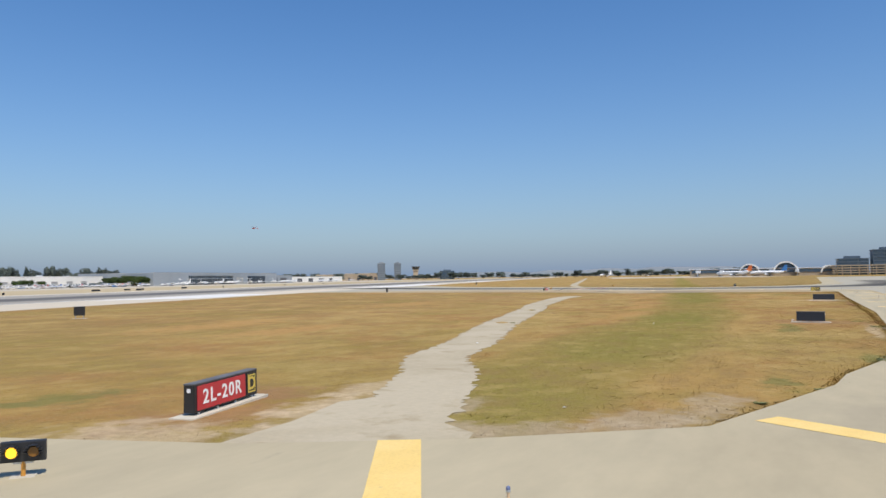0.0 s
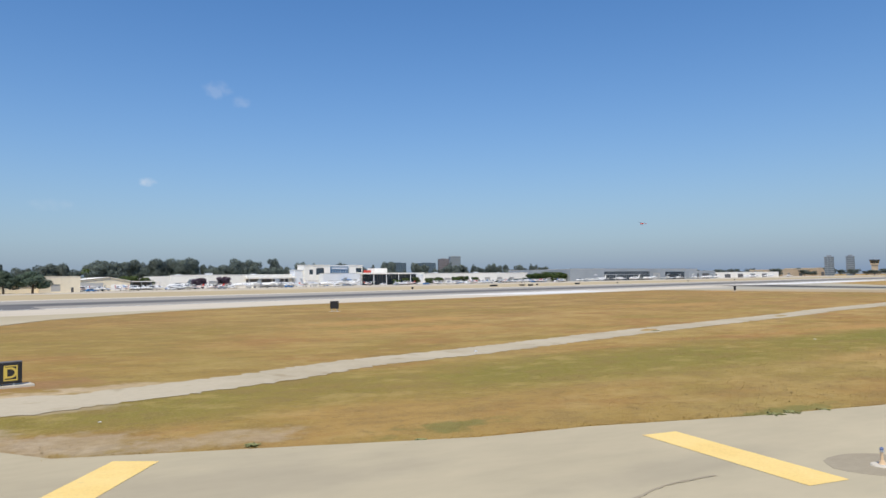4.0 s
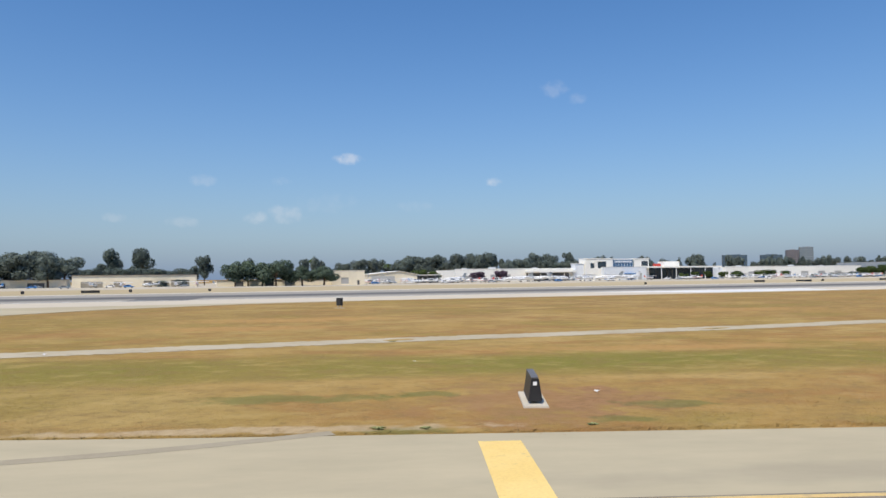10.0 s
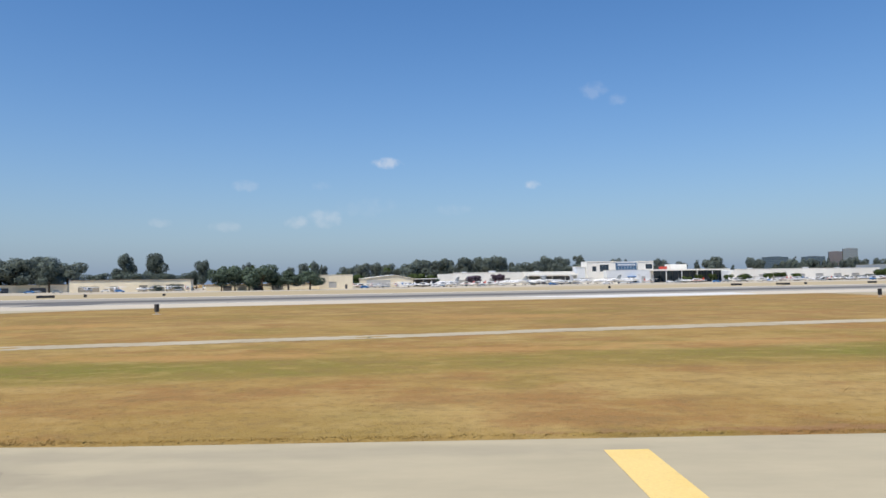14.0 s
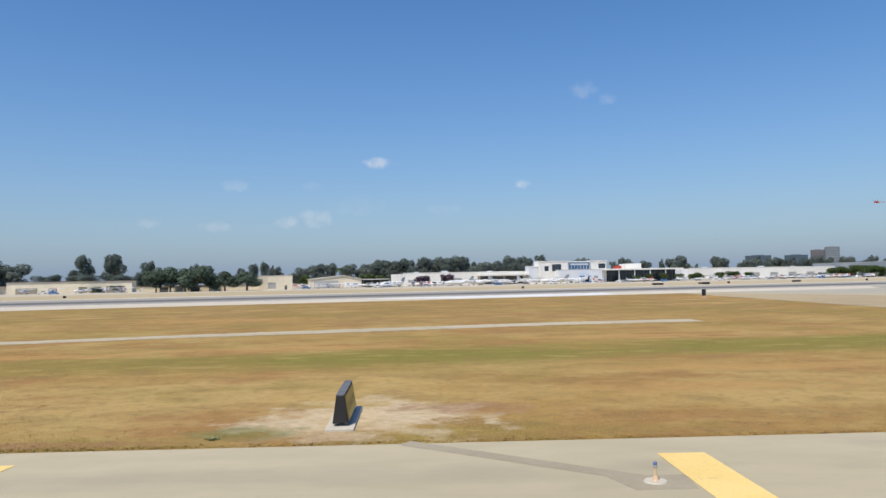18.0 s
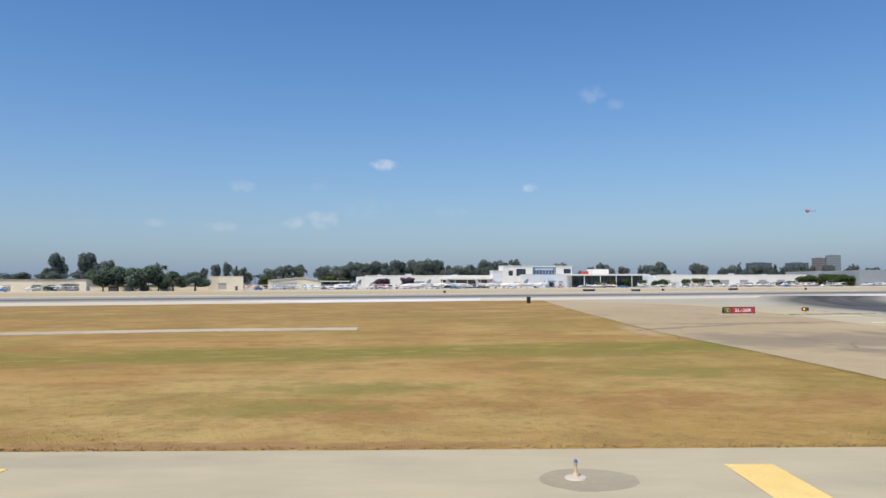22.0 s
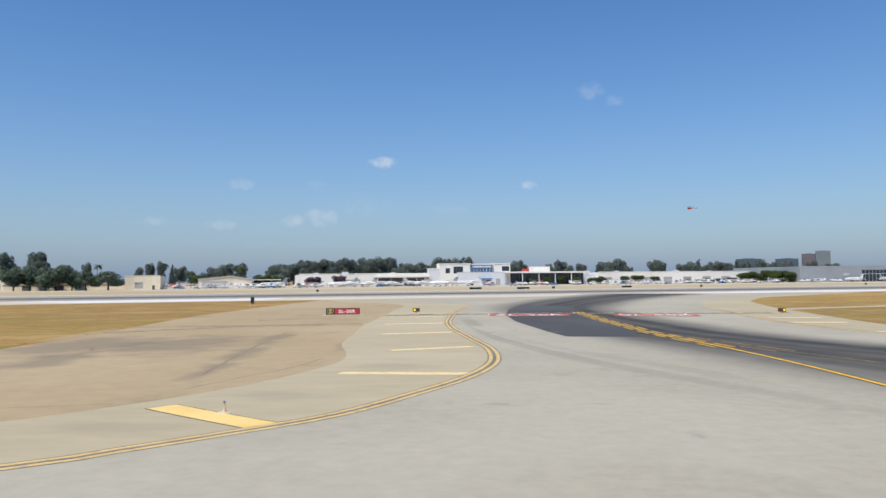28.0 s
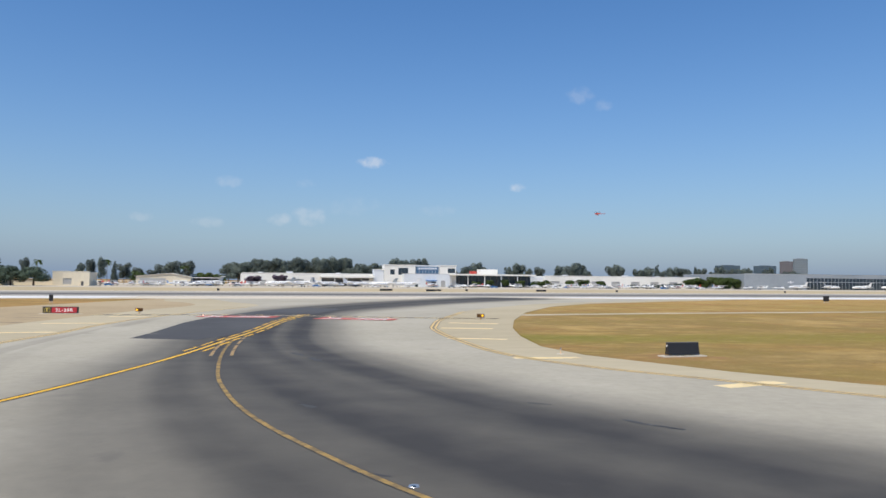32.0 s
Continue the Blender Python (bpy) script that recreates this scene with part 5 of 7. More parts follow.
def weed(x, y, r, h):
    """A low weed: many thin bent leaves from one root."""
    bm = bmesh.new()
    for k in range(46):
        a, out, up = random.uniform(0, 6.28), r * random.uniform(0.3, 1.0), h * random.uniform(0.4, 1.0)
        d, w = Vector((math.cos(a), math.sin(a), 0)), Vector((-math.sin(a), math.cos(a), 0)) * random.uniform(0.012, 0.03)
        p0, p1, p2 = d * 0.02, d * out * 0.6 + Vector((0, 0, up)), d * out + Vector((0, 0, up * 0.7))
        v = [bm.verts.new(q) for q in (p0 - w * 0.5, p0 + w * 0.5, p1 + w, p2, p1 - w)]
        bm.faces.new(v)
    ob = new("weed", mesh_of("weed", bm, M_WEED))
    ob.matrix_basis = pose(*plan(x, y), sag(*plan(x, y)))
    tagged(ob, "low grey-green weed at the pavement's edge", "weed", "weeds along the edge")


M_WEED = material("dusty_weed_leaves", [(0.29, 0.30, 0.13), (0.34, 0.34, 0.15), (0.25, 0.26, 0.11)], 3.0, 0.9)
for x, y, r, h in ((74.3, 18.75, 0.4, 0.16), (74.8, 18.6, 0.45, 0.18), (75.05, 18.5, 0.3, 0.14), (75.85, 22.0, 0.35, 0.08), (-18.7, 18.85, 0.4, 0.12), (-17.6, 18.8, 0.3, 0.1), (-50.6, 23.6, 0.4, 0.16), (-47.2, 22.2, 0.3, 0.12), (-38.5, 19.35, 0.55, 0.2), (-37.9, 19.3, 0.5, 0.18), (-36.8, 19.1, 0.4, 0.14), (28.3, 19.0, 0.35, 0.12), (-19.0, 44.2, 0.5, 0.14), (-13.6, 18.8, 0.3, 0.1), (3.0, 50.6, 0.5, 0.12), (75.0, 57.2, 0.4, 0.1), (75.2, 48.6, 0.3, 0.1)):
    weed(x, y, r * 0.6, h * 0.4)

# ---- buildings along the far side ----
def walled(xs, openings, h, thick, y0):
    """The panels of a front wall from xs[0] to xs[1] with real openings (x0, x1, z0, z1)."""
    made = []
    cx = sorted({xs[0], xs[1], *(v for o in openings for v in o[:2])})
    for a, b in zip(cx, cx[1:]):
        mid = (a + b) / 2
        here = sorted([(o[2], o[3]) for o in openings if o[0] < mid < o[1]])
        z = 0.0
        for z0, z1 in here:
            if z0 > z + 0.01:
                made.append(box(a, b, y0, y0 + thick, z, z0))
            z = max(z, z1)
        if z < h - 0.01:
            made.append(box(a, b, y0, y0 + thick, z, h))
    return made


def panels_of(name, made, mat, ob):
    for bm in made:
        part(name, bm, mat, ob)


def building(u0, u1, n0, depth, h, wall, label, openings=(), roof=M_ROOF, parapet=0.35, cat="building", name="building", eave=0.0, fascia=None):
    """A flat-roofed block, its front to the runway. Openings: (x0, x1, z0, z1, pane, name) from its left end."""
    w = u1 - u0
    ob = thing(name, at_field(u0, n0), label, cat)
    panels_of("wall_panel", walled((0, w), [o[:4] for o in openings], h, 0.4, 0.0), wall, ob)
    part("side_wall", box(0, 0.4, 0.4, depth, 0, h), wall, ob)
    part("side_wall", box(w - 0.4, w, 0.4, depth, 0, h), wall, ob)
    part("back_wall", box(0.4, w - 0.4, depth - 0.4, depth, 0, h), wall, ob)
    part("roof", box(-eave, w + eave, -eave, depth + eave, h, h + 0.2), roof, ob)
    if parapet:
        part("parapet", box(-0.1, w + 0.1, -0.1, 0.35, h + 0.2, h + 0.2 + parapet, 0.03), fascia or wall, ob)
    for x0, x1, z0, z1, pane, nm in openings:
        pn = part(nm, box(x0, x1, 0.24, 0.32, z0, z1), pane, ob)
        if nm == "window":
            k = max(1, int((x1 - x0) / 2.2))
            for j in range(1, k):
                xm = x0 + (x1 - x0) * j / k
                part("mullion", box(xm - 0.06, xm + 0.06, 0.12, 0.23, z0, z1), M_PALE, pn)
            part("sill", box(x0 - 0.1, x1 + 0.1, -0.12, 0.2, z0 - 0.12, z0 - 0.005), wall, pn)
        elif nm == "bay_door":
            for j in range(1, max(2, int((z1 - z0) / 1.1))):
                zz = z0 + 1.1 * j
                part("panel_rib", box(x0 + 0.05, x1 - 0.05, 0.19, 0.236, zz - 0.04, zz + 0.04), pane, pn)
    return ob


def roof_units(ob, spots):
    for x, y, s, z in spots:
        part("roof_unit", box(x - s, x + s, y - s * 0.7, y + s * 0.7, z, z + s * 0.9, 0.05), M_PALE, ob, "pale rooftop air unit")


# low cream row with dark bays
building(-71.5, -13, 425, 18, 6.1, M_STUCCO, "low cream stucco hangar row with dark bay doors", [(4, 14, 0, 2.9, M_DOORT, "bay_door"), (19, 23, 0, 2.9, M_DOORT, "bay_door"), (33, 37, 0, 3.2, M_DOORT, "bay_door"), (46, 55, 0, 3.4, M_DOORT, "bay_door")], M_ROOFD, 0.0, eave=0.5)
building(-116, -78, 452, 14, 4.2, M_STUCCO, "low cream stucco hut under dark trees", [(6, 10, 0, 2.6, M_DOOR, "bay_door"), (20, 28, 0, 2.6, M_DOOR, "bay_door")], M_ROOFD, 0.0, eave=0.5)
building(-4, 49.6, 381, 8, 2.7, M_STUCCO, "long low cream stucco shed behind trees", [(8, 12, 0, 2.3, M_DOOR, "bay_door"), (22, 26, 0, 2.3, M_DOOR, "bay_door")], M_ROOFD, 0.0, eave=0.3)
ob = building(49.8, 66.2, 378, 22, 6.6, M_STUCCO, "square cream stucco block with one dark door", [(4.6, 8.4, 0.6, 3.6, M_DOORL, "bay_door"), (12.6, 13.8, 0, 2.2, M_DOOR, "door")], parapet=0.3)
# gabled hangar
ob = thing("gabled_hangar", at_field(82, 440), "pale cream metal hangar with a low gable roof", "hangar")
bm = bmesh.new()
ends = [[bm.verts.new((x, y, z)) for x, z in ((0, 0), (30, 0), (30, 4.9), (19, 7.0), (0, 5.2))] for y in (0, 24)]
for k in range(5):
    if k not in (2, 3):
        bm.faces.new((ends[0][k], ends[0][(k + 1) % 5], ends[1][(k + 1) % 5], ends[1][k]))
bm.faces.new(ends[0]), bm.faces.new(ends[1][::-1])
bmesh.ops.recalc_face_normals(bm, faces=bm.faces)
part("wall", bm, M_STUCCO, ob)
part("roof", plate([(-0.5, -0.6, 5.2), (19, -0.6, 7.05), (19, 24.6, 7.05), (-0.5, 24.6, 5.2)], 0.15), M_WSTUC, ob)
part("roof", plate([(19, -0.6, 7.05), (30.5, -0.6, 4.85), (30.5, 24.6, 4.85), (19, 24.6, 7.05)], 0.15), M_WSTUC, ob)
part("door", box(2, 16, -0.12, 0.02, 0, 4.2), M_DOORL, ob)
part("door", box(20, 28, -0.12, 0.02, 0, 3.2), M_WSTUC, ob)
# open shelters and small white sheds
ob = thing("open_shelter", at_field(113, 440), "dark open-fronted aircraft shelter with a pale roof edge", "shelter")
part("roof", box(0, 16, 0, 12, 4.4, 4.8, 0.05), M_WSTUC, ob)
part("back_wall", box(0, 16, 11.7, 12, 0, 4.4), M_DOOR, ob)
for x in (0.2, 5.3, 10.5, 15.6):
    part("post", tube(0.12, 0.12, 4.4, 8, pose(x, 0.3, 0)), M_STEEL, ob)
for u, n, w, h in ((-124, 425, 7, 3.0), (118, 470, 12, 6.5), (210, 412, 6, 3.6), (225, 410, 6, 3.4), (340, 425, 6, 3), (462, 418, 14, 3.6), (486, 416, 10, 3.2), (172, 416, 5, 3.2)):
    building(u, u + w, n, 5, h, M_WSTUC, "small white portable hut on the apron", [(w * 0.3, w * 0.3 + 1.1, 0, 2.2, M_DOORL, "door"), (w * 0.55, w * 0.8, 1.1, 2.1, M_GLASS, "window")], parapet=0.0, cat="hut", name="hut", eave=0.15)
# long white hangar with a canopy
ob = building(141.5, 224.3, 456, 38, 7.5, M_WSTUC, "long white stucco hangar building with a shaded canopy front", [(3, 15, 0, 3.6, M_DOORL, "bay_door"), (19, 21, 0, 2.3, M_DOOR, "door"), (24, 38, 0, 4.4, M_DOORL, "bay_door"), (49, 80, 0.2, 5.3, M_DOOR, "bay_door")], parapet=0.5)
part("canopy", box(48, 82.8, -5.0, -0.12, 5.6, 6.8, 0.05), M_WSTUC, ob)
for x in (48.5, 57, 65, 74, 82.2):
    part("canopy_post", tube(0.18, 0.18, 5.5, 8, pose(x, -4.6, 0)), M_WSTUC, ob)
roof_units(ob, [(30, 12, 2.0, 7.5), (62, 14, 1.5, 7.5), (12, 16, 1.5, 7.5)])
# two-storey flight centre of pale panels and blue glass
ob = thing("flight_centre", at_field(231, 450), "two-storey white panelled flight centre with blue glass and dark windows", "building")
panels_of("lower_wall", walled((0, 14), [(1.0, 13.4, 3.6, 6.6)], 7.2, 0.4, 3.0), M_PALE, ob)
part("lower_glass", box(1.0, 13.4, 3.24, 3.32, 3.6, 6.6), M_GLASS, ob)
panels_of("upper_wall", walled((0, 20.4), [(3.6, 6.6, 7.9, 11.2), (9.0, 15.6, 7.8, 12.3)], 14.0, 0.4, 0.0), M_WSTUC, ob)
part("soffit", box(0, 20.4, 0.4, 9, 6.9, 7.2), M_PALE, ob)
part("window", box(3.6, 6.6, 0.24, 0.32, 7.9, 11.2), M_GLASS, ob)
for k in range(3):
    part("window", box(9.0 + 2.2 * k, 11.1 + 2.2 * k, 0.24, 0.32, 7.8, 12.3), M_GLASS, ob)
part("side_wall", box(0, 0.4, 0.4, 9, 0, 14.0), M_WSTUC, ob)
part("roof", box(-0.2, 20.6, -0.3, 9, 14.0, 14.4), M_WSTUC, ob)
part("grey_block", box(-6.6, -0.3, 2.0, 8, 0, 10.8), M_PALE, ob)
part("block_roof", box(-6.9, -0.2, 1.7, 8.3, 10.8, 11.2), M_WSTUC, ob)
part("glass_hall", box(20.8, 36.6, 0.8, 9, 7.2, 13.4), M_BGLASS, ob, "tall blue glass hall")
for k in range(8):
    part("hall_mullion", box(20.9 + 2.2 * k, 21.1 + 2.2 * k, 0.62, 0.79, 7.2, 13.4), M_PALE, ob)
part("hall_sign_band", box(21.8, 35.6, 0.44, 0.6, 11.2, 13.0), M_BLUEG, ob, "blue lettering band")
for k in range(9):
    part("sign_bar", box(22.7 + 1.4 * k, 23.7 + 1.4 * k, 0.3, 0.43, 11.7, 12.5), M_WHITE, ob)
part("hall_roof", box(20.7, 36.8, 0.3, 9, 13.4, 14.2), M_PALE, ob)
panels_of("right_wall", walled((36.9, 48.4), [(42.6, 47.8, 9.2, 12.4)], 13.9, 0.4, 0.0), M_WSTUC, ob)
part("window", box(42.6, 47.8, 0.24, 0.32, 9.2, 12.4), M_GLASS, ob)
part("right_side", box(48.0, 48.4, 0.4, 9, 0, 13.9), M_WSTUC, ob)
part("right_roof", box(36.8, 48.6, -0.3, 9, 13.9, 14.4), M_WSTUC, ob)
panels_of("front_block", walled((11.5, 42.5), [(19, 21, 0, 2.4), (30, 33, 0.5, 3.4), (36.5, 39.5, 0, 4.2)], 8.4, 0.5, -5.0), M_PALE, ob)
part("front_door", box(19, 21, -4.75, -4.65, 0, 2.4), M_GLASS, ob)
part("front_window", box(30, 33, -4.75, -4.65, 0.5, 3.4), M_GLASS, ob)
part("front_door", box(36.5, 39.5, -4.75, -4.65, 0, 4.2), M_DOORL, ob)
part("front_side", box(11.5, 11.9, -4.5, 2.9, 0, 8.4), M_PALE, ob)
part("front_side", box(42.1, 42.5, -4.5, 0.3, 0, 8.4), M_PALE, ob)
part("front_roof", box(11.4, 42.6, -5.1, 0, 8.4, 8.65), M_ROOF, ob)
part("awning", box(26, 33, -8.0, -5.1, 3.8, 4.4), M_BLUEP, ob, "blue entrance awning")
# glazed canopy wing
ob = thing("canopy_wing", at_field(274, 450), "dark glazed wing under a long flat white canopy", "building")
part("canopy_roof", box(-1, 61.5, -5, 22, 7.8, 8.8, 0.08), M_WSTUC, ob)
part("glass_front", box(0, 61, 4.0, 4.3, 0, 7.8), M_GLASS, ob)
for k in range(14):
    part("mullion", box(4.5 * k - 0.1, 4.5 * k + 0.1, 3.8, 3.99, 0, 7.8), M_DOOR, ob)
for k in range(6):
    part("column", tube(0.3, 0.3, 7.8, 10, pose(0.8 + 11.8 * k, -4.2, 0)), M_PALE, ob)
part("red_panel", box(21, 25, 14, 18, 8.8, 10.9, 0.05), M_RED, ob, "red rooftop panel")
part("roof_house", box(28, 40.5, 14, 22, 8.8, 12.4, 0.05), M_WSTUC, ob)
part("end_block", box(56, 75, 8, 26, 0, 7.3), M_PALE, ob)
# long white wall and its hangars
ob = building(347, 473, 455, 36, 7.9, M_WSTUC, "long plain white hangar wall with small doors", [(k * 16 + 4, k * 16 + 11, 0, 4.6, M_DOORL, "bay_door") for k in range(7)], parapet=0.4)
roof_units(ob, [(20, 10, 1.6, 7.8), (70, 12, 1.8, 7.8), (96, 9, 1.3, 7.8)])
# big grey hangar with glazed openings
ob = building(478, 715, 410, 70, 10.6, M_GREYM, "large grey metal hangar with dark glazed door openings", [(53, 135, 0.0, 8.4, M_GLASS, "glazed_door"), (142, 156, 0, 7.0, M_DOORL, "bay_door"), (166, 208, 0, 8.0, M_GLASS, "glazed_door")], parapet=0.4, name="hangar", cat="hangar")
for k in range(26):
    part("door_mullion", box(53 + 3.2 * k - 0.12, 53 + 3.2 * k + 0.12, 0.05, 0.2, 0, 8.4), M_GREYM, ob)
part("door_beam", box(53, 135, -0.06, 0.045, 5.4, 5.8), M_GREYM, ob)
for a, b in ((36.5, 42), (38.8, 39.7)):
    part("wall_emblem", box(a, b, -0.1, -0.005, 5.0 if a < 37 else 4.3, 5.6 if a < 37 else 6.3), M_WHITE, ob, "white winged emblem")
ob = building(724, 790, 424, 30, 8.5, M_GREYM, "grey metal hangar annex", [(6, 24, 0, 6, M_DOOR, "bay_door"), (32, 50, 0, 6, M_DOOR, "bay_door")])
# arcaded white row, tan blocks
ob = building(880, 1113, 500, 40, 7.4, M_WSTUC, "long white building with arched dark bays", [(k * 40 + 12, k * 40 + 30, 0, 5.2, M_DOOR, "bay_door") for k in range(5)])
building(1262, 1400, 560, 60, 12.5, M_TANB, "plain tan concrete warehouse block", [(20, 32, 0, 6, M_DOOR, "bay_door"), (70, 86, 0, 6, M_DOOR, "bay_door")])
building(1400, 1469, 556, 60, 15.0, M_TANB, "taller plain tan concrete warehouse block", [(20, 36, 0, 7, M_DOOR, "bay_door")])


def office(x, y, turn, w, d, h, glass, floors, label, frame_mat=M_TGLASS):
    """A glazed office block with banded storeys."""
    ob = thing("office_block", pose(x, y, 0, 0, 0, turn), label, "office building")
    part("core", box(-w / 2 + 0.5, w / 2 - 0.5, -d / 2 + 0.5, d / 2 - 0.5, 0, h), frame_mat, ob)
    step = h / floors
    for k in range(floors):
        bays = max(3, int(w / 9))
        for j in range(bays):
            a, b = -w / 2 + w * j / bays + 0.3, -w / 2 + w * (j + 1) / bays - 0.3
            part("window", box(a, b, -d / 2 + 0.3, -d / 2 + 0.49, k * step + 0.7, (k + 1) * step - 0.6), glass, ob)
        part("spandrel", box(-w / 2, w / 2, -d / 2, d / 2, (k + 1) * step - 0.5, (k + 1) * step + 0.4), frame_mat, ob)
    part("plant_room", box(-w / 4, w / 4, -d / 4, d / 4, h + 0.4, h + 3), frame_mat, ob)
    return ob


M_GRYG = plain("grey_office_glass", (0.16, 0.20, 0.235), 0.25, spec=0.7)
# M_PINKS and M_DKC: greyed and blued, distance haze painted into the cladding
M_PINKS = material("haze_tinted_rose_stone", [(0.20, 0.20, 0.22), (0.23, 0.225, 0.245), (0.18, 0.18, 0.20)], 0.1, 0.7)
M_GRYC = material("grey_cladding", [(0.24, 0.27, 0.30), (0.28, 0.31, 0.34), (0.22, 0.25, 0.28)], 0.1, 0.6)
M_DKC = material("haze_tinted_dark_panels", [(0.10, 0.135, 0.17), (0.12, 0.155, 0.19), (0.085, 0.12, 0.155)], 0.1, 0.5)
for x0, y0, x1, y1, h, glass, cl, label in ((1386, 3340, 1481, 3301, 84, M_TGLASS, M_DKC, "dark blue glass office block beyond the trees"), (1532, 3278, 1613, 3239, 82, M_TGLASS, M_DKC, "dark glass office block half hidden by trees"),
                                            (1626, 3233, 1672, 3210, 101, M_BROWNG, M_PINKS, "rose stone office tower"), (1674, 3209, 1723, 3184, 112, M_GRYG, M_GRYC, "grey glass office tower")):
    office((x0 + x1) / 2, (y0 + y1) / 2, math.degrees(math.atan2(y1 - y0, x1 - x0)), math.hypot(x1 - x0, y1 - y0), 60, h, glass, 11, label, cl)
# glass towers beyond the control tower
office(1160, 873, -54, 16, 18, 34, M_GRYG, 9, "pale glass office tower on the horizon", M_GRYC)
office(1180, 848, -54, 14, 18, 34, M_GRYG, 9, "pale glass office tower on the horizon", M_GRYC)
office(1240, 770, -54, 30, 20, 17, M_TGLASS, 4, "low dark office block on the horizon", M_DKC)
office(842, 43, -84, 30, 30, 17.5, M_TGLASS, 5, "dark blue glass office block behind the terminal", M_DKC)
office(846, 8, -84, 34, 30, 26.5, M_TGLASS, 7, "tall dark blue glass office block behind the terminal", M_DKC)
# control tower
ob = thing("control_tower", pose(1198, 817, 0, 0, 0, 30), "tan concrete control tower with a dark glazed cab", "control tower")
part("shaft", box(-5, 5, -5, 5, 0, 20, 0.4), M_TANB, ob)
part("collar", box(-6.2, 6.2, -6.2, 6.2, 18, 20.5, 0.3), M_TANB, ob)
part("cab", tube(6.0, 8.4, 6.0, 8, pose(0, 0, 20.5)), M_GLASS, ob, "dark glazed cab")
part("cab_roof", tube(8.8, 8.0, 1.2, 8, pose(0, 0, 26.5)), M_DKC, ob)
part("aerial", tube(0.25, 0.1, 6, 6, pose(0, 0, 27.7)), M_STEEL, ob)
part("annex", box(-22, -5, -8, 8, 0, 7), M_TANB, ob)
# passenger terminal with vaulted roofs
ob = thing("passenger_terminal", pose(828, 110, 0, 0, 0, -84), "long low passenger terminal with white vaulted arches", "terminal")
part("concourse", box(-100, 60, 0, 30, 0, 8.5), M_TANB, ob)
part("concourse_glass", box(-98, 58, -0.5, -0.05, 4.2, 7.4), M_TGLASS, ob)
part("roof", box(-101, 61, -1, 31, 8.5, 9.3), M_PALE, ob)
for cx, r in ((-35, 11.5), (3, 13.5), (46, 8.5)):
    bm = bmesh.new()
    for k in range(12):
        a, b = math.pi * k / 12, math.pi * (k + 1) / 12
        plate([(cx - r * math.cos(a), -3, r * math.sin(a) + 3), (cx - r * math.cos(b), -3, r * math.sin(b) + 3), (cx - (r - 1.6) * math.cos(b), -3, (r - 1.6) * math.sin(b) + 3), (cx - (r - 1.6) * math.cos(a), -3, (r - 1.6) * math.sin(a) + 3)], 34, (0, 1, 0), bm)
    part("vault_arch", bm, M_WSTUC, ob, "white arched vault rim")
    bm = bmesh.new()
    bmesh.ops.create_circle(bm, cap_ends=True, segments=32, radius=r - 1.7)
    bmesh.ops.transform(bm, matrix=pose(cx, 1.0, 3, 90, 0, 0), verts=bm.verts)
    part("vault_glass", bm, M_TGLASS, ob)
for k in range(5):
    gate = part("jet_bridge", box(-92 + 26 * k, -88 + 26 * k, -20, 0, 4.2, 7.2, 0.2), M_PALE, ob)
    part("bridge_leg", tube(0.5, 0.5, 4.2, 8, pose(-90 + 26 * k, -17, 0)), M_STEEL, gate)
building_far = thing("parking_structure", pose(828, 34, 0, 0, 0, -84), "tan multi-level parking structure beside the terminal", "parking structure")
for k in range(4):
    part("deck", box(-28, 40, -6, 30, 2.6 * k + 1.8, 2.6 * k + 2.9), M_TANB, building_far)
for k in range(9):
    part("column", box(-27 + 8 * k, -26 + 8 * k, -5.5, -4.5, 0, 10.6), M_TANB, building_far)

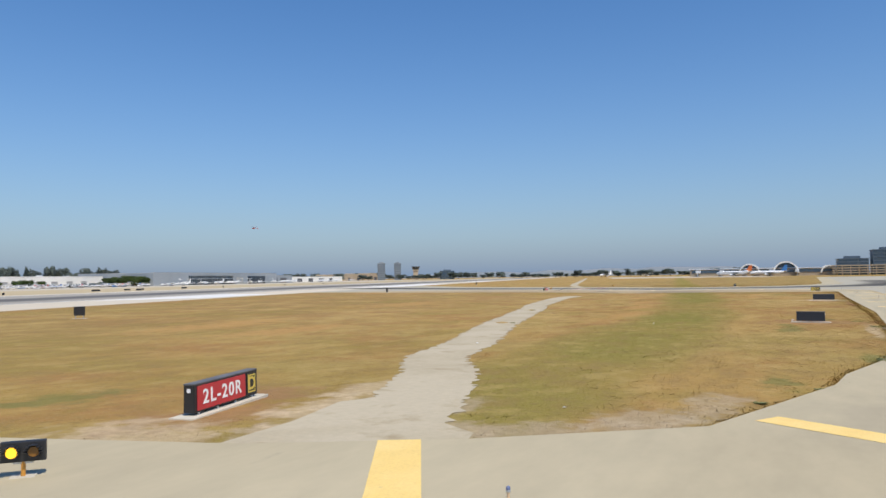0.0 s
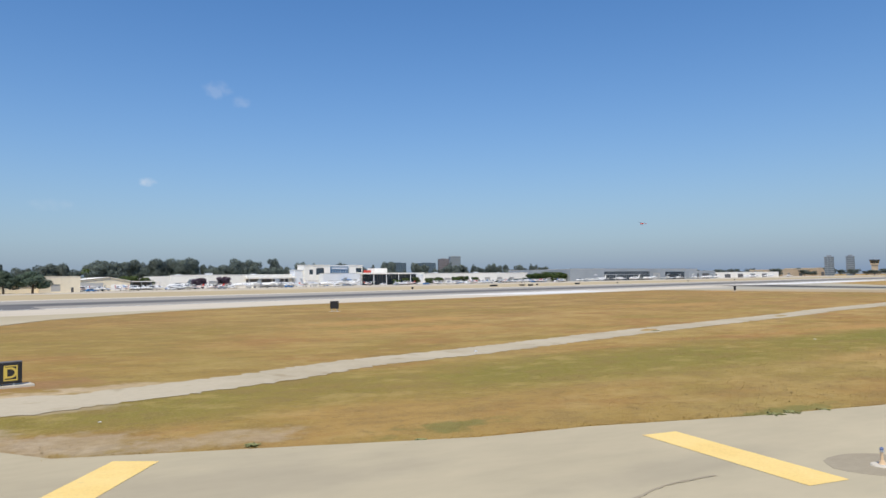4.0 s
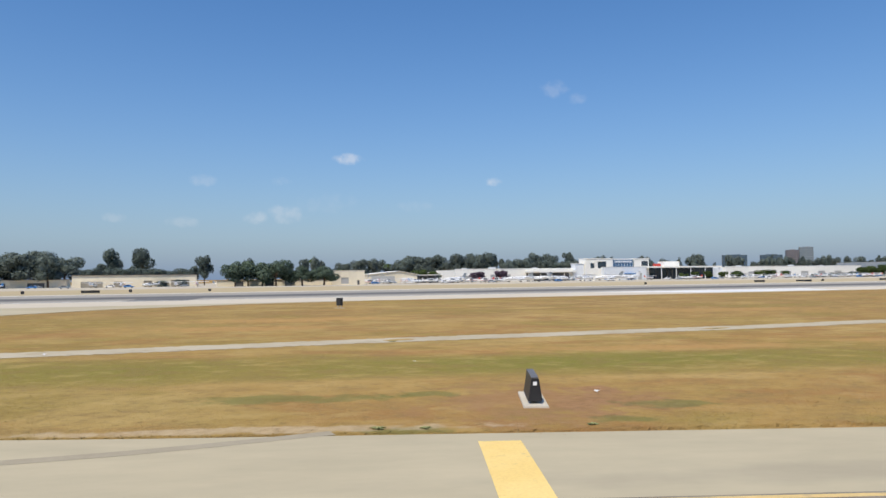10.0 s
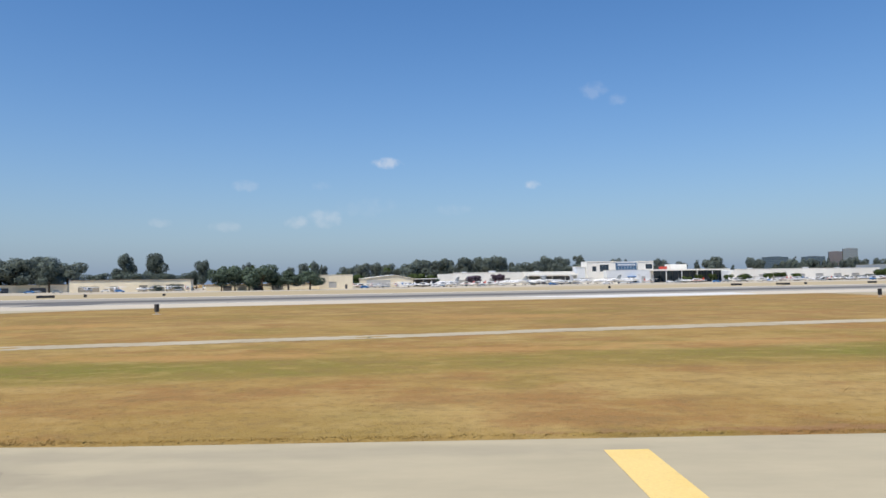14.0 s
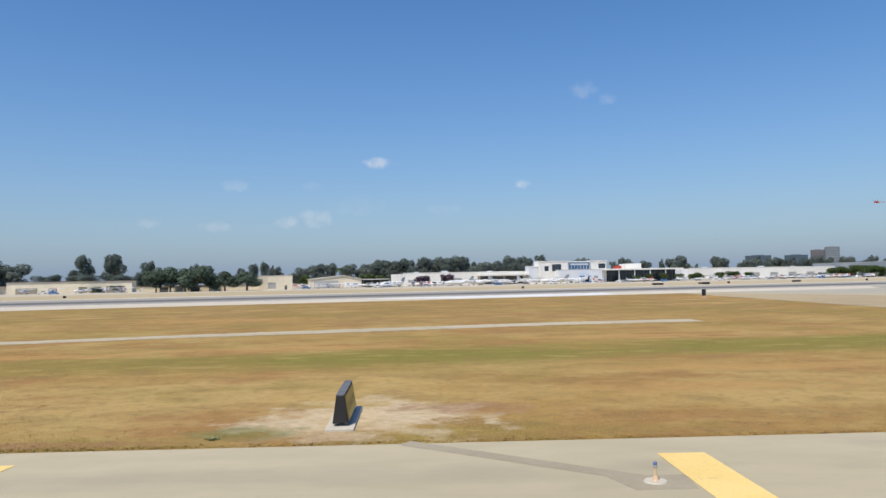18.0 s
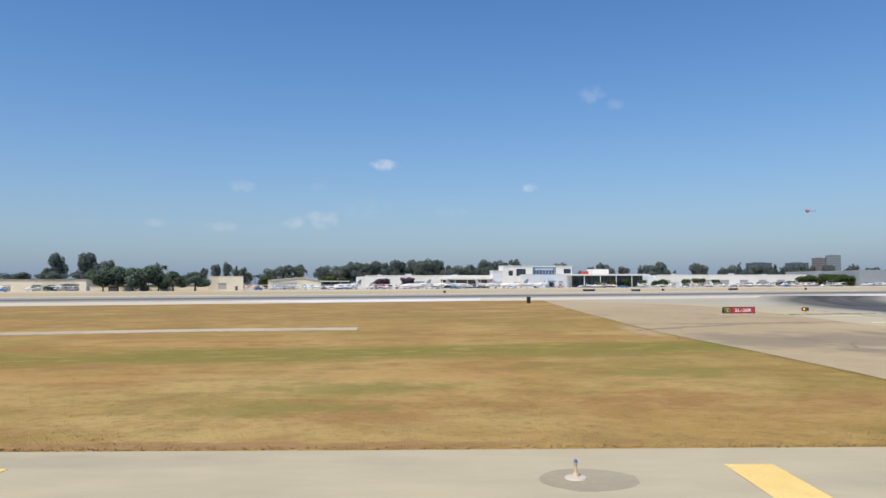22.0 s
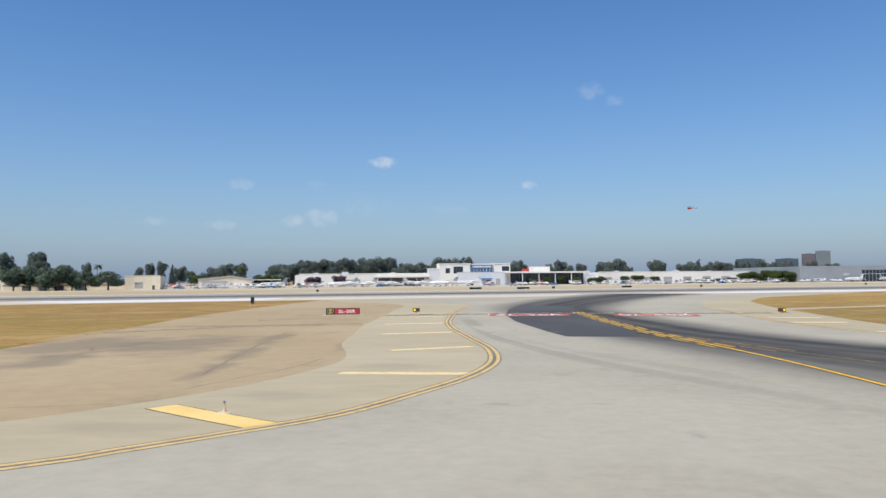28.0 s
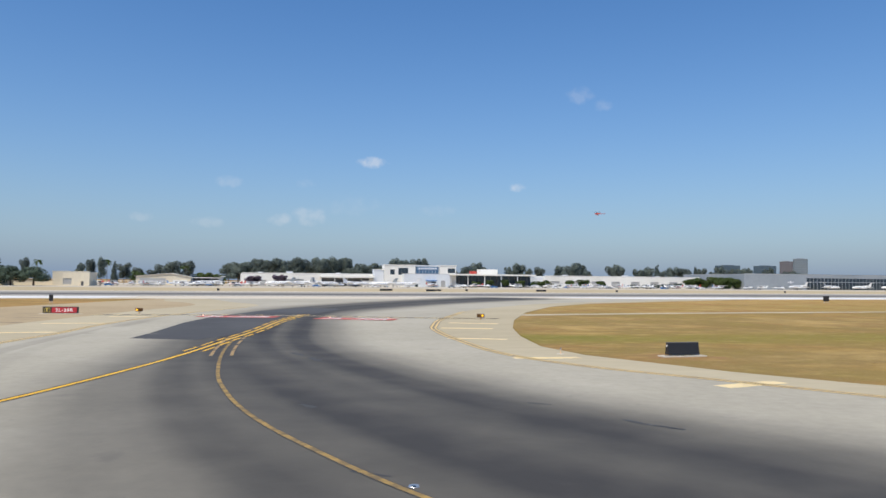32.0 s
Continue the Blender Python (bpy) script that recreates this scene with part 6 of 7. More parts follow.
# ---- trees ----
def crown_mesh(kind, seed):
    """Leaf clumps on a unit crown: one unit tall and wide, foot at the origin."""
    rng = np.random.default_rng(seed)
    if kind == "round":
        lobes = [(rng.uniform(-0.28, 0.28), rng.uniform(-0.28, 0.28), rng.uniform(0.42, 0.86), rng.uniform(0.13, 0.24)) for _ in range(12)] + [(0, 0, 0.62, 0.28), (0.22, 0.05, 0.38, 0.2), (-0.2, -0.1, 0.36, 0.2)]
        count, size, cut = 5200, 0.022, 0.14
    elif kind == "umbrella":
        lobes = [(0.33 * math.cos(a), 0.33 * math.sin(a), rng.uniform(0.32, 0.68), rng.uniform(0.17, 0.23)) for a in np.arange(0, 6.28, 0.6)] + [(rng.uniform(-0.2, 0.2), rng.uniform(-0.2, 0.2), rng.uniform(0.6, 0.84), 0.19) for _ in range(7)]
        count, size, cut = 6200, 0.023, 0.10
    elif kind == "conifer":
        lobes = [(rng.uniform(-0.06, 0.06), rng.uniform(-0.06, 0.06), z, 0.40 * (1.02 - z) + 0.06) for z in np.linspace(0.12, 0.94, 11)]
        count, size, cut = 3200, 0.028, 0.08
    elif kind == "shrub":
        lobes = [(rng.uniform(-0.34, 0.34), rng.uniform(-0.34, 0.34), rng.uniform(0.2, 0.75), rng.uniform(0.16, 0.27)) for _ in range(16)]
        count, size, cut = 3400, 0.03, 0.0
    else:
        lobes, count, size, cut = [], 0, 0, 0
    verts, faces, norms = [], [], []
    weights = np.array([q[3] ** 2 for q in lobes]) if lobes else None
    for _ in range(count):
        x, y, z, r = lobes[rng.choice(len(lobes), p=weights / weights.sum())]
        d = rng.normal(size=3)
        d /= np.linalg.norm(d)
        c = np.array((x, y, z)) + d * r * rng.uniform(0.6, 1.05) * (1, 1, 0.72 if kind != "conifer" else 0.5)
        if c[2] < cut + rng.uniform(-0.04, 0.04) or c[2] < 0.01:
            continue
        a = rng.normal(size=3)
        a /= np.linalg.norm(a)
        b = np.cross(a, d + rng.normal(size=3) * 0.4)
        b /= np.linalg.norm(b) + 1e-6
        s = size * rng.uniform(0.6, 1.5)
        k = len(verts)
        verts += [tuple(c - a * s), tuple(c + b * s * 0.7 + d * s * 0.25), tuple(c + a * s), tuple(c - b * s * 0.7 + d * s * 0.2)]
        faces.append((k, k + 1, k + 2, k + 3))
        out = d * (1, 1, 0.8) + c * (0.8, 0.8, 0) + (0, 0, 0.25) + rng.normal(size=3) * 0.28
        norms += [tuple(out / np.linalg.norm(out))] * 4
    if kind == "palm":
        for j in range(26):
            a, lift = rng.uniform(0, 6.28), rng.uniform(-0.5, 0.9)
            dirn, side = np.array((math.cos(a), math.sin(a), 0)), np.array((-math.sin(a), math.cos(a), 0))
            prev = None
            for t in np.linspace(0, 1, 6):
                c = np.array((0, 0, 0.86)) + dirn * t * 0.46 + np.array((0, 0, (lift * t - 1.0 * t * t) * 0.16))
                wd = 0.05 * math.sin(math.pi * (0.15 + 0.85 * t)) + 0.006
                k = len(verts)
                verts += [tuple(c - side * wd), tuple(c + side * wd - np.array((0, 0, 0.01)))]
                if prev is not None:
                    faces.append((prev, prev + 1, k + 1, k))
                prev = k
    me = bpy.data.meshes.new("crown")
    me.from_pydata(verts, [], faces)
    if norms:
        for p in me.polygons:
            p.use_smooth = True
        me.normals_split_custom_set_from_vertices(norms)
    return me


def trunk_mesh(kind, seed):
    rng = random.Random(seed)
    bm = bmesh.new()
    top = {"round": 0.6, "umbrella": 0.72, "conifer": 0.92, "palm": 0.87, "shrub": 0.4}[kind]
    wide = {"round": 0.035, "umbrella": 0.035, "conifer": 0.03, "palm": 0.03, "shrub": 0.03}[kind]
    tube(wide, wide * 0.45, top, 8, pose(0, 0, 0, rng.uniform(-2, 2), rng.uniform(-2, 2)), bm)
    for _ in range(0 if kind in ("palm", "conifer") else 7):
        z0 = top * rng.uniform(0.4, 0.9)
        tube(wide * 0.45, wide * 0.12, rng.uniform(0.2, 0.36), 6, pose(0, 0, z0, 0, 0, rng.uniform(0, 360)) @ pose(0, 0, 0, rng.uniform(30, 65)), bm)
    return mesh_of("trunk", bm, M_BARK)


CROWNS = {k: [crown_mesh(k, 40 + 7 * j + len(k)) for j in range(v)] for k, v in (("round", 6), ("umbrella", 3), ("conifer", 3), ("shrub", 4), ("palm", 2))}
TRUNKS = {k: [trunk_mesh(k, 90 + j) for j in range(2)] for k in CROWNS}
TINTED = {}
TREE_WORDS = {"round": "tall dense grey-green eucalyptus tree", "umbrella": "dark flat-topped umbrella pine tree", "conifer": "slim dark conifer tree", "shrub": "rounded green shrub by the apron", "palm": "tall thin palm tree"}


def tree(u, n, h, w, kind="round", mat=None, words="", xy=None):
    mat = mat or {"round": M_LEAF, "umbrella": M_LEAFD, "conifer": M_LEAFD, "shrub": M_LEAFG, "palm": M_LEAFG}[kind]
    j = random.randrange(len(CROWNS[kind]))
    key = (kind, j, mat.name)
    if key not in TINTED:
        TINTED[key] = CROWNS[kind][j].copy()
        TINTED[key].materials.append(mat)
    x, y = xy or field(u, n)
    what = "shrub" if kind == "shrub" and mat is not M_LEAFM else "tree"
    ob = thing(what, pose(x, y, 0, 0, 0, random.uniform(0, 360)) @ Matrix.Diagonal((w, w, h, 1)), words or TREE_WORDS[kind], what, "trees along the airfield")
    part("trunk", random.choice(TRUNKS[kind]), M_BARK, ob)
    part("crown", TINTED[key], mat, ob)
    return ob


R = random.uniform
tree(-74.5, 672, 30, 17, "round", M_LEAFD, "tall dark pine with a broad crown"), tree(-53.5, 676, 30, 23, "round", M_LEAFD, "tall dark pine with a broad crown"), tree(-84, 680, 18, 14, "round", M_LEAFD)
for u, n, h, w in ((-8, 470, 18, 11), (-13.5, 474, 12, 6)):
    tree(u, n, h, w, "round", M_LEAFD, "dark upright tree with a ragged crown")
for u, n, h, w in ((3.5, 368, 11.6, 13), (9.5, 371, 13.4, 14), (16, 372, 12.6, 13), (22, 369, 13.4, 15), (27, 374, 11, 11)):
    tree(u, n, h, w, "shrub", M_LEAFM, words="broad dome-shaped dark tree beside parked aircraft")
for u, n, h, w in ((34, 368, 9.8, 13), (44, 366, 9.8, 14)):
    tree(u, n, h, w, "umbrella", M_LEAFM, words="broad dark spreading tree beside parked aircraft")
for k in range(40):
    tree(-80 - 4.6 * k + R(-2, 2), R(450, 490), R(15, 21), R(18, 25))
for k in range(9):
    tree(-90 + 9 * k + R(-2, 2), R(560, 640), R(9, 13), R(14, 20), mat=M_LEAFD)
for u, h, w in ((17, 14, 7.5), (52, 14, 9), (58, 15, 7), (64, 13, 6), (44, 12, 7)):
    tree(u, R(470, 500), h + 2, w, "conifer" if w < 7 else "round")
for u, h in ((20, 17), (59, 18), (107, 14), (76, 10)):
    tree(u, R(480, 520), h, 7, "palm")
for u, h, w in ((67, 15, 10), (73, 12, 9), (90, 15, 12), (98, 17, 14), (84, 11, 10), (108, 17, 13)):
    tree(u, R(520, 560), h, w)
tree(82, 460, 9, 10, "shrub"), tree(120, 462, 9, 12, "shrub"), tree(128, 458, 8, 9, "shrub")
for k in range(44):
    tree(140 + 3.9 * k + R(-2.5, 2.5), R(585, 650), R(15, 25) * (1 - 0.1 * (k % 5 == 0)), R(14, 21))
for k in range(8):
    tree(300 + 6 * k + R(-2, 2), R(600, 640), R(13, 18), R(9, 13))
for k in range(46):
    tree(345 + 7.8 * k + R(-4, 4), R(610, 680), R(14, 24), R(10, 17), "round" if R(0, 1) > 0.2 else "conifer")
for u in (146, 149.5, 162, 165):
    tree(u, 432, R(6.0, 7.4), R(6, 8), "round", M_LEAFP, "rounded tree in mauve blossom before a white hangar")
for u, n, h, w in ((352, 428, 6.0, 7), (364, 430, 6.8, 8), (376, 428, 5.6, 7), (290, 414, 5.5, 6), (301, 415, 6, 6), (311, 413, 5.5, 6), (321, 414, 5, 6), (281, 414, 4.6, 5), (-20, 424, 4, 6), (-30, 425, 3.6, 7), (335, 428, 6, 7), (331, 424, 5, 6)):
    tree(u, n, h, w, "shrub", None if h > 4.5 else M_LEAFD)
for k in range(9):
    tree(446 + 4.2 * k + R(-1.5, 1.5), R(412, 436), R(7.5, 11.5), R(10, 13), "shrub", words="large bright green bush beside the grey hangar")
for k in range(6):
    tree(400 + 9 * k, 426, R(3, 4.6), R(6, 9), "shrub", M_LEAFD)
for k in range(6):
    tree(500 + 40 * k + R(-12, 12), R(560, 620), R(16, 20), R(12, 17))
for k in range(30):
    tree(700 + 34 * k + R(-14, 14), R(600, 720) + 4 * k, R(11, 18), R(14, 22))
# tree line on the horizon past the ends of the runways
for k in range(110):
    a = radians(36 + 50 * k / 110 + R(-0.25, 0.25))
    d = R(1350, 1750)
    tree(0, 0, R(8, 16), R(16, 30), "round", M_LEAF, "dark tree on the far horizon with haze-tinted leaves", (-73 + d * math.sin(a), 20 + d * math.cos(a)))

# ---- aircraft ----
def light_aircraft(m, high=True, stripe=M_BLUEP, label="", body=M_WHITE):
    ob = thing("light_aircraft", m, label or "white parked light aircraft with a coloured stripe", "aircraft", "parked light aircraft")
    part("fuselage", loft([(4.1, 1.25, 0.12, 0.12), (3.95, 1.25, 0.42, 0.40), (3.0, 1.28, 0.55, 0.52), (1.6, 1.45, 0.6, 0.72), (0.2, 1.5, 0.58, 0.74), (-1.2, 1.42, 0.42, 0.5), (-4.0, 1.5, 0.12, 0.2)], 12), body, ob, smooth=True)
    part("windscreen", loft([(2.15, 1.75, 0.42, 0.16), (1.4, 1.86, 0.585, 0.36), (0.2, 1.88, 0.575, 0.36), (-0.9, 1.72, 0.45, 0.2)], 12), M_GLASS, ob, "dark cabin windows", True)
    zw = 2.24 if high else 0.95
    part("wing", plate([(1.6, 0, zw), (1.35, 5.4, zw + 0.16), (0.25, 5.4, zw + 0.16), (-0.1, 0, zw), (0.25, -5.4, zw + 0.16), (1.35, -5.4, zw + 0.16)], 0.14), body, ob)
    part("tailplane", plate([(-3.1, 0, 1.55), (-3.5, 1.7, 1.55), (-4.2, 1.7, 1.55), (-4.3, 0, 1.55), (-4.2, -1.7, 1.55), (-3.5, -1.7, 1.55)], 0.07), body, ob)
    part("fin", plate([(-2.7, -0.04, 1.6), (-3.7, -0.04, 2.85), (-4.25, -0.04, 2.85), (-4.2, -0.04, 1.5)], 0.08, (0, 1, 0)), stripe, ob)
    part("stripe", box(-2.6, 3.2, -0.615, 0.615, 1.2, 1.34), stripe, ob)
    part("spinner", tube(0.14, 0.02, 0.28, 10, pose(4.1, 0, 1.25, 0, 90, 0)), M_STEEL, ob)
    part("propeller", box(4.16, 4.2, -0.07, 0.07, 0.33, 2.17, 0.015), M_SBLK, ob)
    for x, y in ((2.9, 0), (0.5, 1.25), (0.5, -1.25)):
        leg = part("gear_leg", tube(0.06, 0.05, 0.75, 8, pose(x, y, 0.25)), M_STEEL, ob)
        part("wheel", tube(0.24, 0.24, 0.16, 14, pose(x, y + 0.08, 0.24, 90, 0, 0)), M_TYRE, leg)
    if high:
        for s in (1, -1):
            part("wing_strut", plate([(0.9, s * 0.5, 0.95), (0.75, s * 0.5, 0.95), (0.75, s * 2.7, 2.25), (0.9, s * 2.7, 2.25)], 0.05), body, ob)
    return ob


def business_jet(m, label, stripe=M_GREYM):
    ob = thing("business_jet", m, label, "aircraft", "parked business jets")
    part("fuselage", loft([(8.2, 1.75, 0.05, 0.05), (7.6, 1.8, 0.45, 0.4), (6.2, 1.95, 0.8, 0.8), (4, 2.05, 0.95, 0.98), (-3, 2.05, 0.95, 0.98), (-6, 2.3, 0.6, 0.6), (-8.2, 2.55, 0.15, 0.2)], 14), M_WHITE, ob, smooth=True)
    part("windscreen", loft([(6.9, 2.2, 0.5, 0.12), (6.3, 2.32, 0.66, 0.3), (5.6, 2.5, 0.62, 0.26)], 12), M_GLASS, ob, "dark windscreen", True)
    for k in range(6):
        part("window", box(3.6 - 1.1 * k, 4.0 - 1.1 * k, -0.965, 0.965, 2.25, 2.6, 0.02), M_GLASS, ob)
    part("wing", plate([(1.6, 0, 1.3), (-1.5, 8.0, 1.75), (-2.6, 8.0, 1.75), (-2.2, 0, 1.3), (-2.6, -8.0, 1.75), (-1.5, -8.0, 1.75)], 0.2), M_WHITE, ob)
    part("fin", plate([(-5.2, -0.08, 2.8), (-7.4, -0.08, 5.3), (-8.8, -0.08, 5.3), (-8.0, -0.08, 2.6)], 0.16, (0, 1, 0)), stripe, ob)
    part("tailplane", plate([(-7.2, 0, 5.25), (-8.3, 2.9, 5.3), (-9.0, 2.9, 5.3), (-8.9, 0, 5.25), (-9.0, -2.9, 5.3), (-8.3, -2.9, 5.3)], 0.12), M_WHITE, ob)
    for s in (1, -1):
        part("engine", loft([(-3.0, 2.75, 0.36, 0.36), (-3.3, 2.75, 0.48, 0.48), (-5.2, 2.75, 0.46, 0.46), (-6.0, 2.75, 0.3, 0.3)], 12), M_WHITE, ob, smooth=True).location.y = s * 1.45
    for x, y in ((5.6, 0), (-1.2, 1.6), (-1.2, -1.6)):
        leg = part("gear_leg", tube(0.09, 0.08, 1.1, 8, pose(x, y, 0.3)), M_STEEL, ob)
        part("wheel", tube(0.32, 0.32, 0.24, 14, pose(x, y + 0.12, 0.32, 90, 0, 0)), M_TYRE, leg)
    return ob


def airliner(m, tail, label):
    ob = thing("airliner", m, label, "airliner", "airliners at the terminal")
    part("fuselage", loft([(19, 3.3, 0.1, 0.1), (18, 3.4, 1.0, 1.0), (15.5, 3.8, 1.8, 1.9), (12, 4.0, 1.9, 2.0), (-10, 4.0, 1.9, 2.0), (-15, 4.7, 1.0, 1.2), (-19, 5.2, 0.25, 0.4)], 16), M_WHITE, ob, smooth=True)
    part("cabin_windows", box(-11, 13, -1.905, 1.905, 4.3, 4.65), M_GLASS, ob)
    part("wing", plate([(4, 0, 3.0), (-4, 17, 4.2), (-5.6, 17, 4.2), (-4.5, 0, 3.0), (-5.6, -17, 4.2), (-4, -17, 4.2)], 0.4), M_GREYM, ob)
    part("fin", plate([(-12, -0.2, 5.6), (-17, -0.2, 12.3), (-19.5, -0.2, 12.3), (-18.8, -0.2, 5.2)], 0.4, (0, 1, 0)), tail, ob, "bright painted tail fin")
    part("tailplane", plate([(-15.5, 0, 5.6), (-18.6, 6.5, 6.1), (-20, 6.5, 6.1), (-19, 0, 5.6), (-20, -6.5, 6.1), (-18.6, -6.5, 6.1)], 0.25), M_WHITE, ob)
    for s in (1, -1):
        part("engine", loft([(4.2, 1.9, 0.9, 0.9), (3.6, 1.9, 1.1, 1.1), (1.0, 1.9, 1.0, 1.0), (-0.4, 1.9, 0.6, 0.6)], 14), M_WHITE, ob, smooth=True).location.y = s * 5.6
    for x, y in ((14, 0), (-1.5, 2.8), (-1.5, -2.8)):
        leg = part("gear_leg", tube(0.2, 0.18, 2.6, 8, pose(x, y, 0.4)), M_STEEL, ob)
        part("wheel", tube(0.55, 0.55, 0.5, 16, pose(x, y + 0.25, 0.55, 90, 0, 0)), M_TYRE, leg)
    return ob


def on_apron(u, n, turn):
    return at_field(u, n, 0.034, turn)


protos = [light_aircraft(on_apron(-101, 405, 160), False, M_BLUEP, "white and blue parked low-wing light aircraft"), light_aircraft(on_apron(-60, 408, 75), True, M_WHITE, "plain white parked high-wing light aircraft"),
          light_aircraft(on_apron(-47, 407, -100), True, M_RED, "white parked high-wing light aircraft with red stripe"), light_aircraft(on_apron(-34, 409, 200), False, M_GREYM, "white parked low-wing light aircraft with grey stripe")]
jets = [business_jet(on_apron(160, 400, 170), "white parked business jet with grey tail"), business_jet(on_apron(186, 402, 15), "plain white parked business jet", M_WHITE)]
slots = []
for u in list(np.arange(-22, -2, 9.5)) + list(np.arange(2, 50, 10.5)) + list(np.arange(56, 132, 8.6)) + list(np.arange(136, 152, 9)) + list(np.arange(250, 345, 12)) + list(np.arange(346, 458, 8.8)) + list(np.arange(464, 500, 12)):
    slots.append((float(u) + R(-1.5, 1.5), R(388, 408)))
for u in list(np.arange(60, 130, 7.4)) + list(np.arange(138, 232, 8.2)) + list(np.arange(352, 450, 11)):
    slots.append((float(u) + R(-2, 2), R(411, 421)))
for k, (u, n) in enumerate(slots):
    copy_thing(protos[0 if k % 11 == 5 else 1 + (k * 7 + k // 3) % 3], sited(on_apron(u, n, random.choice((75, 95, -90, 165, 10, -75)) + R(-15, 15))))
for k, (u, n) in enumerate([(172, 401), (204, 404), (219, 401), (234, 404), (122, 402), (520, 406), (548, 404), (576, 405), (606, 406), (640, 404), (668, 408), (700, 405), (726, 404), (760, 408), (800, 410), (846, 420), (900, 450), (960, 455), (1030, 458)]):
    copy_thing(jets[k % 2], sited(on_apron(u, n, random.choice((170, 12, 190, 150)) + R(-12, 12))))
for x, y, turn, tail, label in ((806, 158, 95, M_ORNG, "white airliner with an orange-red tail at the terminal"), (800, 122, 100, M_BLUEP, "white airliner with a blue tail at the terminal"), (1310, 390, 170, M_GREYM, "white airliner with a grey tail parked far off"), (1260, 450, 165, M_WHITE, "plain white airliner parked far off")):
    airliner(pose(x, y, 0.03, 0, 0, turn), tail, label)
strip("terminal_apron", -140, 20, 640, 1000, 0.03, M_APRON, "pale concrete apron in front of the terminal", "apron")


def car(m, paint_mat, label):
    ob = thing("car", m, label, "car", "cars on the apron")
    bm = bmesh.new()
    rings = [[bm.verts.new((x, s * y, z)) for x, z in ((2.2, 0.35), (2.25, 0.7), (1.2, 0.9), (0.5, 1.42), (-1.2, 1.45), (-1.9, 0.95), (-2.2, 0.9), (-2.2, 0.35))] for s, y in ((1, 0.85), (-1, 0.85))]
    for k in range(8):
        bm.faces.new((rings[0][k], rings[0][(k + 1) % 8], rings[1][(k + 1) % 8], rings[1][k]))
    bm.faces.new(rings[0]), bm.faces.new(rings[1][::-1])
    bmesh.ops.recalc_face_normals(bm, faces=bm.faces)
    part("body", bm, paint_mat, ob)
    part("side_window", box(-1.4, 0.6, -0.86, 0.86, 0.98, 1.34), M_GLASS, ob)
    for x in (1.4, -1.4):
        for y in (0.8, -0.8):
            wh = part("wheel", tube(0.33, 0.33, 0.2, 14, pose(x, y + 0.1, 0.33, 90, 0, 0)), M_TYRE, ob)
            part("rim", tube(0.2, 0.2, 0.22, 10, pose(x, y + 0.11, 0.33, 90, 0, 0)), M_STEEL, wh)
    return ob


c0 = [car(on_apron(140, 420, 5), M_WHITE, "white parked car on the apron"), car(on_apron(230, 414, 5), M_BLUEP, "blue parked car on the apron"), car(on_apron(-88, 432, 5), M_GREYM, "grey parked car on the apron")]
for k in range(34):
    copy_thing(c0[k % 3], sited(on_apron(-110 + 18 * k + R(-6, 6), R(411, 417) if k % 2 else R(384, 388), R(-10, 10) + 180 * (k % 2))))
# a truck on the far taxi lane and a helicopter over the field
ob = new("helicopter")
# about a third of full size, set near so it looks distant
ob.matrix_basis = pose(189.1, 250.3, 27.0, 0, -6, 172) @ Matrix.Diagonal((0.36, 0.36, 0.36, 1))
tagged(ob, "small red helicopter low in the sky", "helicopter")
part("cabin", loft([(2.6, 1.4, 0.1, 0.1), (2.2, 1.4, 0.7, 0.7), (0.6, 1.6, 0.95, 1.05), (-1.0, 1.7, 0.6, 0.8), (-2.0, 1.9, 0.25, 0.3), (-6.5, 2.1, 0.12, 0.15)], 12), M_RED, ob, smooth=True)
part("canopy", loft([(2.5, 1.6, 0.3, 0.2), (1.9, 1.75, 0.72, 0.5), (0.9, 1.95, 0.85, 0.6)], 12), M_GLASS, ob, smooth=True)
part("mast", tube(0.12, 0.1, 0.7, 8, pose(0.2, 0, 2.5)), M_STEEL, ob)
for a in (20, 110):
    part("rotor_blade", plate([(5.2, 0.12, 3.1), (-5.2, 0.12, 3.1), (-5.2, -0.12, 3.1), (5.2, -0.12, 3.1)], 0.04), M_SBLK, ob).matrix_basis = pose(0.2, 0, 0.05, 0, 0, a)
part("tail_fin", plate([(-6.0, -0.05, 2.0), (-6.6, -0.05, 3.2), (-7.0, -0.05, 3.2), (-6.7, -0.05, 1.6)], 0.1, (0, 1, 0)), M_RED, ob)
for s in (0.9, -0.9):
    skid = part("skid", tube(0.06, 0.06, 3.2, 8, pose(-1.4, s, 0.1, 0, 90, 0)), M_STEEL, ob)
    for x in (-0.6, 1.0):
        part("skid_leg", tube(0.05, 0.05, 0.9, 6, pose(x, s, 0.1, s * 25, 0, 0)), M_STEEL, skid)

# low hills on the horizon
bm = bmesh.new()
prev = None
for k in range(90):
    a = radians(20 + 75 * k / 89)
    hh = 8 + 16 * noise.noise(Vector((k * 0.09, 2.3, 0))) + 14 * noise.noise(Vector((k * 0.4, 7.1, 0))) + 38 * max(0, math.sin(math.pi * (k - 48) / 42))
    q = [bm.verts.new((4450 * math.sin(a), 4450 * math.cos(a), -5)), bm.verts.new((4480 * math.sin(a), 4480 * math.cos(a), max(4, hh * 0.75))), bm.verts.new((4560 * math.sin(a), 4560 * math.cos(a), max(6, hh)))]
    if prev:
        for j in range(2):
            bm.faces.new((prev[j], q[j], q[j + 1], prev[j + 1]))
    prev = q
tagged(new("backdrop", mesh_of("backdrop", bm, M_HILL, True)), "low hills on the horizon, tinted blue-grey for haze", "hills", kind="structure")

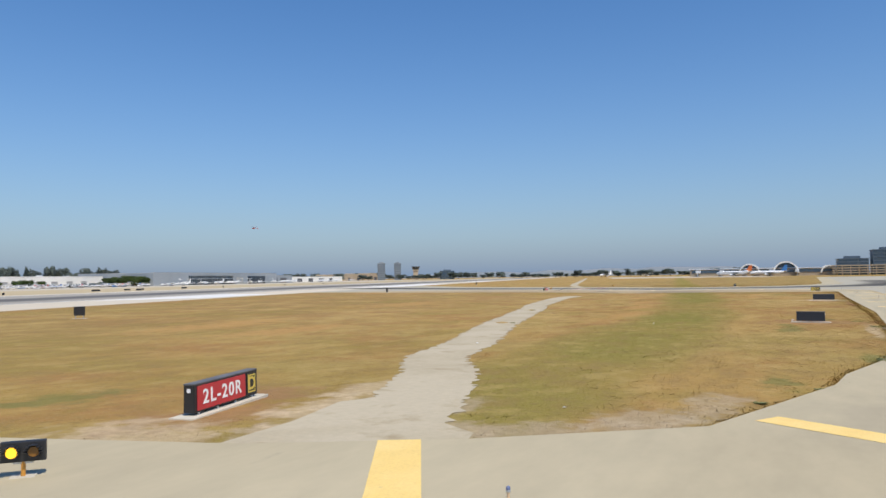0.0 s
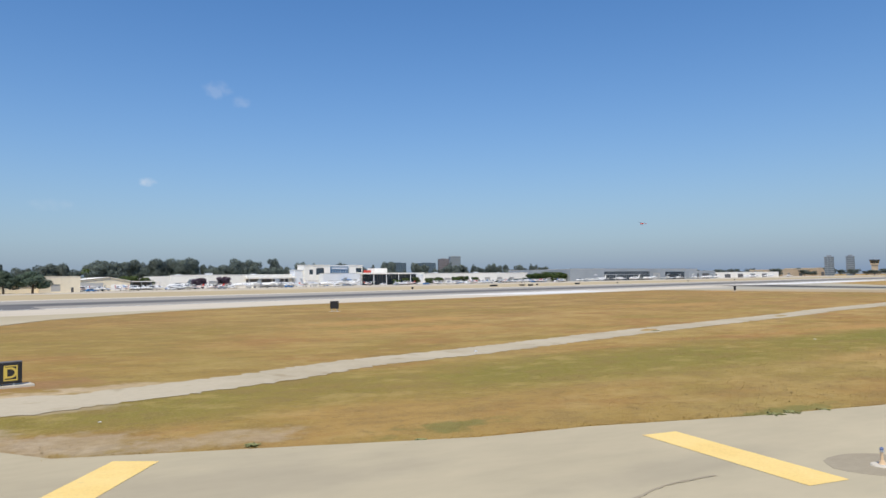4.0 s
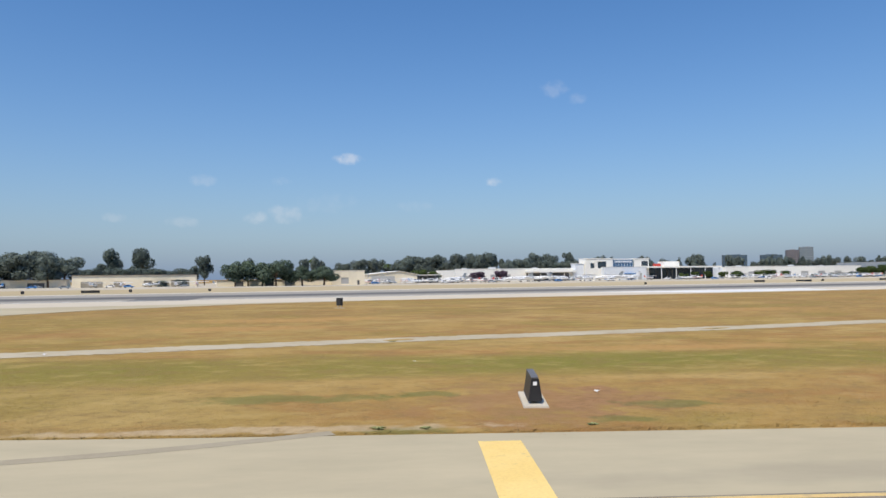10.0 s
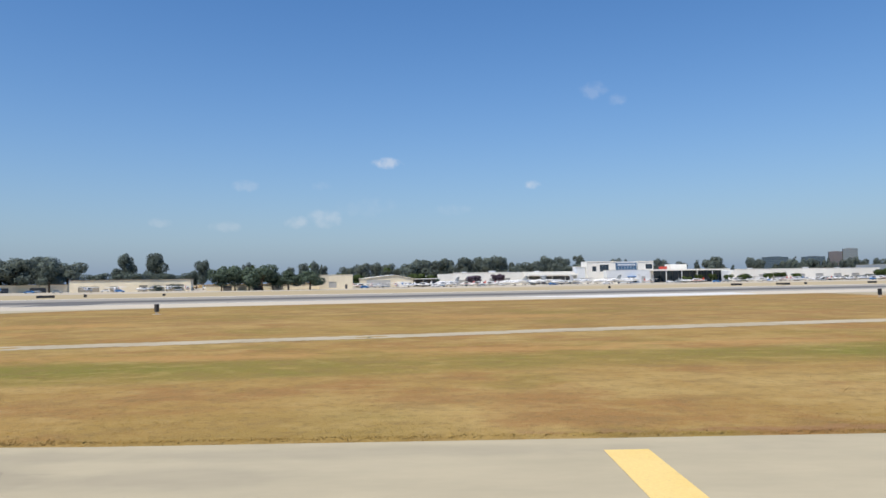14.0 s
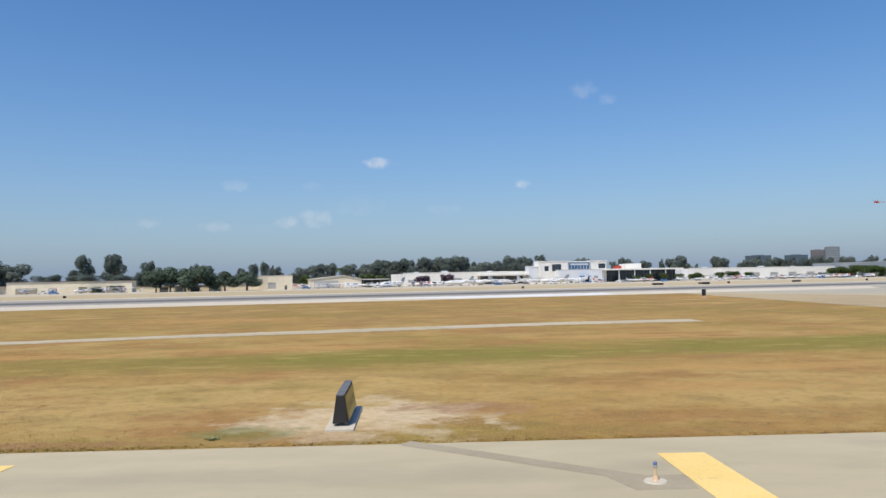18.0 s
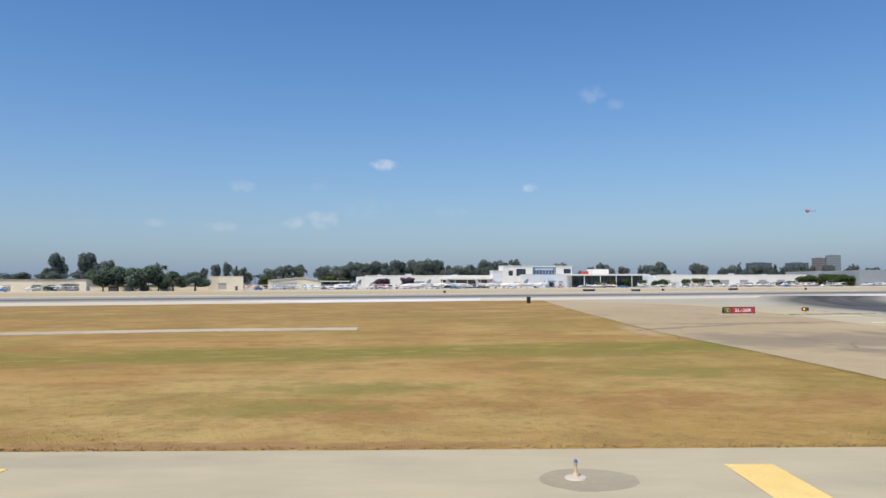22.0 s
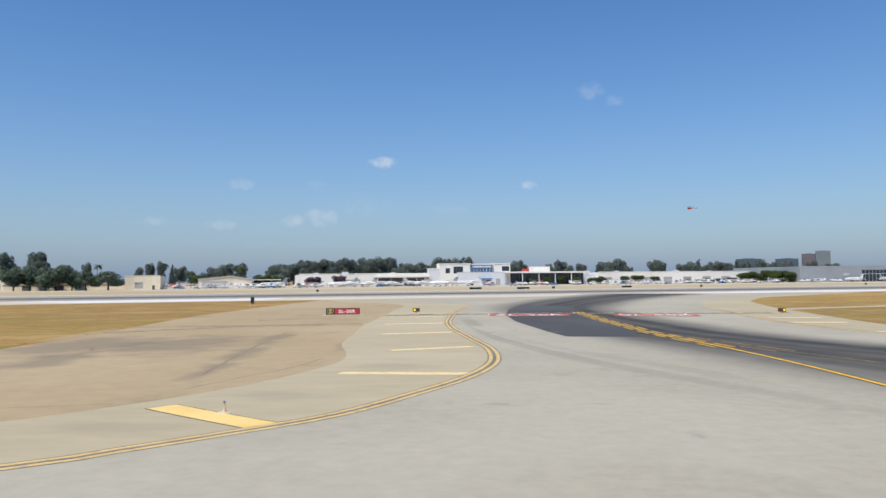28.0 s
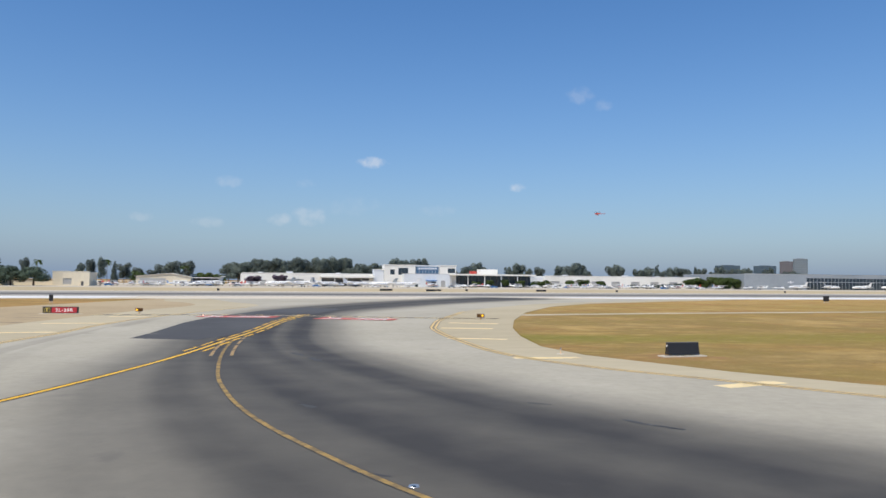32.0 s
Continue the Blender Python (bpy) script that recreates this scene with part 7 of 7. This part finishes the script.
# ---- grass tufts along the pavement and over the near field ----
def tuft_field(name, spots, label):
    """Short blades of grass, three or four to a tuft, as one mesh."""
    rng = np.random.default_rng(len(spots))
    p = np.array([(*plan(float(q[0]), float(q[1])), q[2]) for q in spots], float)
    k = 4
    p = np.repeat(p, k, axis=0)
    m = len(p)
    ang, lean = rng.uniform(0, 2 * np.pi, m), rng.uniform(-0.6, 0.6, (m, 2))
    h = p[:, 2] * rng.uniform(0.55, 1.25, m)
    base = p[:, :2] + rng.normal(0, 0.07, (m, 2))
    half = np.c_[np.cos(ang), np.sin(ang)] * (0.018 + 0.16 * h)[:, None]
    co = np.zeros((m, 3, 3))
    low = np.interp(base[:, 1], [0, 54, 72, 86], [0, -0.265, -0.05, 0]) * np.interp(base[:, 0], [-60, -44], [0, 1])
    co[:, 0, :2], co[:, 1, :2] = base - half, base + half
    co[:, 2, :2], co[:, 2, 2] = base + lean * h[:, None], h + low
    co[:, 0, 2] = co[:, 1, 2] = low
    turned = np.cross(co[:, 1] - co[:, 0], co[:, 2] - co[:, 0])[:, 1] > 0
    co[turned] = co[turned][:, [1, 0, 2]]
    me = bpy.data.meshes.new(name)
    me.vertices.add(3 * m)
    me.vertices.foreach_set("co", co.ravel())
    me.loops.add(3 * m)
    me.loops.foreach_set("vertex_index", np.arange(3 * m, dtype=np.int32))
    me.polygons.add(m)
    me.polygons.foreach_set("loop_start", np.arange(0, 3 * m, 3, dtype=np.int32))
    me.update(calc_edges=True)
    me.polygons.foreach_set("use_smooth", np.ones(m, dtype=bool))
    me.normals_split_custom_set_from_vertices(np.tile((0.0, 0.0, 1.0), (3 * m, 1)))
    me.materials.append(M_GRASS)
    tagged(new(name, me), label, "grass", kind="stuff")


rng = np.random.default_rng(5)


def inside(px, py, poly):
    """Which points lie in the outline."""
    q, hit = np.asarray(poly), np.zeros(len(px), bool)
    for (x0, y0), (x1, y1) in zip(q, np.roll(q, -1, axis=0)):
        cross = (y0 > py) != (y1 > py)
        with np.errstate(divide="ignore", invalid="ignore"):
            hit ^= cross & (px < (x1 - x0) * (py - y0) / (y1 - y0 + 1e-12) + x0)
    return hit


def scatter(count, x0, x1, y0, y1, power, h0, h1):
    x, y = rng.uniform(x0, x1, count), y0 + (y1 - y0) * rng.uniform(0, 1, count) ** power
    ok = ~inside(x, y, TAXI)
    wave = 0.5 + 0.5 * np.sin(x * 0.9 + 2 * np.sin(y * 0.7)) * np.sin(y * 1.3 + x * 0.21)
    return np.c_[x, y, h0 + (h1 - h0) * wave * rng.uniform(0.3, 1, count)][ok]


def clear_of_path(s):
    n = -SR * s[:, 0] + CR * s[:, 1]
    u = CR * s[:, 0] + SR * s[:, 1]
    near = (np.abs(s[:, 1] - np.interp(s[:, 0], [-59.5, -42.7, -27.3, -18.6, -5.7, 8.3, 25.9, 38.5, 53.5], [30.4, 38.0, 42.6, 45.3, 48.7, 52.4, 57.2, 59.9, 61.2])) < 2.2) & (s[:, 0] < 54)
    signs = np.zeros(len(s), bool)
    for cx, cy, r in ((-57.2, 36.6, 2.0), (-14.8, 22.7, 1.6), (31.1, 21.7, 1.6), (141.1, 40.7, 1.4), (-57.5, 31.5, 2.6), (-54.5, 33.5, 1.5)):
        signs |= np.hypot(s[:, 0] - cx, s[:, 1] - cy) < r
    return s[~(near | signs)]


tuft_field("grass_tufts", clear_of_path(np.r_[scatter(60000, -64, 76, 18, 46, 1.5, 0.006, 0.024), scatter(9000, -64, 76, 45, 100, 1.2, 0.01, 0.03)]), "short bleached grass blades over the infield")
tuft_field("grass_tufts_exit", clear_of_path(scatter(16000, 134, 180, 18, 70, 1.2, 0.008, 0.03)), "short bleached grass blades beside the runway exit")
edge = [(x, 18.2 + rng.normal(0, 0.10), rng.uniform(0.012, 0.04)) for x in rng.uniform(-30, 75, 5200)]
for (ax, ay), (bx, by) in zip(TAXI[7:13], TAXI[8:14]):
    edge += [(ax + (bx - ax) * t + rng.normal(0, 0.12), ay + (by - ay) * t + rng.normal(0, 0.12), rng.uniform(0.012, 0.04)) for t in rng.uniform(0, 1, 260)]
for (ax, ay), (bx, by) in zip(TAXI[19:26], TAXI[20:27]):
    edge += [(ax + (bx - ax) * t + rng.normal(0, 0.14), ay + (by - ay) * t + rng.normal(0, 0.12), rng.uniform(0.012, 0.04)) for t in rng.uniform(0, 1, 420)]
for (ax, ay), (bx, by) in zip(TAXI[29:41], TAXI[30:42]):
    edge += [(ax + (bx - ax) * t + rng.normal(0, 0.14), ay + (by - ay) * t + rng.normal(0, 0.14), rng.uniform(0.012, 0.04)) for t in rng.uniform(0, 1, 260)]
edge = [q for q in edge if not (q[0] < -55.3 and q[1] < 34.5)]
tuft_field("grass_edge", edge, "ragged fringe of dry grass along the pavement edge")
